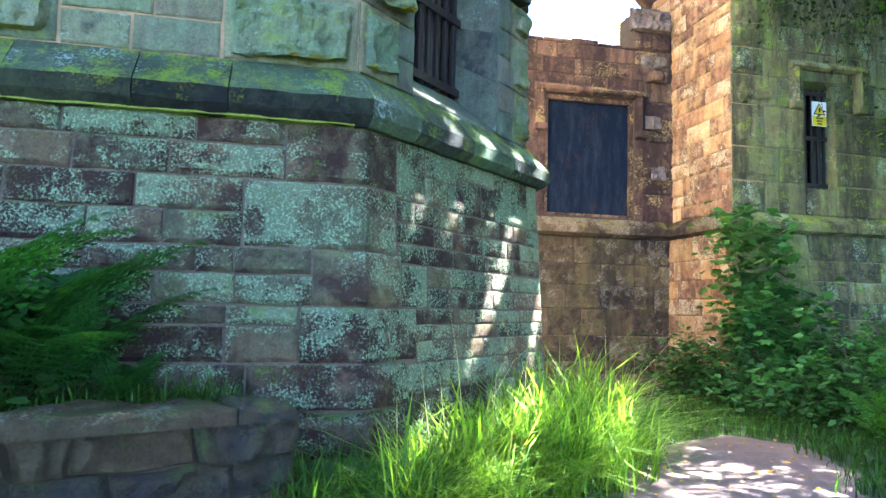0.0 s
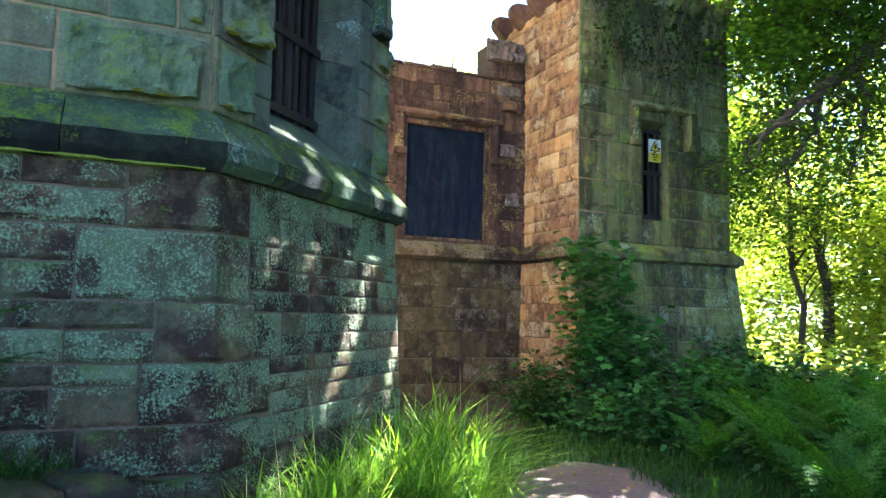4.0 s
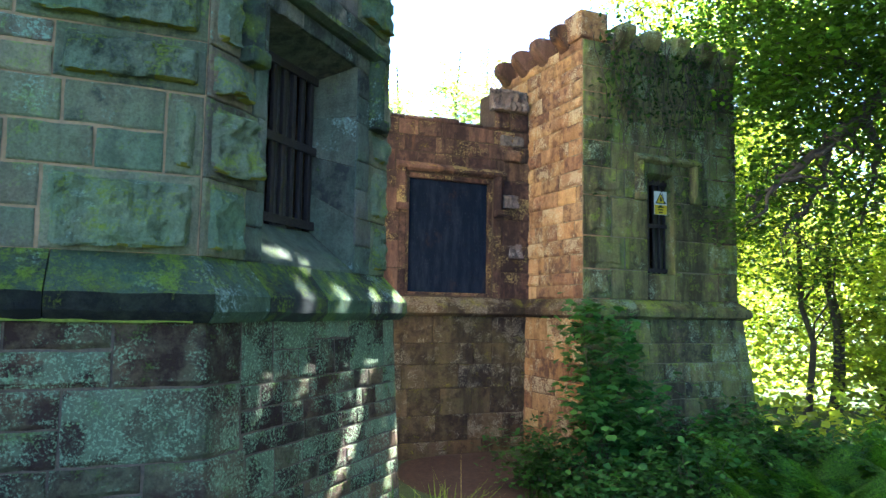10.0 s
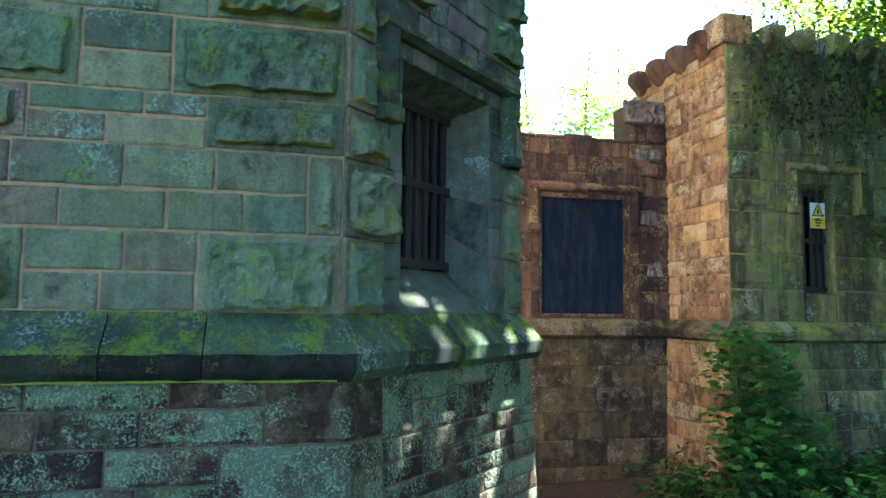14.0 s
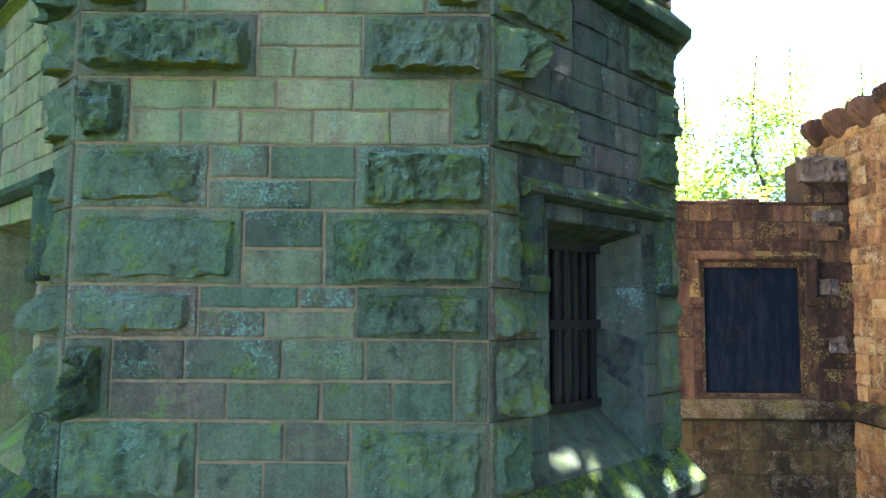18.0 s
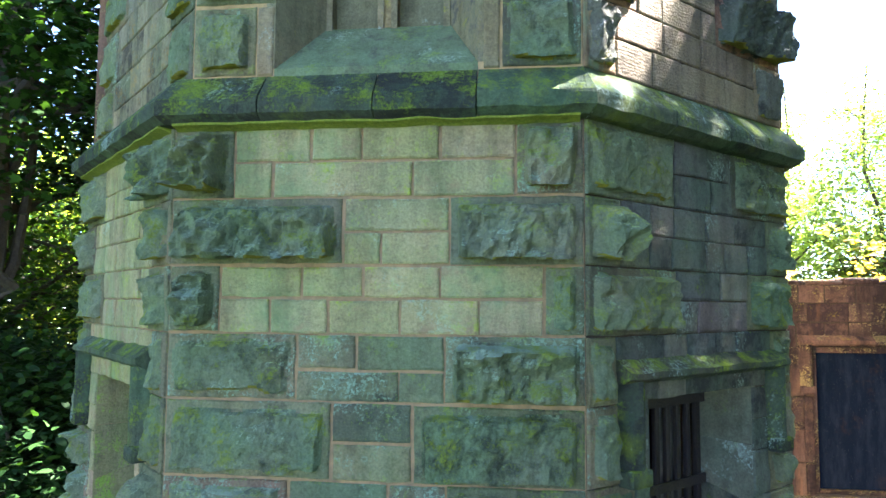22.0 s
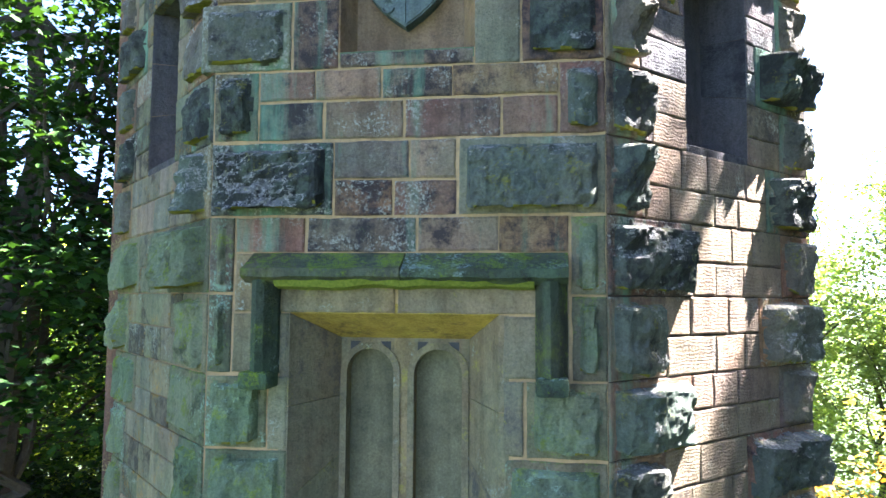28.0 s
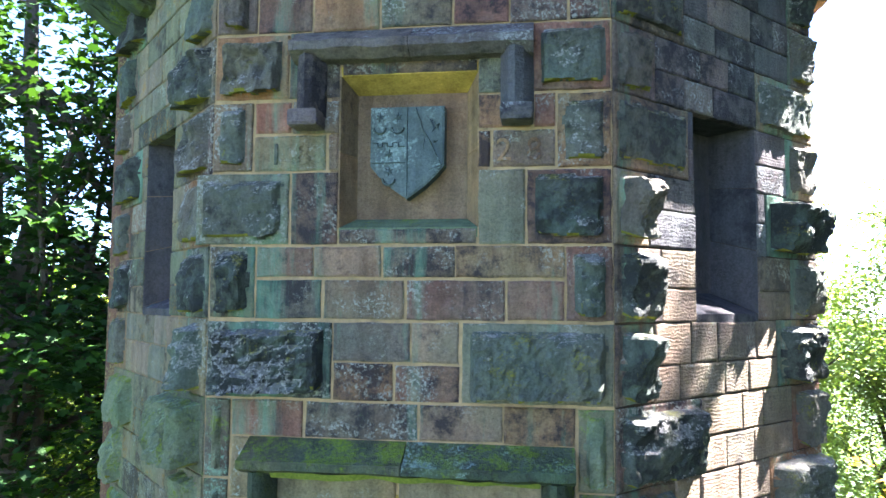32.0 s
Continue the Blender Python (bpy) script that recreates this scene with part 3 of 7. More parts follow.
def stone(wall, u0, u1, z0, z1, mat, proud=0.0, margin=0.036, rough=0.006, gap=0.008, warp=None, name="stone", label="", lump=1.0, fine=0.015, crag=1.0, seam=None, lean=None):
    """One block of a wall in the wall's own axes (x along, y inwards, z up). proud > 0: a rock-faced boss inside a dressed margin."""
    STONE_COUNT[0] += 1
    s = STONE_COUNT[0] * 7.31
    rs = random.Random(STONE_COUNT[0])
    a0, a1, b0, b1 = u0 + gap * rs.uniform(0.5, 1.4), u1 - gap * rs.uniform(0.5, 1.4), z0 + gap * rs.uniform(0.5, 1.4), z1 - gap * rs.uniform(0.5, 1.4)
    if proud:
        us, zs = cuts(a0, a1, fine, 0.008), cuts(b0, b1, fine, 0.008)
        if seam is not None:
            us = sorted([q for q in us if abs(q - seam) > fine * 0.4] + [seam])
    else:
        us, zs = cuts(a0, a1, 0.055, 0.01), cuts(b0, b1, 0.06, 0.01)
    base = rs.uniform(0.0, min(0.005, rough))
    tip, roll = rs.uniform(-0.75, -0.1), rs.uniform(-0.3, 0.3)
    if lean is not None:
        tip = lean * rs.uniform(0.7, 1.3)
    nu, nv = len(us), len(zs)
    verts, faces, rise = [], [], []
    w, h = a1 - a0, b1 - b0
    for j, z in enumerate(zs):
        for i, u in enumerate(us):
            out = 0.004 + base + rough * (0.55 + nz(u * 7 + s, z * 7, s))
            du = u + 0.006 * nz(u * 10, z * 10, s + 3)
            dz = z + 0.006 * nz(u * 10, z * 10, s + 9)
            if proud:
                ragged = margin * (1 + 0.55 * nz(u * 11, z * 11, s + 5))
                du_, dz_, rc = min(u - a0, a1 - u) - ragged, min(z - b0, b1 - z) - ragged, 0.028
                d = rc - math.hypot(rc - du_, rc - dz_) if du_ < rc and dz_ < rc else min(du_, dz_)
                k = smoothstep(d / 0.026)
                cu, cz = (u - a0) / w - 0.5, (z - b0) / h - 0.5
                body = 0.78 + tip * cz + roll * cu + lump * (0.55 * nz(u * 5 + s, z * 7, s) - 0.26 * abs(nz(u * 9, z * 11, s + 2)))
                body += crag * (lump * 0.15 * nz(u * 18, z * 20, s + 6) + 0.07 * nz(u * 40, z * 40, s + 4)) - 0.16 * (crag - 1) * abs(nz(u * 13, z * 15, s + 8))
                body *= 0.62 + 0.38 * math.sqrt(max(0.0, (1 - (2 * cu) ** 4) * (1 - (2 * cz) ** 4)))
                out += proud * k * max(0.15, body)
                dz -= 0.38 * min(proud, 0.10) * k * smoothstep((0.1 - cz) / 0.4)
            if i in (0, nu - 1) or j in (0, nv - 1):
                out -= 0.0055
            y = -out
            rise.append(proud and k)
            verts.append((du, y, dz) if warp is None else warp(du, y, dz))
    for j in range(nv - 1):
        for i in range(nu - 1):
            k = j * nu + i
            faces.append((k, k + 1, k + nu + 1, k + nu))
    ring = [i for i in range(nu)] + [j * nu + nu - 1 for j in range(1, nv)] + [(nv - 1) * nu + i for i in range(nu - 2, -1, -1)] + [j * nu for j in range(nv - 2, 0, -1)]
    off = len(verts)
    for k in ring:
        i, j = k % nu, k // nu
        q = (us[i], 0.05, zs[j])
        verts.append(q if warp is None else warp(*q))
    r = len(ring)
    for q in range(r):
        faces.append((ring[(q + 1) % r], ring[q], off + q, off + (q + 1) % r))
    two = proud and mat.name in MARGIN
    me = mesh_of(name, verts, faces, MARGIN[mat.name] if two else mat, proud > 0.02 and crag < 1.5)
    if two:
        me.materials.append(mat)
        me.materials.append(M_UNDERMOSS)
        for f in me.polygons:
            c_ = sum((verts[q][2] for q in f.vertices), 0.0) / len(f.vertices)
            low_edge = all(q < nu * nv for q in f.vertices) and c_ < b0 + 0.32 * h and f.normal.z < -0.45 and 0.15 < sum(rise[q] for q in f.vertices) / len(f.vertices) < 0.999
            if low_edge and nz(f.center.x * 9, f.center.z * 9, s) > -0.1:
                f.material_index = 2
            elif all(q < nu * nv for q in f.vertices) and sum(rise[q] for q in f.vertices) > 0.5:
                f.material_index = 1
    ob = new(name, me)
    ob.parent = wall
    if label:
        tagged(ob, label)
    return ob


def courses_stones(wall, z0, z1, joints, mat, warp=None, **k):
    for a, b in zip(joints, joints[1:]):
        stone(wall, a, b, z0, z1, mat, warp=warp, **k)


def random_joints(rs, a, b, lo, hi):
    out = [a]
    while out[-1] < b - lo * 1.4:
        out.append(min(b, out[-1] + rs.uniform(lo, hi)))
    if b - out[-1] > 1e-4:
        if b - out[-1] < lo * 0.6 and len(out) > 1:
            out[-1] = b
        else:
            out.append(b)
    return out


def backing(name, length, z0, z1, depth, holes, mat, label, m, warp=None):
    """The body of a wall behind its stones, with its openings cut through; the stones are its children."""
    us = sorted({0.0, length, *[h[0] for h in holes], *[h[1] for h in holes]})
    zs = sorted({z0, z1, *[h[2] for h in holes], *[h[3] for h in holes]})
    verts, faces, idx = [], [], {}

    def solid(i, j):
        if not (0 <= i < len(us) - 1 and 0 <= j < len(zs) - 1):
            return False
        cu, cz = (us[i] + us[i + 1]) / 2, (zs[j] + zs[j + 1]) / 2
        return not any(a < cu < b and c < cz < d for a, b, c, d in holes)

    def vid(i, j, back):
        key = (i, j, back)
        if key not in idx:
            idx[key] = len(verts)
            y = depth if back else 0.004
            q = (us[i], y, zs[j])
            verts.append(q if warp is None else warp(*q))
        return idx[key]

    for i in range(len(us) - 1):
        for j in range(len(zs) - 1):
            if not solid(i, j):
                continue
            faces.append((vid(i, j, 0), vid(i + 1, j, 0), vid(i + 1, j + 1, 0), vid(i, j + 1, 0)))
            faces.append((vid(i, j, 1), vid(i, j + 1, 1), vid(i + 1, j + 1, 1), vid(i + 1, j, 1)))
            for di, dj, e in ((-1, 0, ((i, j + 1), (i, j))), (1, 0, ((i + 1, j), (i + 1, j + 1))), (0, -1, ((i, j), (i + 1, j))), (0, 1, ((i + 1, j + 1), (i, j + 1)))):
                if not solid(i + di, j + dj):
                    (a, b), (c, d) = e
                    faces.append((vid(c, d, 0), vid(a, b, 0), vid(a, b, 1), vid(c, d, 1)))
    ob = new(name, mesh_of(name, verts, faces, mat))
    ob.matrix_world = m
    return tagged(ob, label, "wall", kind="structure")


def prism(wall, profile, u0, u1, mat, name="stone", m0=0.0, m1=0.0, steps=0.09, rough=0.006, gap=0.003, nose=None):
    """A moulding along a wall: profile of (outwards, z); m0, m1: how far the mitre runs on at the ends for each metre outwards."""
    STONE_COUNT[0] += 1
    s = STONE_COUNT[0] * 3.7
    k = max(1, round((u1 - u0) / steps))
    verts, faces, np_ = [], [], len(profile)
    for i in range(k + 1):
        t = i / k
        for o, z in profile:
            a, b = u0 + gap - m0 * o, u1 - gap + m1 * o
            u = a + (b - a) * t
            r = rough * (1 if o > 0.01 else 0.2)
            verts.append((u, -o + r * nz(u * 8, z * 8, s), z + r * nz(u * 7, z * 9, s + 4)))
    for i in range(k):
        for j in range(np_):
            j2 = (j + 1) % np_
            a, b = i * np_, (i + 1) * np_
            faces.append((a + j, a + j2, b + j2, b + j))
    faces.append(tuple(range(np_ - 1, -1, -1)))
    faces.append(tuple(k * np_ + j for j in range(np_)))
    me = mesh_of(name, verts, faces, mat)
    bm = bmesh.new()
    bm.from_mesh(me)
    bmesh.ops.recalc_face_normals(bm, faces=bm.faces)
    bm.to_mesh(me)
    bm.free()
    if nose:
        # the upright nose carries crust; the underside's shade is put into the same black
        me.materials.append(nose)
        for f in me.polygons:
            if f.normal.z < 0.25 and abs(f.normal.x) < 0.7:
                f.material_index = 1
    ob = new(name, me)
    ob.parent = wall
    return ob


def group_at(name, m, label, category, kind=""):
    ob = new(name)
    ob.matrix_world = m
    return tagged(ob, label, category, kind=kind)


# ---- ground ----
def ground_height(x, y):
    z = 0.05 * nz(x * 0.35, y * 0.35, 3.0) + 0.02 * nz(x * 1.3, y * 1.3, 5.0)
    # bank held up by the low wall in front of the tower
    t = smoothstep((0.0 - x) / 0.25) * smoothstep((y - (3.08 + 0.42 * (x - 0.03))) / 0.2)
    z += 0.46 * t
    z += 0.10 * smoothstep((y - 6.5) / 2.0) * smoothstep((x - 2.0) / 1.0)
    z -= 0.02 * math.exp(-((x - 2.6) ** 2 + (y - 4.0) ** 2) / 1.5)
    return z


def make_ground():
    xs = sorted({*[-8 + 0.2 * i for i in range(91)], -300, -120, -60, -30, -18, -12, 12, 15, 20, 30, 60, 120, 300})
    ys = sorted({*[-4 + 0.2 * i for i in range(81)], -300, -120, -60, -30, -15, -8, 14, 18, 25, 40, 70, 130, 300})
    verts = [(x, y, ground_height(x, y) if abs(x) < 14 and -6 < y < 16 else -0.02) for y in ys for x in xs]
    w = len(xs)
    faces = [(j * w + i, j * w + i + 1, (j + 1) * w + i + 1, (j + 1) * w + i) for j in range(len(ys) - 1) for i in range(w - 1)]
    ob = new("ground", mesh_of("ground", verts, faces, M_GROUND, True))
    tagged(ob, "shaded woodland ground with earth, litter and short grass", "ground", kind="structure")


make_ground()


def path_centre(t):
    """Middle of the trodden path from in front of the towers to the blocked gate."""
    return (0.80 + 2.6 * t, 0.6 + 4.4 * t)


def make_path():
    verts, faces = [], []
    n_, m_ = 130, 10
    for i in range(n_ + 1):
        t = -1.6 + 2.6 * i / n_
        cx, cy = path_centre(t)
        half = 0.84 * math.sqrt(max(0.02, 1 - max(0.0, (t - 0.72) / 0.28) ** 2)) * (1 + 0.16 * nz(t * 9, 2.0, 1.0))
        for j in range(m_ + 1):
            q = j / m_ * 2 - 1
            x, y = cx + half * q + 0.16 * nz(t * 26, q * 1.5, 4.0) * abs(q), cy + 0.05 * nz(t * 9, q * 3, 8.0)
            verts.append((x, y, ground_height(x, y) + 0.025 * (1 - abs(q) ** 3) - 0.006))
    for i in range(n_):
        for j in range(m_):
            a = i * (m_ + 1) + j
            faces.append((a, a + 1, a + m_ + 2, a + m_ + 1))
    ob = new("path", mesh_of("path", verts, faces, M_PATH, True))
    tagged(ob, "pinkish trodden earth path flecked with sun", "path", kind="structure")


make_path()


def make_earth():
    """Bare trodden earth at the foot of the gate wall."""
    verts, faces = [], []
    rings, k = 7, 36
    for i in range(rings + 1):
        for j in range(k):
            a = 2 * math.pi * j / k
            r = i / rings * (1 + 0.16 * nz(math.cos(a) * 2, math.sin(a) * 2, 4.0))
            x, y = 3.75 + 0.95 * r * math.cos(a), 7.3 + 1.15 * r * math.sin(a)
            verts.append((x, min(y, 8.2), ground_height(x, y) + 0.03 * (1 - r) + 0.006))
    for i in range(rings):
        for j in range(k):
            faces.append((i * k + j, (i + 1) * k + j, (i + 1) * k + (j + 1) % k, i * k + (j + 1) % k))
    ob = new("ground_bare_earth", mesh_of("ground_bare_earth", verts, faces, M_SOIL, True))
    tagged(ob, "bare reddish-brown earth at the foot of the gate wall", "ground", kind="structure")


make_earth()

# ---- octagonal tower ----
S = 2 ** -0.5
FL, BL = 2.15, 2.02
P0, P1 = (-1.83, 3.64), (0.32, 3.64)
P2 = (P1[0] + BL * S, P1[1] + BL * S)
P3 = (P0[0] - BL * S, P0[1] + BL * S)
FACE_A = pose(P0[0], P0[1], 0)
FACE_B = pose(P1[0], P1[1], 0, 0, 0, 45)
FACE_C = pose(P3[0], P3[1], 0, 0, 0, -45)
FACE_D = pose(P2[0], P2[1], 0, 0, 0, 90)
FACE_E = pose(P3[0], P3[1] + FL, 0, 0, 0, -90)
TOP = 10.6
T = 0.4142

win_front = (0.54, 1.62, 5.36, 6.80)
shield_hole = (0.78, 1.49, 8.17, 8.96)
win_low = (0.49, 1.53, 2.19, 3.64)
win_high = (0.67, 1.30, 7.74, 8.86)
DEPTH = 0.42
# the upper stage starts a little further in at the corner towards the left face
IN = 0.085
FACE_CU = pose(IN, 0, 0) @ FACE_C


def mirror(h, length=BL):
    return (length - h[1], length - h[0], h[2], h[3])


wall_a = backing("wall_tower_front", FL, 1.86, 5.30, DEPTH, [], M_MORTAR, "lower tower wall of green coursed sandstone with rock-faced quoins", FACE_A)
wall_u = backing("wall_tower_front_upper", FL, 5.30, TOP, DEPTH, [win_front, shield_hole], M_MORTARU, "upper tower wall of pink-brown sandstone with rock-faced quoins", FACE_A, lambda u, y, z: (max(u, IN), y, z))
wall_b = backing("wall_tower_right", BL, 1.86, TOP, DEPTH, [win_low, win_high], M_MORTARD, "angled tower wall of crusted sandstone, shade put into its colour, part sunlit", FACE_B)
wall_c = backing("wall_tower_left", BL, 1.86, 5.30, DEPTH, [mirror(win_low)], M_MORTAR, "angled tower wall of greenish sandstone", FACE_C)
wall_cu = backing("wall_tower_left_upper", BL, 5.30, TOP, DEPTH, [mirror(win_high)], M_MORTAR, "upper angled tower wall of stained tan sandstone", FACE_CU)

LOW = [2.17, 2.56, 2.97, 3.24, 3.63, 3.97, 4.32, 4.67, 5.06]
UP = [5.32, 5.71, 6.10, 6.48, 6.90, 7.30, 7.70, 8.08, 8.46, 8.84, 9.20, 9.58, 9.95, 10.3, 10.6]


def front_course(z0, zm, z1, left, upper, lower, right, mat, qmat, pl=0.06, pr=0.06, lump=1.0, wall=None, start=0.0):
    """A course with a rock-faced quoin at either end and two thinner courses of ashlar between them."""
    wall = wall or wall_a
    stone(wall, start, left, z0, z1, qmat, pl * 1.65, name="quoin", lump=lump, crag=2.0)
    stone(wall, right, FL, z0, z1, qmat, pr * 1.65, name="quoin", lump=lump, crag=2.0)
    courses_stones(wall, zm, z1, upper, mat)
    courses_stones(wall, z0, zm, lower, mat)


front_course(2.17, 2.36, 2.56, 0.69, [0.69, 1.12, 1.45], [0.69, 1.02, 1.45], 1.45, M_ASH, M_QUOIN, 0.05, 0.06)
front_course(2.56, 2.76, 2.97, 0.24, [0.24, 0.61, 1.10, 1.52, 1.97], [0.24, 0.83, 1.30, 1.66, 1.97], 1.97, M_ASH, M_QUOIN, 0.13, 0.03, 1.4)
front_course(2.97, 3.12, 3.24, 0.67, [0.67, 1.18, 1.47], [0.67, 1.01, 1.47], 1.47, M_ASH, M_QUOIN, 0.045, 0.045, 0.6)
front_course(3.24, 3.43, 3.63, 0.89, [0.89, 1.30], [0.89, 1.30], 1.30, M_ASH, M_QUOIN, 0.04, 0.06, 0.6)
front_course(3.63, 3.79, 3.97, 0.70, [0.70, 1.01, 1.46], [0.70, 1.23, 1.46], 1.46, M_ASH, M_QUOIN, 0.025, 0.115, 1.0)
front_course(3.97, 4.15, 4.32, 0.28, [0.28, 0.72, 1.04, 1.43, 1.95], [0.28, 0.55, 0.86, 1.23, 1.63, 1.95], 1.95, M_ASHTOP, M_QUOIN, 0.12, 0.04, 1.3)
front_course(4.32, 4.49, 4.67, 0.93, [0.93, 1.48], [0.93, 1.13, 1.48], 1.48, M_ASHTOP, M_QUOIN, 0.12, 0.085, 0.9)
front_course(4.67, 4.86, 5.06, 0.34, [0.34, 0.75, 1.02, 1.43, 1.81], [0.34, 0.55, 1.29, 1.81], 1.81, M_ASHTOP, M_QUOIN, 0.14, 0.07, 1.2)

# upper stage, up to the window head
for z0, z1, l1, l2, r1, r2 in ((5.32, 5.71, 0.44, 0.54, 1.74, 1.64), (5.71, 6.10, 0.54, 0.54, 1.64, 1.64), (6.10, 6.48, 0.43, 0.54, 1.75, 1.64)):
    stone(wall_u, IN, l1, z0, z1, M_QUOIN, 0.075, name="quoin", margin=0.034, crag=1.7)
    stone(wall_u, r1, FL, z0, z1, M_QUOIN, 0.065, name="quoin", margin=0.034, crag=1.7)
    if l2 > l1:
        stone(wall_u, l1, l2, z0, z1, M_DRESSED)
        stone(wall_u, r2, r1, z0, z1, M_DRESSED)
for z0, z1 in ((6.48, 6.90), (6.90, 7.30)):
    stone(wall_u, IN, 0.23, z0, z1, M_QUOIN, 0.06, name="quoin", crag=1.7)
    stone(wall_u, 1.97, FL, z0, z1, M_QUOIN, 0.06, name="quoin", crag=1.7)
stone(wall_u, 0.23, 0.54, 6.48, 6.80, M_DRESSED)
stone(wall_u, 1.64, 1.97, 6.48, 6.80, M_DRESSED)
courses_stones(wall_u, 6.80, 7.11, [0.23, 1.10, 1.97], M_DRESSED)
courses_stones(wall_u, 7.11, 7.30, [0.23, 0.62, 1.20, 1.62, 1.97], M_UPPER)
front_course(7.30, 7.49, 7.70, 0.76, [0.76, 1.16, 1.41], [0.76, 1.08, 1.41], 1.41, M_UPPER, M_UQUOIN, 0.07, 0.06, 0.7, wall_u, IN)
front_course(7.70, 7.91, 8.08, 0.34, [0.34, 0.65, 1.01, 1.38, 1.92], [0.34, 0.70, 1.13, 1.63, 1.92], 1.92, M_UPPER, M_UQUOIN, 0.05, 0.05, 1.2, wall_u, IN)
for a, b, q in ((0, 0.52, 0.06), (1.73, FL, 0.06)):
    stone(wall_u, a, b, 8.08, 8.46, M_UQUOIN, q, name="quoin", crag=1.7)
courses_stones(wall_u, 8.08, 8.46, [0.52, 0.78], M_UPPER)
courses_stones(wall_u, 8.08, 8.46, [1.49, 1.73], M_UPPER)
courses_stones(wall_u, 8.08, 8.17, [0.78, 1.49], M_UPPER)
stone(wall_u, IN, 0.31, 8.46, 8.84, M_UQUOIN, 0.05, name="quoin", crag=1.7, lump=1.3)
stone(wall_u, 1.88, FL, 8.46, 8.84, M_UQUOIN, 0.03, name="quoin", crag=1.7)
courses_stones(wall_u, 8.46, 8.66, [0.31, 0.71, 0.78], M_UPPER)
courses_stones(wall_u, 8.66, 8.84, [0.31, 0.52, 0.78], M_UPPER)
courses_stones(wall_u, 8.46, 8.66, [1.49, 1.56, 1.88], M_UPPER)
courses_stones(wall_u, 8.66, 8.84, [1.49, 1.76, 1.88], M_UPPER)
stone(wall_u, IN, 0.50, 8.84, 9.20, M_UQUOIN, 0.10, name="quoin", crag=1.7, lump=1.3)
stone(wall_u, 1.76, FL, 8.84, 9.20, M_UQUOIN, 0.06, name="quoin", crag=1.7, lump=0.6)
courses_stones(wall_u, 8.84, 9.20, [0.50, 0.78], M_UPPER)
courses_stones(wall_u, 8.84, 9.20, [1.49, 1.76], M_UPPER)
courses_stones(wall_u, 8.96, 9.20, [0.78, 1.49], M_UPPER)
stone(wall_u, IN, 0.32, 9.20, 9.58, M_UQUOIN, 0.10, name="quoin", crag=1.7)
courses_stones(wall_u, 9.20, 9.58, [0.32, 0.62, 0.98, 1.36, 1.65, 1.94, FL], M_UPPER)
rs = random.Random(5)
for z0, z1 in zip(UP[11:], UP[12:]):
    q = rs.choice((0.35, 0.6))
    stone(wall_u, IN, q, z0, z1, M_UQUOIN, 0.08, name="quoin", crag=1.7)
    stone(wall_u, FL - q, FL, z0, z1, M_UQUOIN, 0.08, name="quoin", crag=1.7)
    courses_stones(wall_u, z0, z1, random_joints(rs, q, FL - q, 0.3, 0.5), M_UPPER)


def side_courses(wall, flip, seed, near, far, amat, qmat, uamat, uqmat):
    """The courses of an angled face: near and far give the quoin's length and projection course by course."""
    rs = random.Random(seed)
    levels = list(zip(LOW, LOW[1:])) + list(zip(UP, UP[1:]))
    holes = (win_low, win_high)
    for i, (z0, z1) in enumerate(levels):
        a, pa = near[i % len(near)] if i < len(near) else (rs.choice((0.3, 0.6)), 0.1)
        b, pb = far[i % len(far)] if i < len(far) else (rs.choice((0.3, 0.6)), 0.1)
        # from course 15 up the angled face gets shade through a darker stone
        mat, qm = (amat, qmat) if i < 8 else (uamat if flip or i < 15 else M_CAPPED, qmat if flip and i < 13 else uqmat)

        def put(u0, u1, y0, y1, mt, pr=0.0, nm="stone"):
            if u1 - u0 < 0.03 or y1 - y0 < 0.03:
                return
            if flip:
                u0, u1 = BL - u1, BL - u0
            stone(wall_cu if flip and i >= 8 else wall, u0, u1, y0, y1, mt, pr, name=nm, lump=1.15 if i < 8 else 0.75, crag=(2.0 if i < 8 else 1.5) if pr else 1.0, rough=0.012 if i < 8 else 0.006, gap=0.004, lean=0.55 if not flip and i >= 8 else None)
        put(0, a, z0, z1, qm, pa, "quoin")
        put(BL - b, BL, z0, z1, qm, pb, "quoin")
        zm = z0 + (z1 - z0) * rs.uniform(0.44, 0.56)
        rows = [(z0, zm), (zm, z1)] if z1 - z0 > 0.3 else [(z0, z1)]
        for y0, y1 in rows:
            for hole in holes:
                if y1 > hole[2] + 0.02 and y0 < hole[3] - 0.02:
                    if y1 > hole[3] + 0.03:
                        for j0, j1 in zip(*(lambda q: (q, q[1:]))(random_joints(rs, hole[0], hole[1], 0.3, 0.5))):
                            put(j0, j1, hole[3], y1, mat)
                    put(a, hole[0], y0, y1, mat)
                    put(hole[1], BL - b, y0, y1, mat)
                    break
            else:
                js = random_joints(rs, a, BL - b, 0.2, 0.46)
                for j0, j1 in zip(js, js[1:]):
                    put(j0, j1, y0, y1, mat)


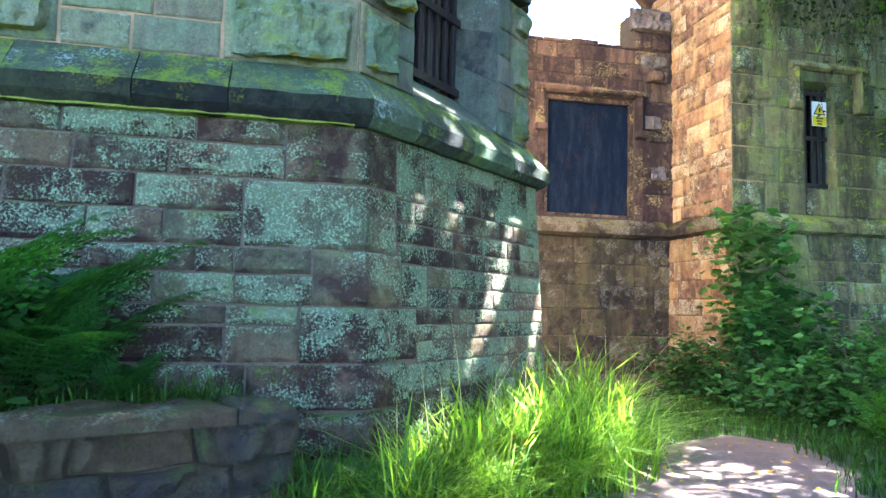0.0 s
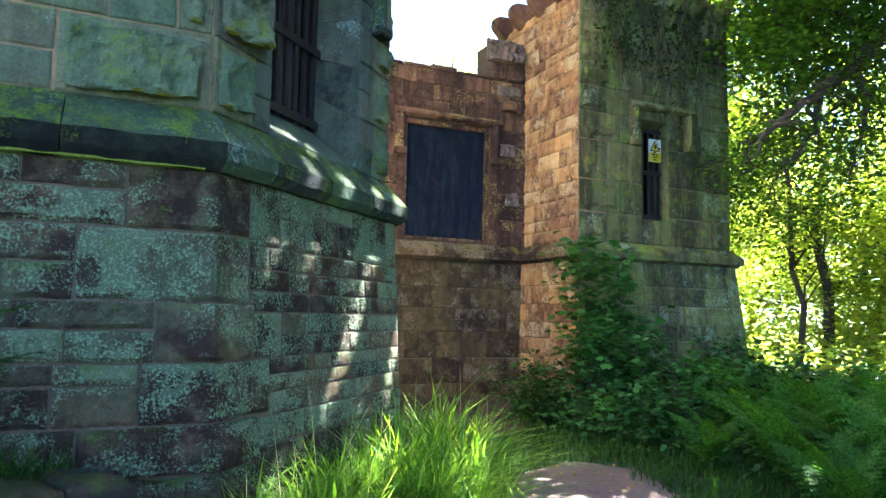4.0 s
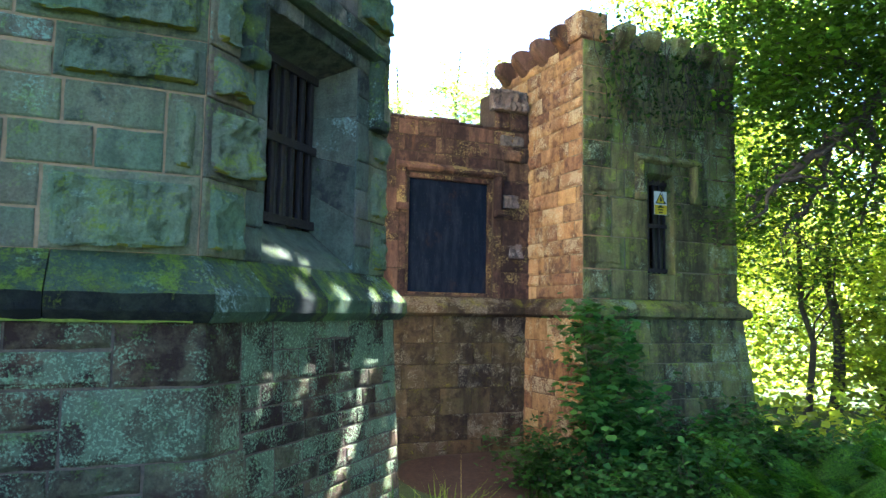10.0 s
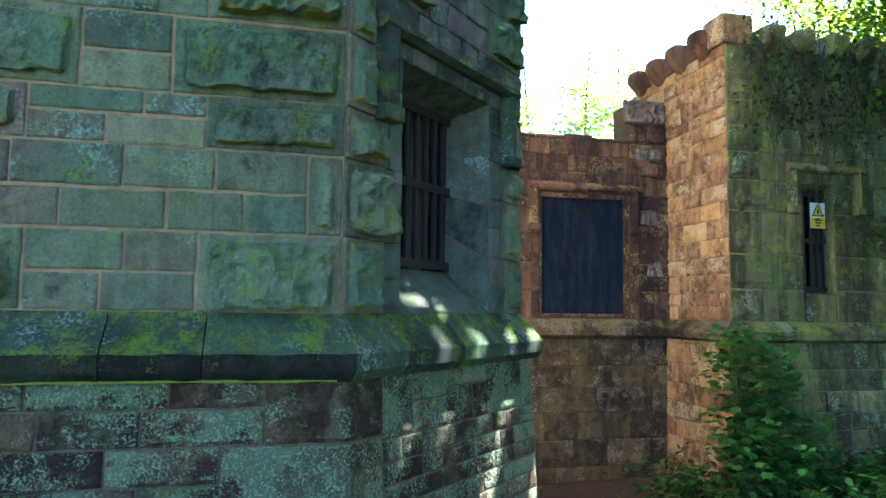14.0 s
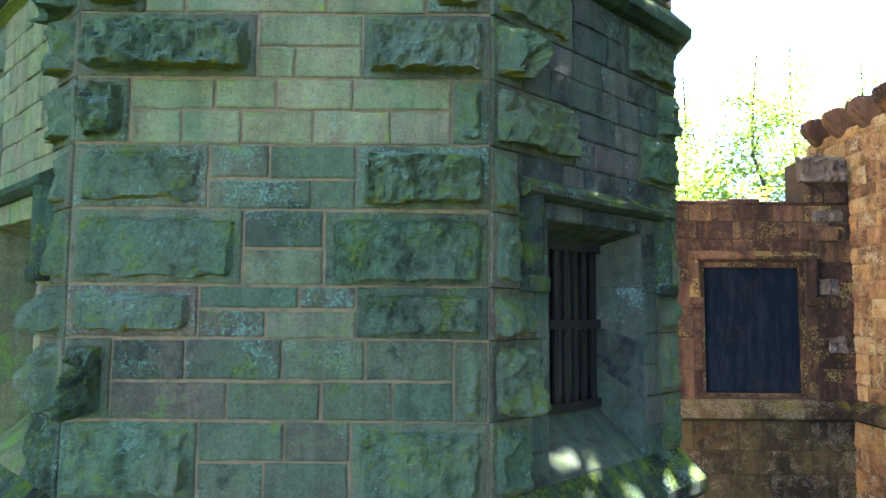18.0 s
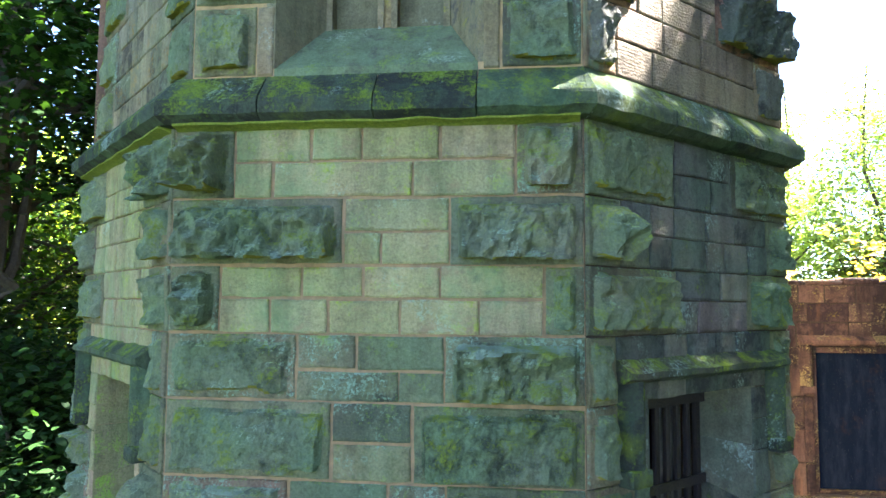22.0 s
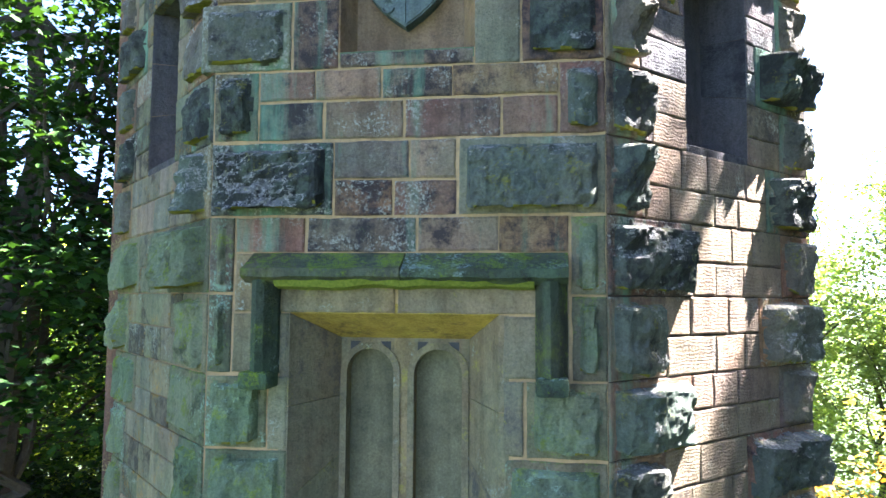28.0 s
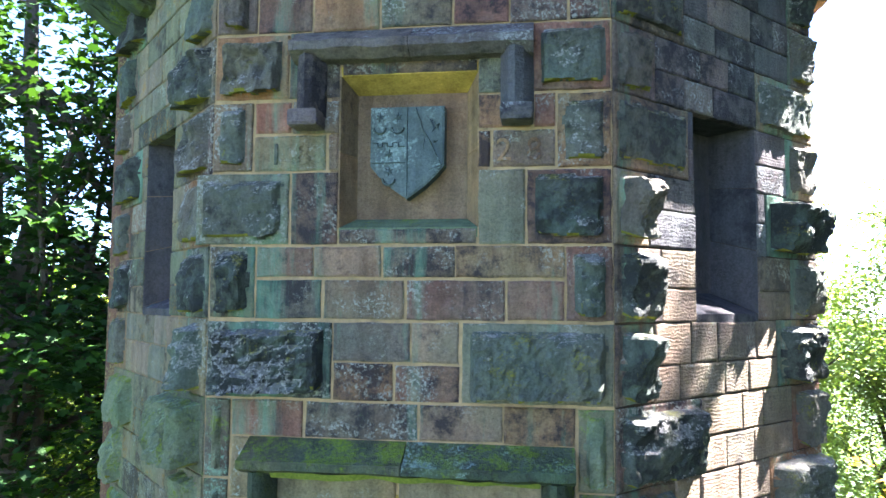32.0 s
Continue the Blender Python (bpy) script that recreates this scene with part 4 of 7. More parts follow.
NEAR_B = [(0.33, 0.07), (0.41, 0.10), (0.36, 0.07), (0.25, 0.05), (0.22, 0.05), (0.75, 0.09), (0.27, 0.20), (0.75, 0.05),
          (0.25, 0.08), (0.44, 0.10), (0.68, 0.13), (0.46, 0.09), (0.70, 0.12), (0.30, 0.15), (0.36, 0.10), (0.26, 0.16), (0.62, 0.03), (0.34, 0.04), (0.6, 0.05)]
FAR_B = [(0.25, 0.05), (0.3, 0.05), (0.3, 0.05), (0.25, 0.05), (0.25, 0.05), (0.52, 0.08), (0.27, 0.12), (0.67, 0.07),
         (0.36, 0.06), (0.80, 0.16), (0.42, 0.08), (0.64, 0.17), (0.36, 0.10), (0.52, 0.15), (0.34, 0.12), (0.62, 0.18), (0.36, 0.06), (0.7, 0.06), (0.3, 0.08)]
side_courses(wall_b, False, 11, NEAR_B, FAR_B, M_ANGLE, M_QUOIN, M_SIDE, M_UQUOIN)
NEAR_C = [(0.5, 0.06), (0.36, 0.13), (0.42, 0.10), (0.25, 0.06), (0.25, 0.05), (0.34, 0.10), (0.30, 0.12), (0.5, 0.14),
          (0.34, 0.05), (0.40, 0.06), (0.62, 0.03), (0.4, 0.09), (0.72, 0.17), (0.3, 0.15), (0.34, 0.08), (0.44, 0.05), (0.4, 0.10), (0.42, 0.15), (0.34, 0.08)]
FAR_C = [(0.3, 0.06), (0.36, 0.13), (0.4, 0.12), (0.25, 0.06), (0.25, 0.05), (0.6, 0.06), (0.3, 0.12), (0.55, 0.10),
         (0.34, 0.06), (0.36, 0.05), (0.6, 0.05), (0.36, 0.12), (0.6, 0.10), (0.34, 0.08), (0.4, 0.08), (0.34, 0.07), (0.6, 0.10), (0.3, 0.08), (0.4, 0.08)]
side_courses(wall_c, True, 23, NEAR_C, FAR_C, M_ASHTOP, M_QUOIN, M_WEST, M_UQUOIN)

# the faces that are turned away close the tower; the unseen pale east one also reflects sun
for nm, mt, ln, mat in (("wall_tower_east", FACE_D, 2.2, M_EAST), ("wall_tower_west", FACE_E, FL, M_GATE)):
    backing(nm, ln, 0, TOP, DEPTH, [], mat, "plain turned-away tower wall of sandstone", mt)
backing("wall_tower_back", P2[0] - P3[0], 0, TOP, DEPTH, [], M_GATE, "plain back wall of the tower", pose(P2[0], P2[1] + 2.2, 0, 0, 0, 180))
bm = bmesh.new()
ring = [P0, P1, P2, (P2[0], P2[1] + 2.2), (P3[0], P3[1] + 2.2), P3]
lo = [bm.verts.new((x, y, TOP)) for x, y in ring]
hi = [bm.verts.new((x, y, TOP + 0.15)) for x, y in ring]
bm.faces.new(hi)
bm.faces.new(lo[::-1])
for i in range(6):
    bm.faces.new((lo[i], lo[(i + 1) % 6], hi[(i + 1) % 6], hi[i]))
tagged(part("ceiling", bm, M_GATE, None), "flat stone slab closing the tower", "ceiling", kind="structure")

# string courses, mitred round the corners
STR1 = [(0.0, 2.172), (0.155, 2.0), (0.17, 1.98), (0.168, 1.90), (0.135, 1.865), (0.12, 1.85), (0.0, 1.85)]
STR2 = [(0.0, 5.32), (0.125, 5.17), (0.13, 5.15), (0.13, 5.09), (0.07, 5.055), (0.0, 5.05)]
for prof, label, ja, jb in ((STR1, "lower mossy sloping string course", [0, 0.51, 1.07, 1.51, FL], [0, 0.36, 0.95, 1.5, BL]), (STR2, "upper mossy sloping string course", [0, 0.5, 1.1, 1.62, FL], [0, 0.6, 1.15, 1.6, BL])):
    for mt, js, e in ((FACE_A, ja, "front"), (FACE_B, jb, "right"), (FACE_C, [BL - q for q in jb[::-1]], "left"), (FACE_D, [0, 0.7, 1.4, 2.2], "east")):
        sc = group_at("trim_string_course_" + e, mt, label + " of weathered sandstone", "string course", "structure")
        for a, b in zip(js, js[1:]):
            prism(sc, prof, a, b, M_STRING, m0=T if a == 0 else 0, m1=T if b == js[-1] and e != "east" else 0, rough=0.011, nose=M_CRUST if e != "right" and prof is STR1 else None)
        if e in ("front", "left"):
            zb = prof[-1][1]
            o = prof[-2][0]
            moss = prism(sc, [(0.0, zb + 0.01), (o + 0.01, zb + 0.01), (o + 0.012, zb - 0.002), (0.04, zb - 0.010), (0.015, zb - 0.02), (0.0, zb - 0.02)], 0.02, js[-1] - 0.02, M_MOSS, "moss", steps=0.025, rough=0.009)
            tagged(moss, "yellow-green moss under the ledge")


# corbelled parapet that overhangs the tower's head
PARAPET = [(-0.30, 10.14), (0.42, 10.14), (0.42, 10.95), (-0.30, 10.95)]
for mt, ln, e in ((FACE_A, FL, "front"), (FACE_B, BL, "right"), (FACE_C, BL, "left"), (FACE_D, 2.2, "east")):
    pp = group_at("wall_parapet_" + e, mt, "overhanging stone parapet on corbels", "parapet", "structure")
    js = [0, ln * 0.34, ln * 0.68, ln]
    for a, b in zip(js, js[1:]):
        prism(pp, PARAPET, a, b, M_UPPER, m0=T if a == 0 else 0, m1=T if b == ln and e != "east" else 0)

# battered plinth
def batter(length, left=T, right=T):
    def warp(u, y, z):
        o = 0.07 + 0.10 * (1.87 - z) / 1.87
        k = u / length
        return (u - left * o * (1 - k) + right * o * k, y - o, z)
    return warp


wa, wb = batter(FL), batter(BL)
plinth_a = backing("wall_plinth_front", FL, -0.3, 1.87, 0.5, [], M_MORTARP, "battered tower plinth of dark lichened sandstone", FACE_A, wa)
plinth_b = backing("wall_plinth_right", BL, -0.3, 1.87, 0.5, [], M_MORTARP, "battered tower plinth of dark stones with streaks of sun", FACE_B, lambda u, y, z: wb(u, y - 0.007 if y < 0.1 else y, z))
plinth_c = backing("wall_plinth_left", BL, -0.3, 1.87, 0.5, [], M_MORTARP, "battered tower plinth of dark sandstone", FACE_C, wb)
PQ = dict(rough=0.010, gap=0.006, margin=0.003, fine=0.022, lump=1.6)
ROUGH = 0.017
B_IN_A = FACE_A.inverted() @ FACE_B


def round_corner(u, y, z):
    """Bends a block of the plinth round the corner between the front and the angled face."""
    if u <= FL:
        q = wa(u, y, z)
        return (q[0] - T * y * min(1.0, max(0.0, (u - FL) / 0.12 + 1)), q[1], q[2])
    q = wb(u - FL, y, z)
    return tuple(B_IN_A @ Vector((q[0] + T * y * max(0.0, 1 - (u - FL) / 0.12), q[1], q[2])))


def plinth_quoin(u0, u1, z0, z1, proud=ROUGH):
    stone(plinth_a, u0, FL + u1, z0, z1, M_PLINTH, proud=proud, warp=round_corner, seam=FL, name="quoin", **PQ)


def plinth_row(wall, warp, z0, z1, joints, proud=ROUGH):
    courses_stones(wall, z0, z1, joints, M_PLINTH, proud=proud, warp=warp, **{**PQ, "rough": 0.010 if proud > 0.01 else 0.003, "gap": 0.006 if proud > 0.01 else 0.003})


for z0, z1, js in ((1.72, 1.87, [0, 0.42, 0.76, 1.35, 1.77]), (1.55, 1.72, [0, 0.35, 0.82, 1.24, 1.77]), (1.38, 1.55, [0, 0.55, 1.10, 1.58]), (1.21, 1.38, [0, 0.40, 0.90, 1.23, 1.58]),
                   (1.08, 1.21, [0, 0.45, 0.90, 1.38, 1.55, 1.91]), (0.93, 1.08, [0, 0.30, 0.75, 1.20, 1.56, 1.91]), (0.83, 0.93, [0, 0.5, 0.95, 1.52, 1.85]), (0.65, 0.83, [0, 0.4, 0.9, 1.52, 1.85])):
    plinth_row(plinth_a, wa, z0, z1, js)
for u0, u1, z0, z1 in ((1.77, 0.27, 1.55, 1.87), (1.58, 0.27, 1.21, 1.55), (1.91, 0.31, 0.93, 1.21), (1.85, 0.44, 0.65, 0.93)):
    plinth_quoin(u0, u1, z0, z1)
for z0, z1, js in ((0.42, 0.65, [0, 0.5, 1.1, 1.62]), (0.2, 0.42, [0, 0.4, 1.0, 1.5]), (-0.1, 0.2, [0, 0.6, 1.2, 1.7])):
    plinth_row(plinth_a, wa, z0, z1, js, 0.05)
    plinth_quoin(js[-1], 0.35, z0, z1, 0.05)
# the angled face: tall blocks above, thin uneven courses below
for u0, u1, z0, z1 in ((0.27, 0.54, 1.52, 1.87), (0.54, 0.96, 1.69, 1.87), (0.54, 0.78, 1.52, 1.69), (0.78, 0.96, 1.52, 1.69), (0.96, 1.36, 1.74, 1.87), (0.96, 1.18, 1.52, 1.74), (1.18, 1.36, 1.52, 1.74), (1.36, 1.85, 1.52, 1.87), (1.85, BL, 1.52, 1.87), (0.31, 0.55, 0.93, 1.17)):
    plinth_row(plinth_b, wb, z0, z1, [u0, u1], 0.006)
rs = random.Random(31)
for z0, z1, a in ((1.40, 1.52, 0.27), (1.28, 1.40, 0.27), (1.17, 1.28, 0.29), (1.05, 1.17, 0.55), (0.93, 1.05, 0.55), (0.84, 0.93, 0.44), (0.75, 0.84, 0.44), (0.63, 0.75, 0.44), (0.48, 0.63, 0.35), (0.22, 0.48, 0.35), (-0.05, 0.22, 0.35)):
    plinth_row(plinth_b, wb, z0, z1, random_joints(rs, a, BL, 0.16, 0.42), 0.006)
rs = random.Random(32)
z = 1.87
while z > 0:
    h = rs.uniform(0.14, 0.23)
    plinth_row(plinth_c, wb, z - h, z, random_joints(rs, 0, BL, 0.2, 0.5), 0.006)
    z -= h


# ---- windows and hood mouldings ----
def splay(thing, hole, inner, depth, mat, labels=("jamb", "jamb", "head", "sill"), head=None, sill=None, blocks=3):
    """The four sloping sides of an opening from the wall's face to the frame set back in it."""
    u0, u1, z0, z1 = hole
    a0, a1, c0, c1 = inner
    e, g, n_ = 0.05, 0.002, blocks
    for i in range(n_):
        def at(lo, hi, k):
            return lo + (hi - lo) * k / n_
        f0, f1, b0, b1 = at(z0, z1, i) + g, at(z0, z1, i + 1) - g, at(c0, c1, i) + g, at(c0, c1, i + 1) - g
        part(labels[0], hexa(bmesh.new(), [(u0, 0.0, f0), (u0, 0.0, f1), (u0 - e, 0.0, f1), (u0 - e, 0.0, f0), (a0, depth, b0), (a0, depth, b1), (u0 - e, depth, b1), (u0 - e, depth, b0)]), mat, thing)
        part(labels[1], hexa(bmesh.new(), [(u1, 0.0, f0), (u1 + e, 0.0, f0), (u1 + e, 0.0, f1), (u1, 0.0, f1), (a1, depth, b0), (u1 + e, depth, b0), (u1 + e, depth, b1), (a1, depth, b1)]), mat, thing)
    part(labels[2], hexa(bmesh.new(), [(u0, 0.0, z1), (u1, 0.0, z1), (u1, 0.0, z1 + e), (u0, 0.0, z1 + e), (a0, depth, c1), (a1, depth, c1), (a1, depth, z1 + e), (a0, depth, z1 + e)]), head or mat, thing)
    part(labels[3], hexa(bmesh.new(), [(u0, 0.0, z0 - e), (u1, 0.0, z0 - e), (u1, 0.0, z0), (u0, 0.0, z0), (a0, depth, z0 - e), (a1, depth, z0 - e), (a1, depth, c0), (a0, depth, c0)]), sill or mat, thing)


def hood(m, u0, u1, top, drop, mat, width=0.19, out=0.12, label="", bar=0.16, name="hood_mould", moss=False):
    """A label moulding: a sloping bar over an opening, its ends turned down and finished with a square stop."""
    th = group_at(name, m, label, "hood moulding")
    bar_prof = [(0.0, top), (out * 0.75, top - bar * 0.45), (out, top - bar * 0.55), (out, top - bar * 0.8), (out * 0.55, top - bar), (0.0, top - bar)]
    mid = (u0 + u1) / 2
    for a, b in ((u0, mid), (mid, u1)):
        prism(th, bar_prof, a, b, mat, "bar", rough=0.012, gap=0.002)
    if moss:
        zb = top - bar
        tagged(prism(th, [(0.0, zb + 0.004), (out * 0.62, zb + 0.012), (out * 0.80, zb + 0.02), (out * 0.66, zb - 0.012), (out * 0.3, zb - 0.026), (0.0, zb - 0.022)], u0 + width, u1 - width, M_MOSS, "moss", steps=0.02, rough=0.016), "green moss under the moulding")
    for a, b, s in ((u0, u0 + width, 1), (u1 - width, u1, -1)):
        w = width
        bmv = bmesh.new()
        x0, x1 = a, b
        # a roll on the outer side and a hollow towards the opening
        prof = [(0.0, 0.0), (0.30, 0.75), (0.55, 1.0), (0.75, 0.85), (1.0, 0.25), (1.0, 0.0)]
        rows = []
        for z in (top - bar * 0.9, drop + 0.05):
            row = []
            for q, o in prof:
                u = (x0 + q * w) if s > 0 else (x1 - q * w)
                row.append(bmv.verts.new((u, -out * o + 0.0, z)))
            rows.append(row)
        for i in range(len(prof)):
            j = (i + 1) % len(prof)
            bmv.faces.new((rows[0][i], rows[0][j], rows[1][j], rows[1][i]))
        bmv.faces.new(rows[0])
        bmv.faces.new(rows[1][::-1])
        bmesh.ops.recalc_face_normals(bmv, faces=bmv.faces)
        part("drop", bmv, mat, th)
        part("stop", box(bmesh.new(), x0 + 0.002, x1 - 0.002, -out * 1.05, 0.0, drop - 0.02, drop + 0.07, 0.022), mat, th)
    return th


def band(bm, inner, outer, y0, y1):
    """A solid strip between two lines of points on a wall, as one connected mesh."""
    rows = [[bm.verts.new((u, y, z)) for u, z in line] for line in (inner, outer) for y in (y0, y1)]
    a, b, c, e = rows
    for i in range(len(inner) - 1):
        for p_, q in ((a, c), (c, e), (e, b), (b, a)):
            bm.faces.new((p_[i], p_[i + 1], q[i + 1], q[i]))
    bm.faces.new((a[0], c[0], e[0], b[0]))
    bm.faces.new((a[-1], b[-1], e[-1], c[-1]))
    bmesh.ops.recalc_face_normals(bm, faces=bm.faces)
    return bm


def two_light(m):
    th = group_at("window_blind_two_light", m, "blind two-light arched stone window with mossy sloping sill", "window", "structure")
    inner = (0.72, 1.44, 5.70, 6.66)
    splay(th, win_front, inner, 0.34, M_DRESSED, head=M_SOFFIT, sill=M_SILL)
    d = 0.34
    part("panel", box(bmesh.new(), 0.60, 1.55, d + 0.10, d + 0.15, 5.5, 6.8), M_BLIND, th, "yellow-grey blind stone panel")
    lights = [(0.755, 1.02), (1.135, 1.40)]
    zlo, zhi = 5.66, 6.70
    z1 = 6.60
    k = 14
    for a, b in ((0.68, lights[0][0]), (lights[0][1], lights[1][0]), (lights[1][1], 1.48)):
        part("mullion", box(bmesh.new(), a, b, d, d + 0.08, zlo, zhi), M_DRESSED, th, "yellowed stone upright between the lights")
    for a, b in lights:
        r, cu = (b - a) / 2, (a + b) / 2
        sp = z1 - r
        arc = [(cu - r * math.cos(math.pi * i / k), sp + r * math.sin(math.pi * i / k)) for i in range(k + 1)]
        bmv = band(bmesh.new(), arc, [(u, zhi) for u, z in arc], d, d + 0.08)
        part("arch_head", bmv, M_DRESSED, th, "yellowed round stone arch head")
    # raised rolls round the lights, and black triangles for the shade of sunk spandrels
    for a, b in lights:
        bmr = bmesh.new()
        r, cu = (b - a) / 2 + 0.018, (a + b) / 2
        sp = z1 - (b - a) / 2
        sides = []
        for o in (-0.018, 0.018):
            q = r + o
            sides.append([(cu - q, 5.69)] + [(cu - q * math.cos(math.pi * i / k), sp + q * math.sin(math.pi * i / k)) for i in range(k + 1)] + [(cu + q, 5.69)])
        band(bmr, sides[0], sides[1], d - 0.012, d + 0.01)
        part("arch_roll", bmr, M_DRESSED, th)
        for sgn in (-1, 1):
            bms = bmesh.new()
            x = cu + sgn * 0.115
            tri = [(x, 6.64), (x - sgn * 0.06, 6.64), (x, 6.575)]
            v0 = [bms.verts.new((u, d - 0.003, z)) for u, z in tri]
            v1 = [bms.verts.new((u, d + 0.02, z)) for u, z in tri]
            bms.faces.new(v0)
            bms.faces.new(v1[::-1])
            for i in range(3):
                bms.faces.new((v0[i], v0[(i + 1) % 3], v1[(i + 1) % 3], v1[i]))
            bmesh.ops.recalc_face_normals(bms, faces=bms.faces)
            part("spandrel", bms, M_BLACK, th, "black triangle painted as the shade of a sunk spandrel")
    return th


two_light(FACE_A)
hood(FACE_A, 0.33, 1.96, 7.11, 6.44, M_STRING, 0.16, 0.16, "mossy stone hood moulding over the two-light window", 0.16, moss=True)
hood(FACE_A, 0.54, 1.77, 9.20, 8.69, M_CAPPED, 0.165, 0.15, "black-crusted stone hood moulding over the carved shield", 0.18)

# carved shield in its recess
sh = group_at("window_shield_recess", FACE_A, "square sunk recess of brown sandstone round the shield", "recess", "structure")
splay(sh, shield_hole, (0.83, 1.42, 8.23, 8.90), 0.16, M_RECESS, head=M_SOFFIT, sill=M_SILL, blocks=2)
part("panel", box(bmesh.new(), 0.72, 1.55, 0.16, 0.22, 8.1, 9.0), M_RECESS, sh)
shield = group_at("carved_shield", FACE_A, "slate-green stone shield carved with stars and crescents", "shield")
outline = [(0.92, 8.81), (1.31, 8.81), (1.31, 8.50), (1.27, 8.45), (1.20, 8.385), (1.115, 8.325), (1.03, 8.385), (0.96, 8.45), (0.92, 8.50)]
bm = bmesh.new()
f0 = [bm.verts.new((u, 0.07, z)) for u, z in outline]
b0 = [bm.verts.new((u, 0.17, z)) for u, z in outline]
bm.faces.new(f0)
bm.faces.new(b0[::-1])
for i in range(len(outline)):
    j = (i + 1) % len(outline)
    bm.faces.new((f0[i], f0[j], b0[j], b0[i]))
bmesh.ops.recalc_face_normals(bm, faces=bm.faces)
bmesh.ops.bevel(bm, geom=[e for e in bm.edges if all(abs(v.co.y - 0.07) < 1e-4 for v in e.verts)], offset=0.008, segments=2, affect="EDGES")
part("field", bm, M_SHIELD, shield)


def ridge(bm, pts, w, y, h):
    """A raised carved line on a face that looks along -y."""
    for (ua, za), (ub, zb) in zip(pts, pts[1:]):
        dx, dz = ub - ua, zb - za
        ln = math.hypot(dx, dz) or 1
        px, pz = -dz / ln * w, dx / ln * w
        hexa(bm, [(ua, y - h, za), (ub, y - h, zb), (ub + px * 0.3, y - h, zb + pz * 0.3), (ua + px * 0.3, y - h, za + pz * 0.3),
                  (ua - px, y + 0.002, za - pz), (ub - px, y + 0.002, zb - pz), (ub + px, y + 0.002, zb + pz), (ua + px, y + 0.002, za + pz)])
    return bm


def star(u, z, r, tilt):
    return [(u + (r if i % 2 == 0 else r * 0.36) * math.cos(tilt + i * math.pi / 6), z + (r if i % 2 == 0 else r * 0.36) * math.sin(tilt + i * math.pi / 6)) for i in range(12)]


def crescent(u, z, r):
    return [(u + r * math.cos(math.pi + math.pi * i / 8), z + r * math.sin(math.pi + math.pi * i / 8)) for i in range(9)]


for u, z in ((0.97, 8.755), (1.065, 8.755), (1.02, 8.56), (1.02, 8.47)):
    bm = bmesh.new()
    rim = star(u, z, 0.034, 0.4)
    top = bm.verts.new((u, 0.07 - 0.011, z))
    low_ = [bm.verts.new((a, 0.071, b)) for a, b in rim]
    for i in range(len(rim)):
        bm.faces.new((top, low_[i], low_[(i + 1) % len(rim)]))
    bm.faces.new(low_[::-1])
    bmesh.ops.recalc_face_normals(bm, faces=bm.faces)
    part("star", bm, M_SHIELD, shield)
for u, z in ((0.97, 8.70), (1.065, 8.70), (1.02, 8.43)):
    part("crescent", ridge(bmesh.new(), crescent(u, z, 0.032), 0.007, 0.07, 0.010), M_SHIELD, shield)
bm = bmesh.new()
ridge(bm, [(1.115, 8.80), (1.115, 8.34)], 0.004, 0.07, 0.006)
part("pale_line", bm, M_SHIELD, shield)
bm = bmesh.new()
ridge(bm, [(0.935, 8.62), (0.96, 8.62), (0.96, 8.60), (0.985, 8.60), (0.985, 8.62), (1.01, 8.62), (1.01, 8.60), (1.04, 8.60), (1.04, 8.62), (1.07, 8.62), (1.07, 8.60), (1.105, 8.60)], 0.004, 0.07, 0.007)
ridge(bm, [(0.935, 8.515), (1.105, 8.515)], 0.004, 0.07, 0.007)
part("fess", bm, M_SHIELD, shield)
bm = bmesh.new()
rs = random.Random(3)
pts = [(1.16, 8.80)]
while pts[-1][1] > 8.5:
    pts.append((pts[-1][0] + rs.uniform(0.004, 0.016), pts[-1][1] - rs.uniform(0.018, 0.03)))
ridge(bm, pts, 0.005, 0.07, 0.008)
for i in range(5):
    u, z = rs.uniform(1.14, 1.28), rs.uniform(8.48, 8.72)
    ridge(bm, [(u + rs.uniform(-0.03, 0.03), z + rs.uniform(-0.04, 0.04)) for q in range(4)], 0.003, 0.07, 0.006)
part("bend", bm, M_SHIELD, shield, "weathered jagged diagonal carving")


def carved_number(text, u, z, size):
    cu = bpy.data.curves.new("numeral", "FONT")
    cu.body, cu.size, cu.extrude = text, size, 0.004
    tmp = bpy.data.objects.new("tmp", cu)
    scene.collection.objects.link(tmp)
    bpy.context.view_layer.update()
    me = bpy.data.meshes.new_from_object(tmp.evaluated_get(bpy.context.evaluated_depsgraph_get()))
    bpy.data.objects.remove(tmp)
    me.materials.append(M_UPPER)
    me.name = "numeral"
    ob = new("numeral", me)
    ob.parent = wall_u
    ob.matrix_local = pose(u, -0.014, z, 90, 0, 0)
    tagged(ob, "weathered carved numeral")


for text, u in (("1", 0.40), ("8", 0.54), ("2", 1.58), ("8", 1.73)):
    carved_number(text, u, 8.50, 0.16)


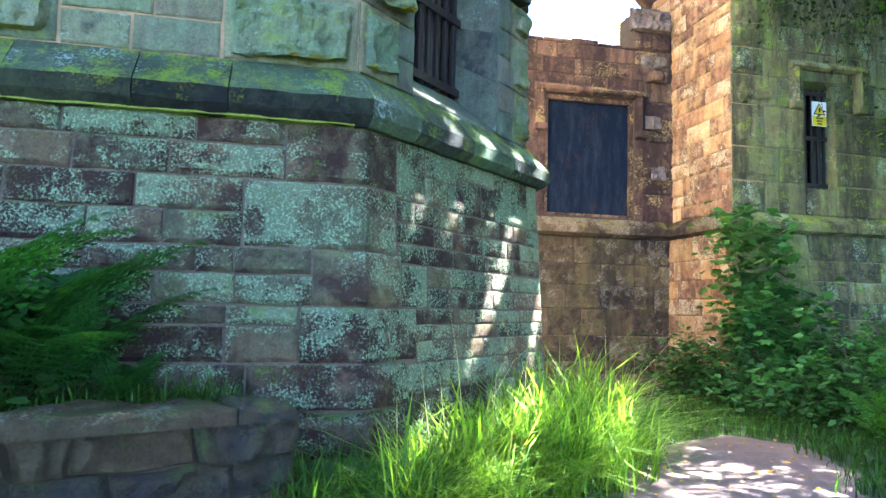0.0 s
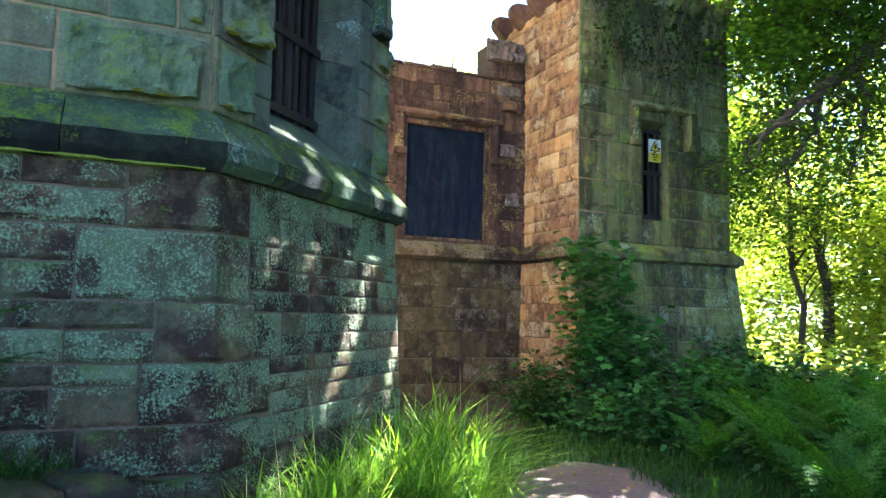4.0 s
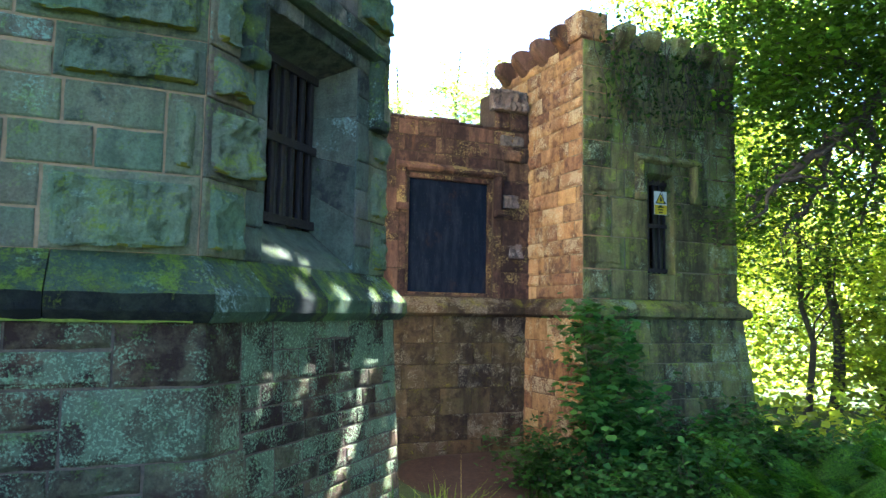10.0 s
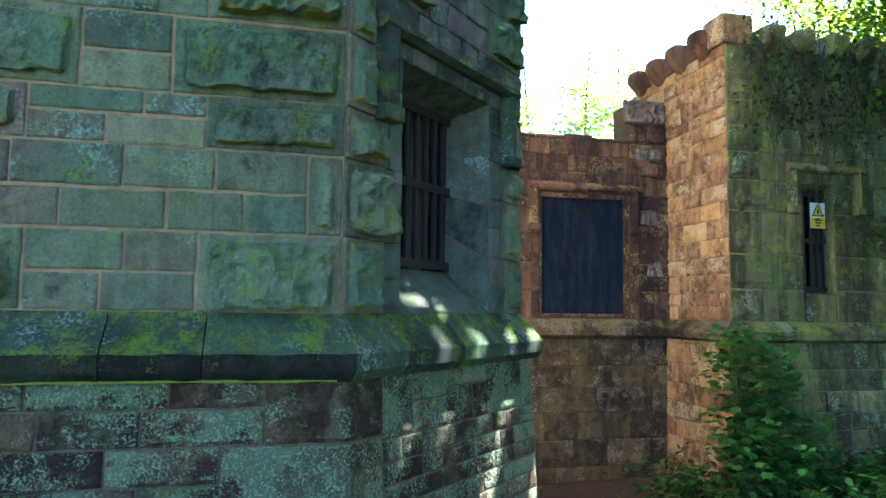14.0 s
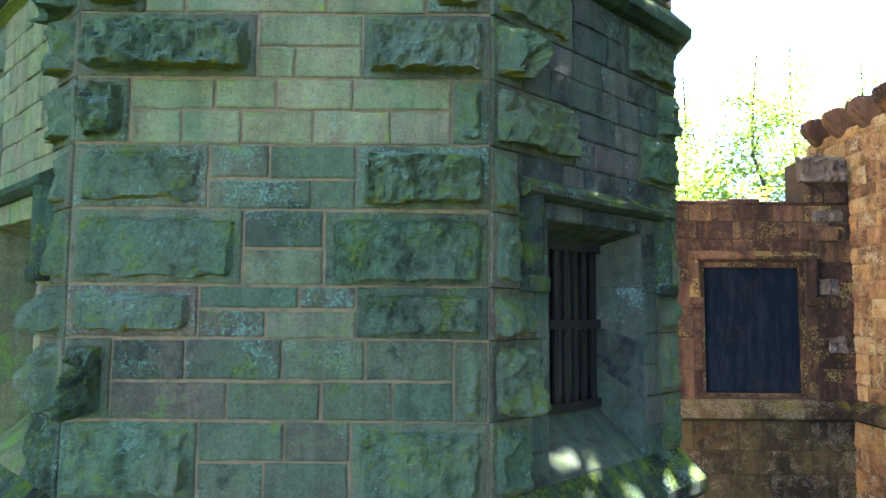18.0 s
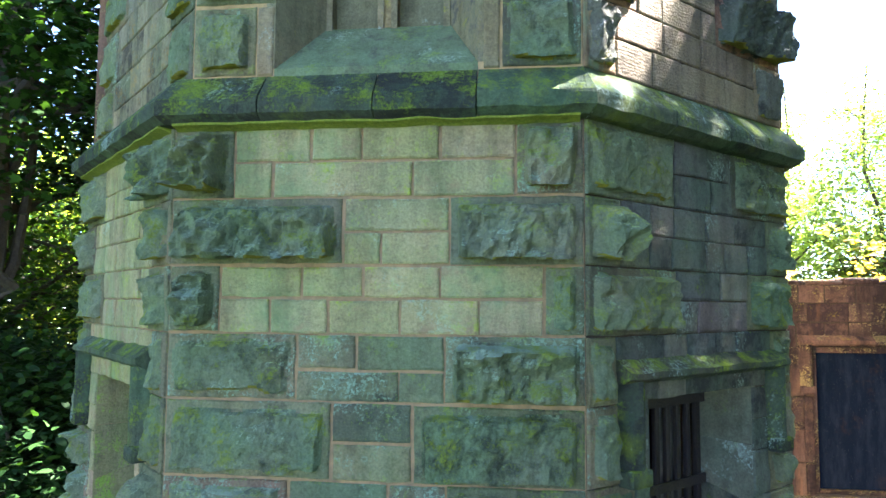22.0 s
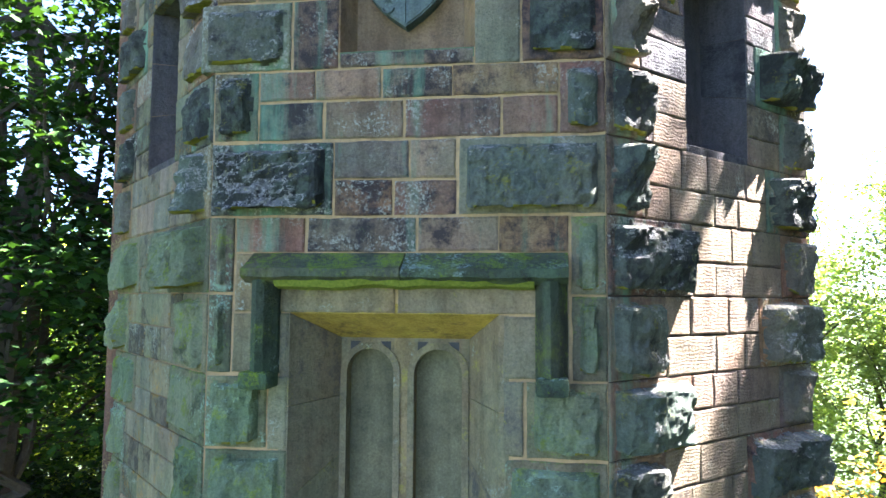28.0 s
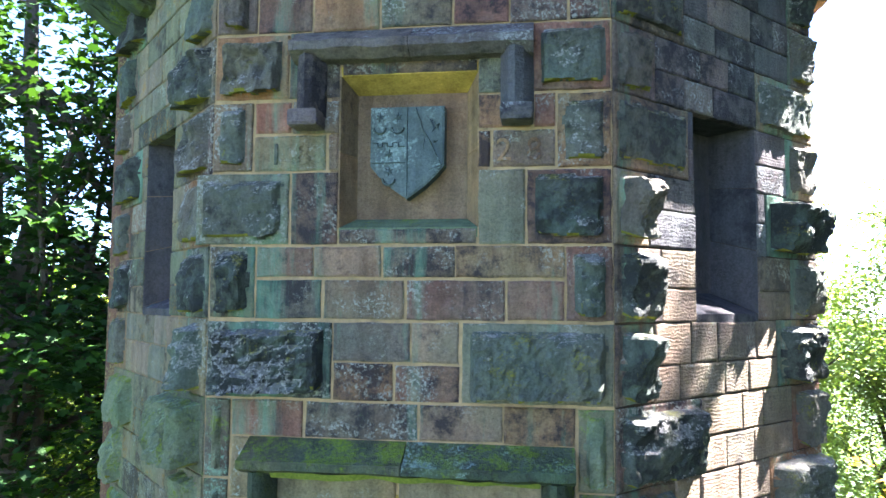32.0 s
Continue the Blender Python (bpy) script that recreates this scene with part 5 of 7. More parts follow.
def barred_window(m, hole, name, label, mat):
    th = group_at(name, m, label, "window", "structure")
    u0, u1, z0, z1 = hole
    d = 0.34
    splay(th, hole, (u0 + 0.02, u1 - 0.02, 2.46, 3.56), d, mat, blocks=4)
    gr = new("grille")
    gr.parent = th
    tagged(gr, "rusty black iron window bars")
    a, b = u0 + 0.03, u1 - 0.03
    for i in range(9):
        u = a + (b - a) * (i + 0.5) / 9
        w = 0.022
        part("bar", box(bmesh.new(), u - w, u + w, d - 0.03, d + 0.0, 2.47, 3.58, 0.006), M_IRON, gr)
    for z in (2.50, 3.03, 3.54):
        part("rail", box(bmesh.new(), a, b, d - 0.045, d - 0.028, z - 0.03, z + 0.03, 0.004), M_IRON, gr)
    for i in range(3):
        u = a + (b - a) * (0.1 + 0.27 * i)
        part("board", box(bmesh.new(), u, u + 0.17, d + 0.06, d + 0.08, 2.46, 3.58), M_PLANK, th, "grey weathered board behind the bars")
    return th


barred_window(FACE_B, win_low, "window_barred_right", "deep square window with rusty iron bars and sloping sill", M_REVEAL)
barred_window(FACE_C, mirror(win_low), "window_barred_left", "deep square window with sloping sill", M_TANREVEAL)
hood(FACE_B, 0.22, 1.86, 3.86, 3.24, M_STRING, 0.17, 0.10, "weathered stone hood moulding over the barred window", 0.13)
hood(FACE_C, BL - 1.86, BL - 0.22, 3.89, 3.28, M_STRING, 0.17, 0.10, "mossy stone hood moulding over the side window", 0.13)
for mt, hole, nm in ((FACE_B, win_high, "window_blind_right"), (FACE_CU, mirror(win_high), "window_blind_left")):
    th = group_at(nm, mt, "plain square blind window recess, its shade put into the stone colour", "window", "structure")
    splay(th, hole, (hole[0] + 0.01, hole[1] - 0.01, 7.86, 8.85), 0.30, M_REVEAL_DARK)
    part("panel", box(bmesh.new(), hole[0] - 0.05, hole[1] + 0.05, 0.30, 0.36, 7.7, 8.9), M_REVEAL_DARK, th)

# ---- blocked gate wall between the towers ----
GX0, GX1, GY = 1.80, 4.88, 8.25
FACE_G = pose(GX0, GY, 0)
panel_hole = (1.30, 2.53, 2.12, 3.68)
wall_g = backing("wall_gate", GX1 - GX0, -0.2, 4.36, 0.45, [panel_hole], M_MORTARD, "gate wall of purple-brown sandstone with broken top", FACE_G)
rs = random.Random(41)
z = 0.0
for z1 in (0.30, 0.62, 0.95, 1.25, 1.52, 1.86):
    courses_stones(wall_g, z, z1, random_joints(rs, 0, GX1 - GX0, 0.25, 0.55), M_DAMP, rough=0.016, gap=0.004)
    z = z1
for z0, z1 in ((2.10, 2.45), (2.45, 2.8), (2.8, 3.15), (3.15, 3.45), (3.45, 3.68)):
    courses_stones(wall_g, z0, z1, random_joints(rs, 0, panel_hole[0] - 0.1, 0.3, 0.5) + [panel_hole[0]], M_GATE, rough=0.016, gap=0.004)
    courses_stones(wall_g, z0, z1, [panel_hole[1], panel_hole[1] + 0.12, GX1 - GX0], M_GATE, rough=0.016, gap=0.004)
for z0, z1 in ((3.68, 3.95), (3.95, 4.16), (4.16, 4.36)):
    courses_stones(wall_g, z0, z1, random_joints(rs, 0, GX1 - GX0, 0.22, 0.45), M_GATE, rough=0.015)
u = 0.0
while u < 2.45:
    w = rs.uniform(0.2, 0.4)
    top = group_at("coping_stone", FACE_G @ pose(u, 0, 0), "loose worn coping stone on the gate wall", "stone")
    part("block", box(bmesh.new(), 0, w - 0.01, -0.02, 0.44, 4.36, 4.36 + rs.uniform(0.03, 0.09), 0.02), M_GATE, top)
    u += w
STRG = [(0.0, 2.10), (0.12, 1.99), (0.13, 1.96), (0.13, 1.90), (0.05, 1.86), (0.0, 1.86)]
sc = group_at("trim_gate_string", FACE_G, "sloping stone string course along the gate wall", "string course", "structure")
for a, b in zip([0, 0.8, 1.7, 2.4], [0.8, 1.7, 2.4, 2.95]):
    prism(sc, STRG, a, b, M_DAMP)
bd = group_at("door_gate_board", FACE_G, "large black painted board blocking the gate opening, streaked and stained", "board", "structure")
part("board", box(bmesh.new(), panel_hole[0], panel_hole[1], 0.10, 0.14, panel_hole[2], panel_hole[3]), M_BOARD, bd)
for a, b, c0, c1 in ((panel_hole[0], panel_hole[0] + 0.05, 2.12, 3.68), (panel_hole[1] - 0.05, panel_hole[1], 2.12, 3.68), (panel_hole[0] + 0.05, panel_hole[1] - 0.05, 3.62, 3.68), (panel_hole[0] + 0.05, panel_hole[1] - 0.05, 2.12, 2.16)):
    part("frame", box(bmesh.new(), a, b, 0.03, 0.10, c0, c1, 0.008), M_GATE, bd, "mossy stone frame")
hood(FACE_G, 1.15, 2.68, 3.82, 3.20, M_GATE, 0.15, 0.10, "worn stone hood moulding over the boarded gate", 0.12)
# broken pier at the end of the gate wall
pier = backing("wall_gate_pier", 0.52, 4.36, 4.90, 0.45, [], M_MORTARD, "broken stub of wall with dark blocks", FACE_G @ pose(2.54, 0, 0))
courses_stones(pier, 4.36, 4.62, [0, 0.23, 0.52], M_GATE, proud=0.03, margin=0.006, lump=1.8, crag=2.0, rough=0.015)
stone(pier, -0.07, 0.50, 4.62, 4.95, M_CAPPED, 0.10, margin=0.01, lump=1.8, crag=2.2, name="quoin")
for u, z, w, h, q in ((2.62, 3.30, 0.30, 0.20, 0.10), (2.74, 2.62, 0.24, 0.24, 0.07), (2.66, 3.92, 0.34, 0.20, 0.12), (2.60, 4.14, 0.40, 0.18, 0.05)):
    stone(wall_g, u, u + w, z, z + h, M_CAPPED if q < 0.11 else M_GATE, q, margin=0.01, lump=1.6, crag=2.0, name="toothing_stone")

# ---- square turret beyond the gate ----
RX, RY, RW, RD, RTOP = 4.88, 7.0, 2.45, 2.2, 5.28
FACE_R = pose(RX, RY, 0)
FACE_RS = pose(RX, RY + RD, 0, 0, 0, -90)
win_r = (0.97, 1.39, 2.42, 3.70)
wall_r = backing("wall_turret_front", RW, 1.86, RTOP, 0.4, [win_r], M_MORTARG, "turret wall of green-stained sandstone under ivy", FACE_R)
wall_rs = backing("wall_turret_side", RD, 1.86, RTOP, 0.4, [], M_MORTAR, "turret side wall of orange sandstone, warm bounce light put into its colour", FACE_RS)
backing("wall_turret_east", RD, 0, RTOP, 0.4, [], M_GATE, "plain turned-away turret wall", pose(RX + RW, RY, 0, 0, 0, 90))
backing("wall_turret_back", RW, 0, RTOP, 0.4, [], M_GATE, "plain back wall of the turret", pose(RX + RW, RY + RD, 0, 0, 0, 180))
bm = bmesh.new()
box(bm, RX + 0.41, RX + RW - 0.41, RY + 0.41, RY + RD - 0.41, RTOP - 0.25, RTOP - 0.1)
tagged(part("ceiling_turret", bm, M_GATE, None), "stone slab closing the turret", "ceiling", kind="structure")
rs = random.Random(51)
zs = [2.10, 2.46, 2.86, 3.35, 3.70, 4.03, 4.33, 4.63, 4.95, RTOP]
for i, (z0, z1) in enumerate(zip(zs, zs[1:])):
    q = 0.62 if i % 2 else 0.42
    stone(wall_r, 0, q, z0, z1, M_TURRET, 0.03, name="quoin", margin=0.06)
    stone(wall_r, RW - q * 0.8, RW, z0, z1, M_TURRET, 0.03, name="quoin", margin=0.06)
    if z1 > win_r[2] + 0.01 and z0 < win_r[3] - 0.01:
        courses_stones(wall_r, z0, z1, [q, win_r[0]], M_TURRET, rough=0.012)
        courses_stones(wall_r, z0, z1, [win_r[1], RW - q * 0.8], M_TURRET, rough=0.012)
        if z0 < win_r[2]:
            courses_stones(wall_r, z0, win_r[2], [win_r[0], win_r[1]], M_TURRET, rough=0.012)
    else:
        courses_stones(wall_r, z0, z1, random_joints(rs, q, RW - q * 0.8, 0.3, 0.6), M_TURRET, rough=0.012)
z = 2.10
while z < RTOP - 0.05:
    h = min(rs.uniform(0.13, 0.22), RTOP - z)
    js = random_joints(rs, 0, RD, 0.2, 0.5)
    for a, b in zip(js, js[1:]):
        stone(wall_rs, a, b, z, z + h, M_ORANGE, rs.uniform(0.008, 0.02), margin=0.004, gap=0.004, fine=0.03, lump=1.6)
    z += h


def batter_square(length, lean, left, right):
    """A plinth that leans out by lean; left, right: the lean of the face that it meets there."""
    def warp(u, y, z):
        def out(q):
            return 0.04 + q * (1.87 - z) / 1.87
        k = u / length
        return (u - (out(left) if left else 0) * (1 - k) + (out(right) if right else 0) * k, y - out(lean), z)
    return warp


wr, wrs = batter_square(RW, 0.17, 0.03, 0.17), batter_square(RD, 0.03, 0, 0.17)
plinth_r = backing("wall_turret_plinth_front", RW, -0.3, 1.87, 0.4, [], M_MORTARG, "battered turret plinth with green stains", FACE_R, wr)
plinth_rs = backing("wall_turret_plinth_side", RD, -0.3, 1.87, 0.4, [], M_MORTARD, "battered turret plinth of orange sandstone, bounce light put into its colour", FACE_RS, wrs)
zs = [0.0, 0.22, 0.45, 0.68, 0.90, 1.10, 1.33, 1.57, 1.87]
for z0, z1 in zip(zs, zs[1:]):
    courses_stones(plinth_r, z0, z1, random_joints(rs, 0, RW, 0.3, 0.65), M_TURRET, warp=wr, rough=0.012, gap=0.004)
    courses_stones(plinth_rs, z0, z1, random_joints(rs, 0, RD, 0.3, 0.6), M_ORANGE, warp=wrs, rough=0.012, gap=0.003)
for mt, ln, e, m0, m1, mat in ((FACE_R, RW, "front", 1, 1, M_TURRET), (FACE_RS, RD, "side", 0, 1, M_DAMP)):
    sc = group_at("trim_turret_string_" + e, mt, "sloping stone string course round the turret", "string course", "structure")
    js = [0, ln * 0.3, ln * 0.66, ln]
    for a, b in zip(js, js[1:]):
        prism(sc, STRG, a, b, mat, m0=m0 if a == 0 else 0, m1=m1 if b == ln else 0)


def corbel(m, mat):
    """A rounded bracket that once carried the parapet."""
    th = group_at("corbel", m, "rounded sandstone corbel of a lost parapet", "corbel")
    bmv = bmesh.new()
    prof = [(0.25, 0.30), (-0.02, 0.30), (-0.20, 0.29), (-0.25, 0.22), (-0.25, 0.14), (-0.20, 0.06), (-0.10, -0.02), (0.0, -0.10), (0.25, -0.10)]
    a = [bmv.verts.new((-0.11, y, z)) for y, z in prof]
    b = [bmv.verts.new((0.11, y, z)) for y, z in prof]
    bmv.faces.new(a)
    bmv.faces.new(b[::-1])
    for i in range(len(prof)):
        j = (i + 1) % len(prof)
        bmv.faces.new((a[i], a[j], b[j], b[i]))
    bmesh.ops.recalc_face_normals(bmv, faces=bmv.faces)
    bmesh.ops.bevel(bmv, geom=list(bmv.edges), offset=0.02, segments=2, affect="EDGES")
    bmesh.ops.transform(bmv, matrix=Matrix.Diagonal((0.86, 0.9, 0.86, 1)), verts=bmv.verts)
    bmesh.ops.subdivide_edges(bmv, edges=list(bmv.edges), cuts=1, use_grid_fill=True)
    for vv in bmv.verts:
        vv.co += Vector((nz(vv.co.x * 9, vv.co.y * 9, vv.co.z * 9), nz(vv.co.x * 9 + 7, vv.co.y * 9, vv.co.z * 9), nz(vv.co.x * 9, vv.co.y * 9 + 7, vv.co.z * 9))) * 0.028
    part("bracket", bmv, mat, th)
    return th


first = corbel(FACE_RS @ pose(0.35, 0, RTOP), M_GATE)
tagged(first, group="corbels of the turret")
for u in (0.85, 1.35, 1.85):
    copy_thing(first, FACE_RS @ pose(u, 0, RTOP))
dark = corbel(FACE_R @ pose(0.55, 0, RTOP - 0.02, 0, 3), M_TURRET)
tagged(dark, "dark worn sandstone corbel under ivy", group="corbels of the turret")
for u, q in ((1.0, -4), (1.42, 5), (1.9, -2), (2.28, 3)):
    copy_thing(dark, FACE_R @ pose(u, 0.03, RTOP - 0.03, 0, q, q))
big = corbel(FACE_C @ pose(0.2, 0, 9.85), M_STRING)
tagged(big, "mossy rounded corbel under the tower's parapet", group="corbels of the tower")
big.scale = (1.25, 1.5, 1.0)
for mt, ln in ((FACE_C, BL), (FACE_A, FL), (FACE_B, BL)):
    for i in range(4):
        if mt is not FACE_C or i:
            copy_thing(big, mt @ pose(0.2 + (ln - 0.4) * i / 3, 0, 9.85))
pb = group_at("parapet_stone", FACE_R, "broken corner block of the turret's parapet", "stone")
part("block", box(bmesh.new(), -0.05, 0.35, -0.05, 0.35, RTOP, RTOP + 0.35, 0.03), M_ORANGE, pb)
th = group_at("window_turret", FACE_R, "narrow barred window in the turret", "window", "structure")
splay(th, win_r, (win_r[0] + 0.01, win_r[1] - 0.01, 2.46, 3.62), 0.22, M_TURRET)
gr = new("grille")
gr.parent = th
tagged(gr, "black iron window bars")
for i in range(5):
    u = win_r[0] + 0.04 + 0.085 * i
    part("bar", box(bmesh.new(), u - 0.012, u + 0.012, 0.13, 0.155, 2.44, 3.66), M_IRON, gr)
for z in (2.48, 3.05, 3.60):
    part("rail", box(bmesh.new(), win_r[0], win_r[1], 0.12, 0.13, z - 0.025, z + 0.025), M_IRON, gr)
hood(FACE_R, 0.76, 1.78, 3.95, 3.36, M_TURRET, 0.14, 0.10, "worn stone hood moulding over the turret window", 0.13)
sign = group_at("warning_sign", FACE_R @ pose(1.165, 0.10, 3.20), "yellow and white danger warning sign on the bars", "sign")
plate = part("plate", box(bmesh.new(), 0, 0.20, 0.0, 0.006, 0, 0.30), M_WHITE, sign, "white upper plate")
caption = part("caption", box(bmesh.new(), 0.004, 0.196, -0.003, 0.0, 0.004, 0.125), M_YELLOW, sign, "yellow lower panel")
bm = bmesh.new()
for tri, y in ((((0.015, 0.14), (0.185, 0.14), (0.10, 0.288)), -0.002),):
    v = [bm.verts.new((u, y, z)) for u, z in tri] + [bm.verts.new((u, 0.0, z)) for u, z in tri]
    bm.faces.new(v[:3])
    for i in range(3):
        bm.faces.new((v[i], v[(i + 1) % 3], v[3 + (i + 1) % 3], v[3 + i]))
part("triangle_border", bm, M_BLACK, plate)
bm = bmesh.new()
v = [bm.verts.new((u, -0.004, z)) for u, z in ((0.038, 0.153), (0.162, 0.153), (0.10, 0.262))] + [bm.verts.new((u, -0.001, z)) for u, z in ((0.038, 0.153), (0.162, 0.153), (0.10, 0.262))]
bm.faces.new(v[:3])
for i in range(3):
    bm.faces.new((v[i], v[(i + 1) % 3], v[3 + (i + 1) % 3], v[3 + i]))
part("triangle", bm, M_YELLOW, plate)
part("pictogram", box(bmesh.new(), 0.088, 0.112, -0.006, -0.003, 0.17, 0.225), M_BLACK, plate)
for i, (a, b) in enumerate(((0.05, 0.15), (0.06, 0.14), (0.07, 0.13))):
    part("text_bar", box(bmesh.new(), a, b, -0.005, -0.002, 0.088 - 0.033 * i, 0.104 - 0.033 * i), M_BLACK, caption, "line of small black print")

# ---- low wall in front of the tower ----
LOWM = pose(0.05, 3.06, 0, 0, 0, 22.5) @ pose(-2.4, 0, 0)
low = backing("wall_low_retaining", 2.4, -0.2, 0.50, 0.28, [], M_MORTARD, "low rough retaining wall of dark mossy stones", LOWM)
rs = random.Random(61)


def crooked_joints(u, y, z):
    """Makes the joints of rough walling wander."""
    return (u + 0.09 * nz(u * 2.6, z * 5.0, 1.0), y - 0.02 * nz(u * 4, z * 6, 3.0), z + 0.07 * nz(u * 3.0, z * 3.0, 8.0) * smoothstep((0.52 - z) / 0.12))


for z0, z1 in ((-0.05, 0.17), (0.17, 0.32), (0.32, 0.50)):
    js = random_joints(rs, 0, 2.4, 0.28, 0.85)
    for a, b in zip(js, js[1:]):
        stone(low, a, b, z0, z1, M_RUBBLE, 0.035, margin=0.002, gap=0.002, lump=2.4, crag=2.6, warp=crooked_joints)
u = 0.0
while u < 2.35:
    w = min(rs.uniform(0.8, 1.2), 2.4 - u)
    bm = bmesh.new()
    bmesh.ops.create_grid(bm, x_segments=22, y_segments=16, size=0.5)
    for vv in bm.verts:
        x, y = vv.co.x * w + u + w / 2, vv.co.y * 0.36 + 0.13
        e = min(0.5 - abs(vv.co.x), 0.5 - abs(vv.co.y))
        vv.co = (x, y, 0.505 + 0.03 * smoothstep(e / 0.10) + 0.025 * nz(x * 4, y * 4, 2.0) + 0.016 * nz(x * 15, y * 15, 5.0))
    g = bmesh.ops.extrude_face_region(bm, geom=list(bm.faces))
    for vv in g["geom"]:
        if isinstance(vv, bmesh.types.BMVert):
            vv.co.z = 0.46
    bmesh.ops.recalc_face_normals(bm, faces=bm.faces)
    part("stone", bm, M_RUBBLE, low)
    u += w + 0.008


# ---- plants ----
def fast_mesh(name, verts, counts, mat, smooth=False):
    """A mesh from an array of vertices and faces that use them in order, counts corners each."""
    me = bpy.data.meshes.new(name)
    nv, nf = len(verts), len(counts)
    me.vertices.add(nv)
    me.vertices.foreach_set("co", np.asarray(verts, dtype=np.float32).ravel())
    me.loops.add(nv)
    me.loops.foreach_set("vertex_index", np.arange(nv, dtype=np.int32))
    me.polygons.add(nf)
    starts = np.concatenate(([0], np.cumsum(counts)[:-1])).astype(np.int32)
    me.polygons.foreach_set("loop_start", starts)
    me.update(calc_edges=True)
    me.validate()
    me.materials.append(mat)
    return me


def leaf_cloud(name, centres, size, mat, rng, flat=0.35, shape="leaf"):
    """Leaves at the given places, turned every way but mostly lying flat; each one a small pointed blade."""
    n_ = len(centres)
    yaw = rng.uniform(0, 2 * np.pi, n_)
    a = np.stack([np.cos(yaw), np.sin(yaw), rng.normal(0, flat, n_) - 0.15], 1)
    a /= np.linalg.norm(a, axis=1)[:, None]
    up = np.stack([rng.normal(0, 0.45, n_), rng.normal(0, 0.45, n_), np.ones(n_)], 1)
    b = np.cross(up, a)
    b /= np.linalg.norm(b, axis=1)[:, None]
    c = np.cross(a, b)
    s = size * rng.uniform(0.6, 1.3, n_)
    if shape == "leaf":
        prof = [(0.0, 0.0, 0.0), (0.30, 0.30, 0.06), (0.68, 0.24, 0.04), (1.0, 0.0, -0.06), (0.68, -0.24, 0.04), (0.30, -0.30, 0.06)]
    elif shape == "star":
        prof = [(0.0, 0.0, 0.0), (0.15, 0.42, 0.0), (0.42, 0.28, 0.04), (0.62, 0.46, 0.0), (0.70, 0.16, 0.04), (1.0, 0.0, -0.08), (0.70, -0.16, 0.04), (0.62, -0.46, 0.0), (0.42, -0.28, 0.04), (0.15, -0.42, 0.0)]
    else:
        prof = [(0.0, 0.0, 0.0), (0.45, 0.34, 0.05), (1.0, 0.0, -0.05), (0.45, -0.34, 0.05)]
    k = len(prof)
    out = np.empty((n_, k, 3))
    for i, (p_, q, r) in enumerate(prof):
        out[:, i] = centres + s[:, None] * (a * p_ + b * q + c * r)
    return fast_mesh(name, out.reshape(-1, 3), np.full(n_, k), mat)


def tube(bm, pts, radii, sides=7):
    rings = []
    for i, q in enumerate(pts):
        d = (pts[min(i + 1, len(pts) - 1)] - pts[max(i - 1, 0)]).normalized()
        ref = Vector((0, 0, 1)) if abs(d.z) < 0.9 else Vector((1, 0, 0))
        x = d.cross(ref).normalized()
        y = d.cross(x)
        rings.append([bm.verts.new(q + (x * math.cos(2 * math.pi * k / sides) + y * math.sin(2 * math.pi * k / sides)) * radii[i]) for k in range(sides)])
    for r0, r1 in zip(rings, rings[1:]):
        for k in range(sides):
            bm.faces.new((r0[k], r0[(k + 1) % sides], r1[(k + 1) % sides], r1[k]))
    return bm


def crooked(rs, start, end, bend, steps=7):
    pts = []
    for i in range(steps + 1):
        t = i / steps
        w = math.sin(math.pi * t)
        pts.append(start.lerp(end, t) + Vector((rs.uniform(-1, 1), rs.uniform(-1, 1), rs.uniform(-0.6, 1))) * bend * w * 0.5)
    return pts


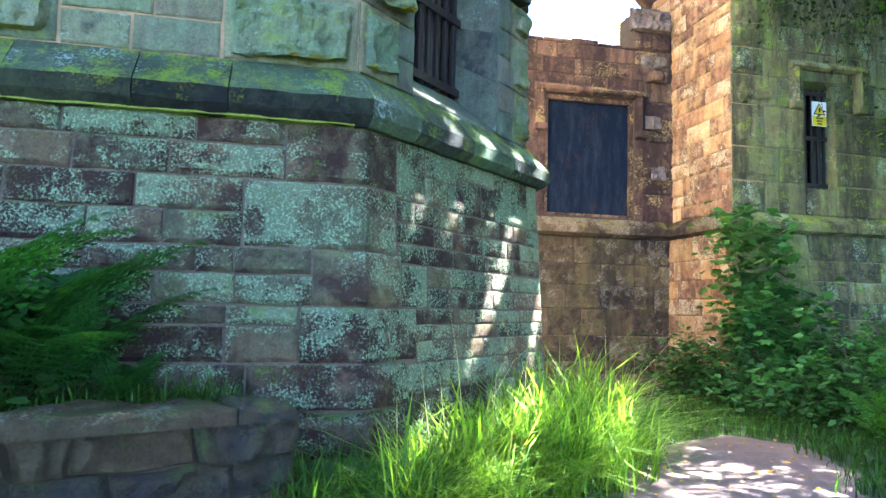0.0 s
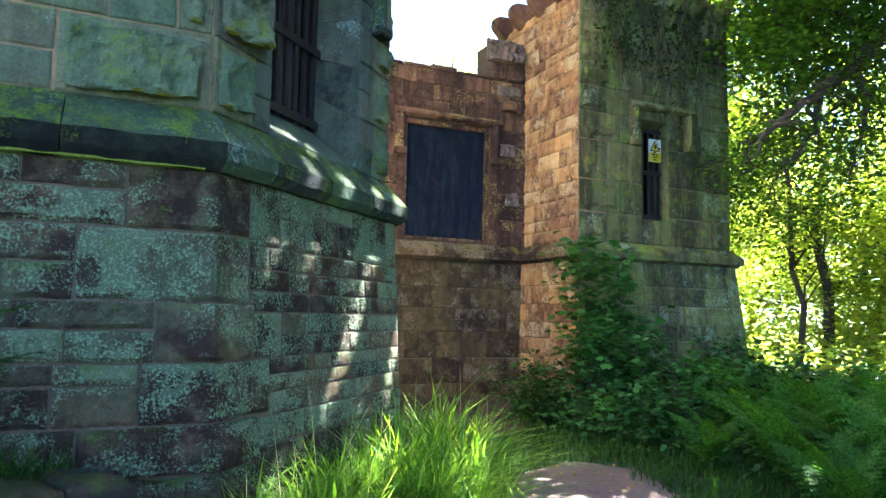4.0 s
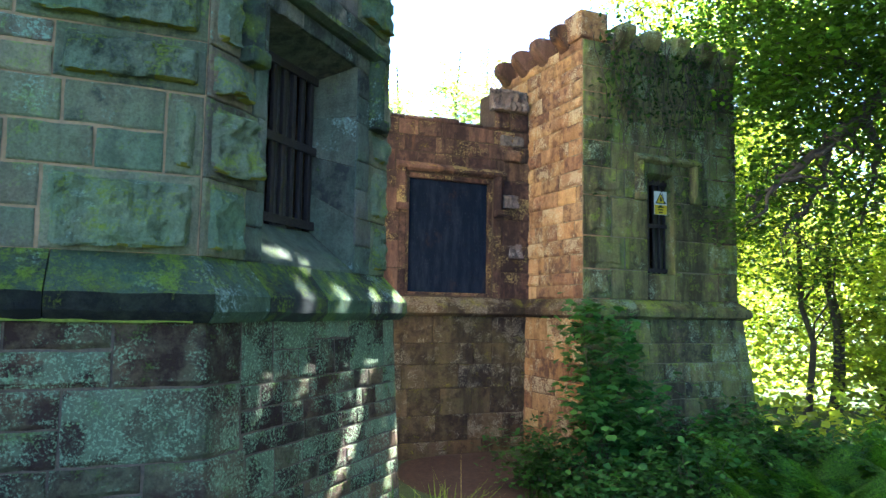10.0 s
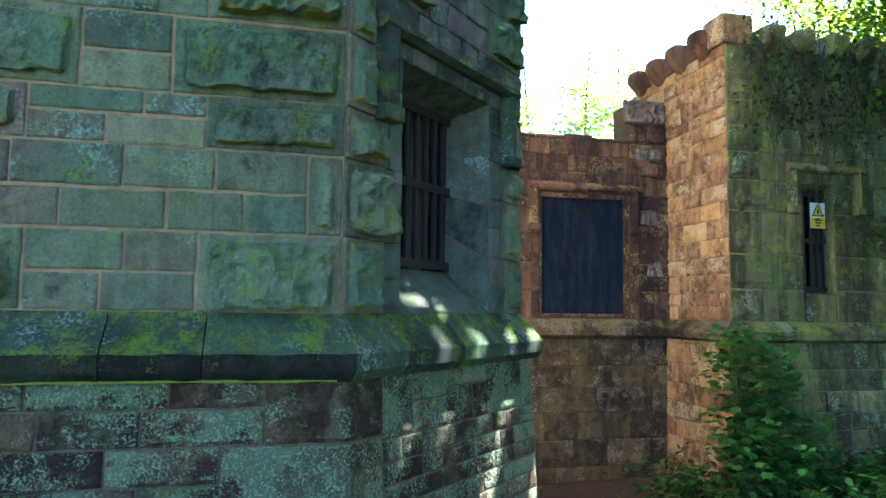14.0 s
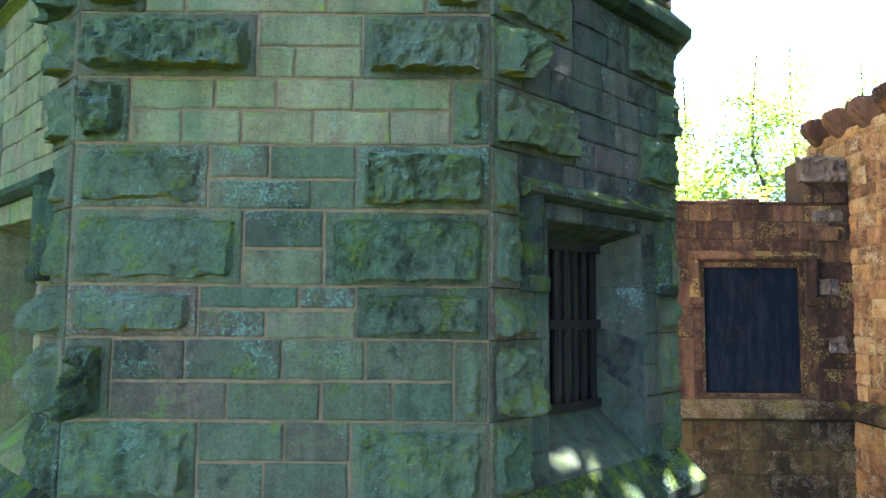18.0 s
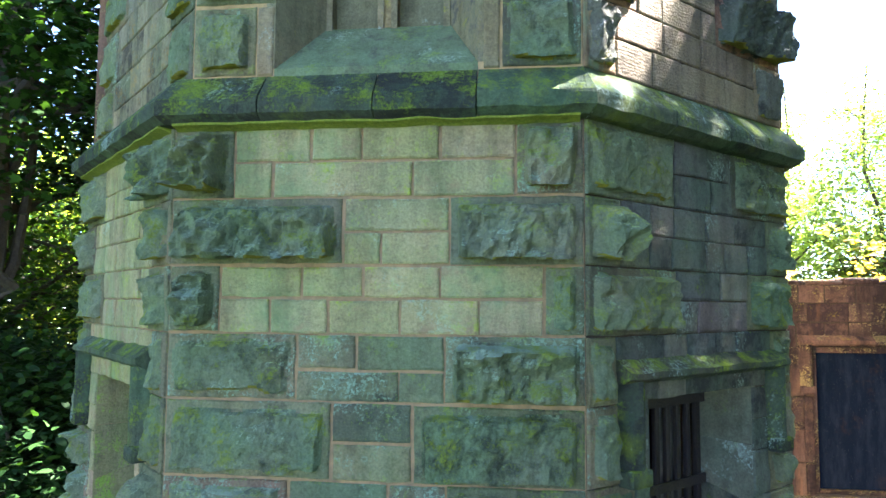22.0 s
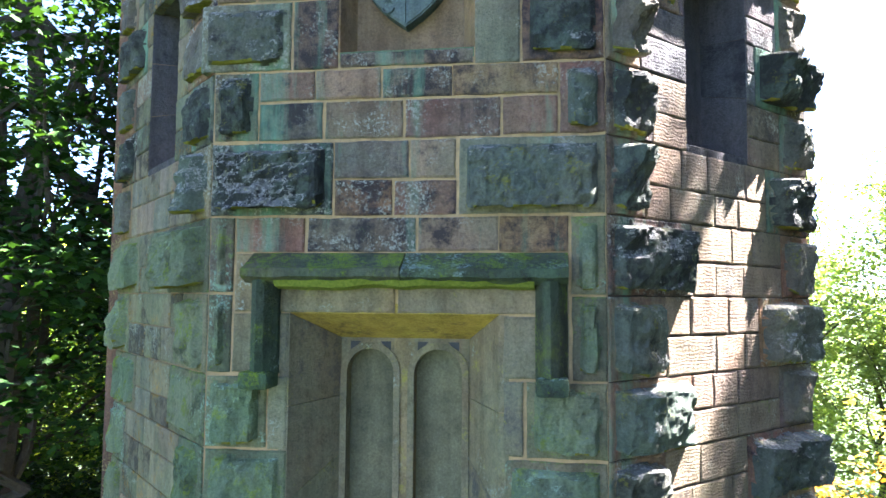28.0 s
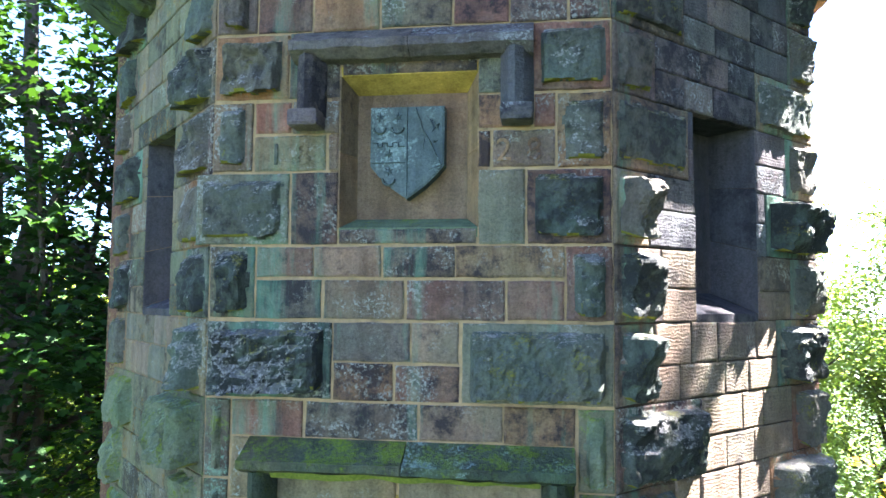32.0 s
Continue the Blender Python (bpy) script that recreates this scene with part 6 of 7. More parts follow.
def tree(name, label, x, y, height, trunk_r, crown, limbs, clumps, per, leaf, mat, seed, shape="quad", trunk_top=0.75, spread=0.5, gaps=(), extra=(), limb=(0.22, 0.42), thin=-0.12, boughs=(), airy=9.5):
    """A tree: tapered trunk, crooked limbs that reach into the crown, and a crown of many leaves gathered in clumps with gaps."""
    rs = random.Random(seed)
    rng = np.random.default_rng(seed)
    th = group_at(name, pose(x, y, 0), label, "tree")
    cx, cy, cz, rx, ry, rz = crown
    bm = bmesh.new()
    top = Vector((cx * 0.5, cy * 0.5, height * trunk_top))
    trunk = crooked(rs, Vector((0, 0, -0.1)), top, 0.6)
    tube(bm, trunk, [trunk_r * (1.25 if i == 0 else 1 - 0.75 * i / 7) for i in range(8)], 9)
    part("trunk", bm, M_BARK, th)
    ends = []
    for i in range(limbs):
        t = rs.uniform(0.28, 0.98)
        s0 = trunk[int(t * 7)]
        ang, el = rs.uniform(0, 2 * math.pi), rs.uniform(-0.35, 0.8)
        e = Vector((cx + rx * 0.85 * math.cos(ang) * math.cos(el), cy + ry * 0.85 * math.sin(ang) * math.cos(el), cz + rz * 0.85 * math.sin(el)))
        pts = crooked(rs, s0, e, 0.9)
        r0 = trunk_r * rs.uniform(*limb)
        bm = bmesh.new()
        tube(bm, pts, [r0 * (1 - 0.85 * j / 7) for j in range(8)], 6)
        for j in (3, 4, 5, 6):
            tw = crooked(rs, pts[j], pts[j] + Vector((rs.uniform(-1, 1), rs.uniform(-1, 1), rs.uniform(-0.5, 0.7))) * rs.uniform(0.5, 1.5), 0.25, 4)
            tube(bm, tw, [r0 * 0.3 * (1 - 0.8 * q / 4) for q in range(5)], 5)
            ends.append(tw[-1])
        ends += pts[3:]
        part("limb", bm, M_BARK, th)
    for line, r0 in boughs:
        # a bough of known course, with crooked twigs along it
        pts = [Vector(q) - Vector((x, y, 0)) for q in line]
        pts = [pts[i].lerp(pts[i + 1], k / 3) + Vector((rs.uniform(-1, 1), rs.uniform(-1, 1), rs.uniform(-1, 1))) * 0.05 for i in range(len(pts) - 1) for k in range(3)] + [pts[-1]]
        bm = bmesh.new()
        tube(bm, pts, [r0 * (1 - 0.8 * j / len(pts)) for j in range(len(pts))], 8)
        for j in range(4, len(pts)):
            for w in range(2):
                e = pts[j] + Vector((rs.uniform(-0.4, 0.7), rs.uniform(-0.3, 0.7), rs.uniform(-0.7, 0.5)))
                tw = crooked(rs, pts[j], e, 0.3, 5)
                tube(bm, tw, [r0 * 0.24 * (1 - 0.8 * q / 5) for q in range(6)], 5)
                ends += tw[5:]
        part("limb", bm, M_BARK, th)
    cs = []
    guard = 0
    while len(cs) < clumps and guard < clumps * 30:
        guard += 1
        d = Vector((rs.gauss(0, 1), rs.gauss(0, 1), rs.gauss(0, 1))).normalized() * rs.uniform(0.45, 1.0) ** 0.6
        q = Vector((cx + rx * d.x, cy + ry * d.y, cz + rz * d.z))
        if nz((x + q.x) * 0.5, (y + q.y) * 0.5, q.z * 0.5) < (thin if q.z > airy else -0.12) or q.z < 0.2:
            continue
        cs.append(q)
    cs += [e for e in ends if e.z > 0.4]
    for ex, ey, ez, er, eh, count in extra:
        for i in range(count):
            cs.append(Vector((ex - x + rs.gauss(0, er * 0.5), ey - y + rs.gauss(0, er * 0.5), ez + rs.gauss(0, eh * 0.5))))
    centres = np.array([tuple(q) for q in cs])
    pts = np.repeat(centres, per, axis=0) + rng.normal(0, 1, (len(cs) * per, 3)) * np.array([spread, spread, spread * 0.55])
    for gx, gy, gz, gr_ in gaps:
        # leaves cut away along the sun's direction, so that sun patches fall on chosen spots
        q = pts + np.array([x - gx, y - gy, -gz])
        s_ = np.array(tuple(SUN_DIR))
        away = np.linalg.norm(q - np.outer(q @ s_, s_), axis=1)
        pts = pts[away > gr_ * (1 + 0.35 * np.sin(pts[:, 2] * 3.0))]
    crown_ob = new("crown", leaf_cloud("crown", pts, leaf, mat, rng, shape=shape))
    crown_ob.parent = th
    return th


OAK = "spreading oak with dark limbs and backlit leaves"
# chosen spots and radii for sun patches let through the oak's crown
SUNNY = ((1.00, 4.24, 6.82, 0.46), (1.331, 4.481, 1.06, 0.13), (1.819, 4.969, 0.87, 0.09), (1.09, 4.24, 0.68, 0.05),
         (1.61, 3.01, 0.3, 0.15), (1.96, 3.96, 0.3, 0.12), (1.49, 2.69, 0.25, 0.12), (0.60, 3.22, 0.3, 0.11), (0.79, 3.72, 0.35, 0.12), (0.85, 3.05, 0.3, 0.11), (1.37, 3.95, 0.4, 0.14), (1.15, 3.25, 0.35, 0.13), (1.75, 3.5, 0.3, 0.10),
         (2.83, 4.51, 0.0, 0.06), (2.81, 3.96, 0.0, 0.075), (2.77, 3.56, 0.0, 0.06), (3.3, 4.3, 0.0, 0.05), (2.93, 4.88, 0.0, 0.06), (2.83, 3.28, 0.0, 0.07), (2.2, 2.95, 0.0, 0.07),
         (0.98, 4.08, 2.05, 0.09), (1.28, 4.38, 2.05, 0.085), (1.58, 4.68, 2.05, 0.085), (1.80, 4.90, 2.0, 0.10), (0.85, 4.25, 2.3, 0.08), (1.02, 4.36, 2.27, 0.06), (1.75, 6.3, 2.5, 0.9), (1.75, 6.4, 4.0, 0.95), (1.75, 6.6, 5.5, 0.95), (1.75, 6.6, 7.0, 0.95))
# the highest extra clumps are unseen, added to shade parts of the angled face
tree("oak_tree", OAK, 12.4, 4.6, 16.5, 0.36, (-2.1, 1.4, 9.6, 4.3, 4.3, 7.6), 28, 900, 62, 0.088, M_LEAF, 101, "quad", 0.75, 0.27, SUNNY, ((8.3, 6.7, 6.6, 2.1, 1.7, 150), (9.4, 7.4, 5.8, 2.1, 1.7, 130), (10.3, 7.0, 6.6, 2.4, 2.0, 130), (8.2, 7.45, 14.4, 1.3, 3.8, 190), (8.3, 7.7, 16.8, 1.0, 2.0, 90), (9.6, 7.6, 9.0, 2.6, 3.0, 120), (6.72, 6.60, 16.45, 0.12, 0.5, 24)), (0.18, 0.36), boughs=(
    (((12.2, 4.6, 7.0), (10.6, 5.6, 6.0), (9.2, 6.0, 5.1), (8.4, 6.0, 4.45), (7.85, 6.0, 4.1), (7.35, 6.0, 3.75), (6.95, 6.05, 3.45)), 0.13),
    (((9.2, 6.0, 5.1), (8.6, 6.1, 5.25), (8.0, 6.2, 5.3), (7.4, 6.3, 5.2)), 0.07),
    (((8.6, 6.0, 4.6), (8.75, 6.0, 4.0), (8.55, 6.0, 3.6), (8.5, 6.1, 3.1)), 0.05),
    (((7.85, 6.0, 4.1), (7.8, 6.05, 3.6), (7.5, 6.1, 3.2), (7.15, 6.1, 2.9)), 0.045)))
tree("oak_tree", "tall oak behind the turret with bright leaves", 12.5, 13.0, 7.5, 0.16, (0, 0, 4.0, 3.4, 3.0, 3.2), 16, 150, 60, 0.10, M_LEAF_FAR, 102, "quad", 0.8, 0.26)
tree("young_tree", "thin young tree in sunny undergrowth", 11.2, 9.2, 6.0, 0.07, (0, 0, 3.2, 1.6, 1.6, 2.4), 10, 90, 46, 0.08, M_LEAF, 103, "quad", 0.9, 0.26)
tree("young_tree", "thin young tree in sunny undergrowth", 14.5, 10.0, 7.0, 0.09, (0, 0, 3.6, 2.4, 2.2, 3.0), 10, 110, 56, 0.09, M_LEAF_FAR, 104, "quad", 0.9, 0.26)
SYC = "tall dense sycamore with dark shaded leaves"
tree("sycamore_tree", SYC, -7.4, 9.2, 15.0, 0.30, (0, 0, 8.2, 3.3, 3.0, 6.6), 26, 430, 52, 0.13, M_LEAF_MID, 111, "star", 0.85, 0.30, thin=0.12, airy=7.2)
tree("sycamore_tree", SYC, -10.5, 12.5, 9.8, 0.24, (0, 0, 5.0, 4.0, 3.6, 4.4), 18, 230, 40, 0.16, M_LEAF, 112, "quad", 0.85, 0.42, thin=0.12)
tree("sycamore_tree", "sycamore in half sun behind the tower", -9.5, 17.0, 10.0, 0.22, (0, 0, 5.0, 4.0, 3.6, 4.6), 14, 160, 40, 0.15, M_LEAF_FAR, 113, "quad", 0.85, 0.45, thin=0.12)
# added out of view behind the tower to keep the sun off the bushes
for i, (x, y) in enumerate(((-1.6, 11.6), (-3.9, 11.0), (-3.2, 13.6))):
    tree("sycamore_tree", "hidden tall dense sycamore added behind the tower to cast shade", x, y, 18.0, 0.3, (0, 0, 9.6, 3.3, 3.0, 7.6), 12, 270, 40, 0.2, M_LEAF_DARK, 180 + i, "quad", 0.85, 0.45)
# further hidden trees, added to shade the foliage beyond the left face
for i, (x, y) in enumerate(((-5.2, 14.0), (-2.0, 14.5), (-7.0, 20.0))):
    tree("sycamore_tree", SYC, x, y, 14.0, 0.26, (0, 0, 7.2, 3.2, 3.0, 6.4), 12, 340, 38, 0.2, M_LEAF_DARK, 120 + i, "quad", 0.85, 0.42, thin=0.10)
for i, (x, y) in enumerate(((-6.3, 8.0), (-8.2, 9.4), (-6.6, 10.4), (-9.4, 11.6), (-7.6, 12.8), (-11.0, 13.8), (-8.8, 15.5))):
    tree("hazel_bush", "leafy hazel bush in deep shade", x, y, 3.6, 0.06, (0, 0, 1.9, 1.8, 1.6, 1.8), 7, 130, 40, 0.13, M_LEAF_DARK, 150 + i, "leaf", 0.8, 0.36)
# unseen trees added round the view to cut the sky light
for i, (x, y, h) in enumerate(((6.6, -5.0, 17), (7.4, -3.4, 18), (9.4, 1.5, 18), (12.6, -1.5, 17), (-14.5, 1.0, 12), (-13.5, 6.0, 12))):
    tree("oak_tree", "unseen oak added beside the path to block sky light", x, y, h, 0.28, (0, 0, h * 0.52, 3.2, 3.0, h * 0.45), 8, 420, 30, 0.26, M_LEAF, 140 + i, "quad", 0.8, 0.6)
# stands out of view straight before the angled face, to darken it
tree("sycamore_tree", "unseen dark dense sycamore added to block sky light from the angled face", 5.4, 0.0, 17.5, 0.3, (0, 0, 9.6, 2.5, 2.5, 7.6), 10, 460, 34, 0.22, M_LEAF_DARK, 171, "quad", 0.85, 0.45)
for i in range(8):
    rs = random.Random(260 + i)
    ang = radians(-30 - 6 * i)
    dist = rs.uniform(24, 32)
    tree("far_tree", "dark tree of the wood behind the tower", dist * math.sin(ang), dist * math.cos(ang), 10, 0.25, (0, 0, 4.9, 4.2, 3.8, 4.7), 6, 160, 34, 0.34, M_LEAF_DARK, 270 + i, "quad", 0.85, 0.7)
# added to block sky light from the angled face; only its edge shows
tree("oak_tree", "dense shaded oak beside the path", 7.9, 2.7, 16.5, 0.26, (0, 0, 9.2, 2.2, 2.0, 7.0), 14, 420, 40, 0.14, M_LEAF, 175, "quad", 0.85, 0.38)
tree("sycamore_tree", "sycamore with dark boughs hanging over the turret", 10.6, 4.9, 9.5, 0.2, (0, 0, 7.0, 1.6, 1.6, 2.2), 8, 60, 46, 0.08, M_LEAF_HANG, 176, "star", 0.8, 0.2, extra=(
    (7.2, 6.3, 5.1, 0.5, 0.7, 16), (7.9, 6.2, 5.4, 0.9, 0.9, 26), (8.7, 6.2, 5.5, 1.0, 0.9, 26), (9.5, 6.3, 5.4, 1.0, 0.9, 24), (8.3, 6.2, 4.6, 0.9, 0.5, 18), (9.2, 6.3, 4.4, 0.9, 0.7, 14), (7.5, 6.3, 4.2, 0.6, 0.6, 10), (7.4, 6.2, 6.2, 0.8, 0.9, 16)))
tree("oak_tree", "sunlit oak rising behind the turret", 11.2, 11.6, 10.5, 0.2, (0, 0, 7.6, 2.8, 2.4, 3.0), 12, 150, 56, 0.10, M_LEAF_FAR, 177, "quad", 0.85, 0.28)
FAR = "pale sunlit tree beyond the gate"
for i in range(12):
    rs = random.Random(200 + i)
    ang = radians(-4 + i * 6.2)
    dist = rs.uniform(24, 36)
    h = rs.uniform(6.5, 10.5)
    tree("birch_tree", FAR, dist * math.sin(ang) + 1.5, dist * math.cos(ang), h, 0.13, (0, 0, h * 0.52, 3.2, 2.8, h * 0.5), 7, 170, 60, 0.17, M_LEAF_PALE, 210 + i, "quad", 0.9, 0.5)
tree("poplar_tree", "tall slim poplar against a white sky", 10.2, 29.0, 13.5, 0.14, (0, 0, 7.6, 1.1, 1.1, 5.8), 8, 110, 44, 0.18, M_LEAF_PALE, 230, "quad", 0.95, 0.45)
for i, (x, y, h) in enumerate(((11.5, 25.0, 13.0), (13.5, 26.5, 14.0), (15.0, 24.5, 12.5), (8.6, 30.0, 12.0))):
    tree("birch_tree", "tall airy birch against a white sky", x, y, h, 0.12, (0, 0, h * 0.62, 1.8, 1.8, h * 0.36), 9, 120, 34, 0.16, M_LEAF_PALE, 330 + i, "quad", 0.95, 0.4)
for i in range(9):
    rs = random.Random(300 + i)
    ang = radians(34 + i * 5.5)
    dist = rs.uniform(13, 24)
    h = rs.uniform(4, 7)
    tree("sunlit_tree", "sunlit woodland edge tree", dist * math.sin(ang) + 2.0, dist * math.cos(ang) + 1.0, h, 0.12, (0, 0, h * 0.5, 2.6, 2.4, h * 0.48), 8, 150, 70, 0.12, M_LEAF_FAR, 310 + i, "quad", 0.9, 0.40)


def blades(name, places, length, width, mat, rng, lean=0.5):
    n_ = len(places)
    yaw = rng.uniform(0, 2 * np.pi, n_)
    d = np.stack([np.cos(yaw), np.sin(yaw), np.zeros(n_)], 1)
    side = np.stack([-np.sin(yaw), np.cos(yaw), np.zeros(n_)], 1)
    ln = np.broadcast_to(length, n_) * rng.uniform(0.4, 1.3, n_)
    le = lean * rng.uniform(0.2, 1.4, n_)
    up = np.array([0, 0, 1.0])
    rows = []
    for t, w in ((0.0, 1.0), (0.35, 0.9), (0.7, 0.6), (1.0, 0.06)):
        c_ = places + d * (ln * le * t ** 2)[:, None] + up * (ln * (t - 0.38 * le * t ** 2))[:, None]
        rows.append((c_ - side * width * w, c_ + side * width * w))
    out = np.empty((n_, 3, 4, 3))
    for i in range(3):
        out[:, i, 0], out[:, i, 1], out[:, i, 2], out[:, i, 3] = rows[i][0], rows[i][1], rows[i + 1][1], rows[i + 1][0]
    return fast_mesh(name, out.reshape(-1, 3), np.full(n_ * 3, 4), mat)


def on_ground(x, y):
    return np.array([ground_height(a, b) for a, b in zip(x, y)])


rng = np.random.default_rng(7)
# tall tuft at the foot of the tower's angled plinth, in uneven clumps that arch over
K = 210
cl = np.stack([rng.uniform(0.5, 2.35, K), rng.normal(0.0, 0.26, K)], 1)
cl[:, 1] += 3.12 + (cl[:, 0] - 0.35) * 0.78
pick = rng.integers(0, K, 10500)
x = cl[pick, 0] + rng.normal(0, 0.05, len(pick))
y = cl[pick, 1] + rng.normal(0, 0.05, len(pick))
keep = (x - y < -1.58) & (x - y > -3.05)
x, y, pick = x[keep], y[keep], pick[keep]
pl = np.stack([x, y, on_ground(x, y)], 1)
tall = (rng.uniform(0.35, 1.15, K) * (0.62 + 0.3 * np.clip(cl[:, 0] - 0.5, 0, 1.3)))[pick]
tagged(new("long_grass", blades("long_grass", pl, 0.62 * tall, 0.0052, M_GRASS, rng, 1.15)), "tall bright seeding grass at the tower's foot", "grass", kind="stuff")
wide = rng.choice(len(pl), 420, replace=False)
tagged(new("broad_grass", blades("broad_grass", pl[wide], 0.78 * tall[wide], 0.0095, M_GRASS, rng, 1.0)), "broad arching grass leaves in the tuft", "grass", kind="stuff")
stalk = blades("grass_stalks", pl[::170], 0.85, 0.0022, M_STRAW, rng, 0.5)
tagged(new("grass_stalks", stalk), "thin pale flowering stalks above the grass", "grass", kind="stuff")
# darker tufts against the plinth's corner and on the bank
x = np.concatenate([rng.uniform(-0.05, 0.65, 900), rng.uniform(-1.7, -0.1, 700)])
y = np.concatenate([rng.uniform(2.85, 3.4, 900), rng.uniform(3.1, 3.42, 700)])
pl = np.stack([x, y, on_ground(x, y)], 1)
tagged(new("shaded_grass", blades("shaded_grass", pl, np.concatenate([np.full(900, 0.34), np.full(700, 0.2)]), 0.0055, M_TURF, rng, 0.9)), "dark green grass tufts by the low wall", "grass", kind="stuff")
x = np.concatenate([rng.uniform(-1.6, 8.5, 9000), rng.uniform(2.2, 4.8, 9000), rng.uniform(-1.4, 0.0, 700), rng.uniform(-8.0, 9.0, 14000)])
y = np.concatenate([rng.uniform(0.8, 9.0, 9000), rng.uniform(1.8, 7.4, 9000), rng.uniform(2.9, 3.5, 700), rng.uniform(-7.0, 2.6, 14000)])
t_ = (y - 0.6) / 4.4
on_path = (np.abs(x - (0.80 + 2.6 * t_)) < (0.70 + 0.1 * np.sin(y * 7.0) + rng.normal(0, 0.09, len(x))) * np.sqrt(np.clip(1 - np.clip((t_ - 0.72) / 0.28, 0, 1) ** 2, 0, 1))) & (t_ < 1.0)
inside = ((x - y > -3.05 - 0.2) & (x - y < -2.6)) | (y > 3.45) & (x < 0.4) | (x - y < -3.25) | ((x > 4.7) & (y > 6.85)) | (y > 8.1)
inside &= ~((x < 0.0) & (y < 3.5) & (y > 2.9))
keep = ~on_path & ~inside
x, y = x[keep], y[keep]
pl = np.stack([x, y, on_ground(x, y)], 1)
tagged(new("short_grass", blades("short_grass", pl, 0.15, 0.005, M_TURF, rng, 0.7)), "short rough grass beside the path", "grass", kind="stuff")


def frond_mesh(seed, length, mat):
    """A bracken frond that arches over: a thin stalk with pairs of toothed leaflets, shorter towards the tip."""
    rs = random.Random(seed)
    verts, faces = [], []

    def at(t):
        return Vector((length * (0.85 * t + 0.1 * t * t), 0, length * (0.75 * t - 0.62 * t * t)))
    for i in range(12):
        a, b = at(i / 12), at((i + 1) / 12)
        w = 0.006 * (1 - i / 13)
        k = len(verts)
        verts += [(a.x, -w, a.z), (a.x, w, a.z), (b.x, w, b.z), (b.x, -w, b.z)]
        faces.append((k, k + 1, k + 2, k + 3))
    pairs = 17
    for i in range(pairs):
        t = 0.2 + 0.8 * i / pairs
        q = at(t)
        ln = length * 0.25 * (1 - (t - 0.2) / 0.82) ** 0.7 * min(1.0, 0.55 + (t - 0.2) * 3) * rs.uniform(0.85, 1.1)
        for s in (-1, 1):
            fwd, drop = 0.35 + rs.uniform(-0.08, 0.08), -0.18 + rs.uniform(-0.1, 0.06)
            n_ = 6
            for j in range(n_):
                u0, u1 = j / n_, (j + 1) / n_
                wid = ln * 0.30 * (1 - u0) + 0.005
                c0 = Vector((q.x + ln * fwd * u0, s * ln * u0, q.z + ln * drop * u0 * u0))
                c1 = Vector((q.x + ln * fwd * u1, s * ln * u1, q.z + ln * drop * u1 * u1))
                for e in (-1, 1):
                    k = len(verts)
                    tip = c0.lerp(c1, 0.75) + Vector((e * wid, s * wid * 0.35, 0))
                    verts += [tuple(c0), tuple(tip), tuple(c1)]
                    faces.append((k, k + 1, k + 2) if s * e > 0 else (k, k + 2, k + 1))
    return mesh_of("frond", verts, faces, mat)


FRONDS = [frond_mesh(i, 1.0, M_FERN) for i in range(4)]
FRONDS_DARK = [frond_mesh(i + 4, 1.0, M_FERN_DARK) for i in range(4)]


def fern(x, y, z, size, count, seed, label, rise=0, fronds=FRONDS):
    rs = random.Random(seed)
    th = group_at("fern", pose(x, y, z), label, "fern")
    for i in range(count):
        ang = 360 * i / count + rs.uniform(-20, 20)
        ob = new("frond", fronds[rs.randrange(4)])
        ob.parent = th
        k = size * rs.uniform(0.75, 1.15)
        ob.matrix_local = pose(0, 0, 0, rs.uniform(-12, 12), rs.uniform(-28, 8) + rise, ang) @ Matrix.Diagonal((k, k, k, 1))
    return th


BANK = "arching green fern on the bank by the tower"
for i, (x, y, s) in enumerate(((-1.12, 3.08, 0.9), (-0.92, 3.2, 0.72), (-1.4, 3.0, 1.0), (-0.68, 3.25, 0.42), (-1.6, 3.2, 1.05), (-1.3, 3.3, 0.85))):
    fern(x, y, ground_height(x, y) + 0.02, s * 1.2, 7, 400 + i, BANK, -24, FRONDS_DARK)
for i, (x, y, s) in enumerate(((3.75, 2.75, 0.75), (4.2, 2.5, 0.85), (4.45, 2.95, 0.9), (4.1, 3.35, 0.8), (4.75, 3.3, 0.95), (5.0, 2.8, 0.95), (4.55, 3.9, 0.85), (4.3, 4.35, 0.6), (4.9, 4.5, 0.75), (5.3, 3.8, 0.95), (5.6, 4.4, 0.85), (5.1, 5.0, 0.7))):
    fern(x, y, ground_height(x, y), s, 9, 450 + i, "large arching bracken fern at the path's edge", -30)
WOOD = "bracken fern in the undergrowth beside the path"
rs = random.Random(9)
for i in range(64):
    x, y = rs.uniform(5.0, 9.6), rs.uniform(3.0, 6.7)
    if x < 6.2 and y > 5.2 and i % 3:
        continue
    fern(x, y, ground_height(x, y), rs.uniform(0.6, 1.0) * (0.75 if y > 5.6 and x < 6.5 else 1), 8, 500 + i, WOOD, -22)


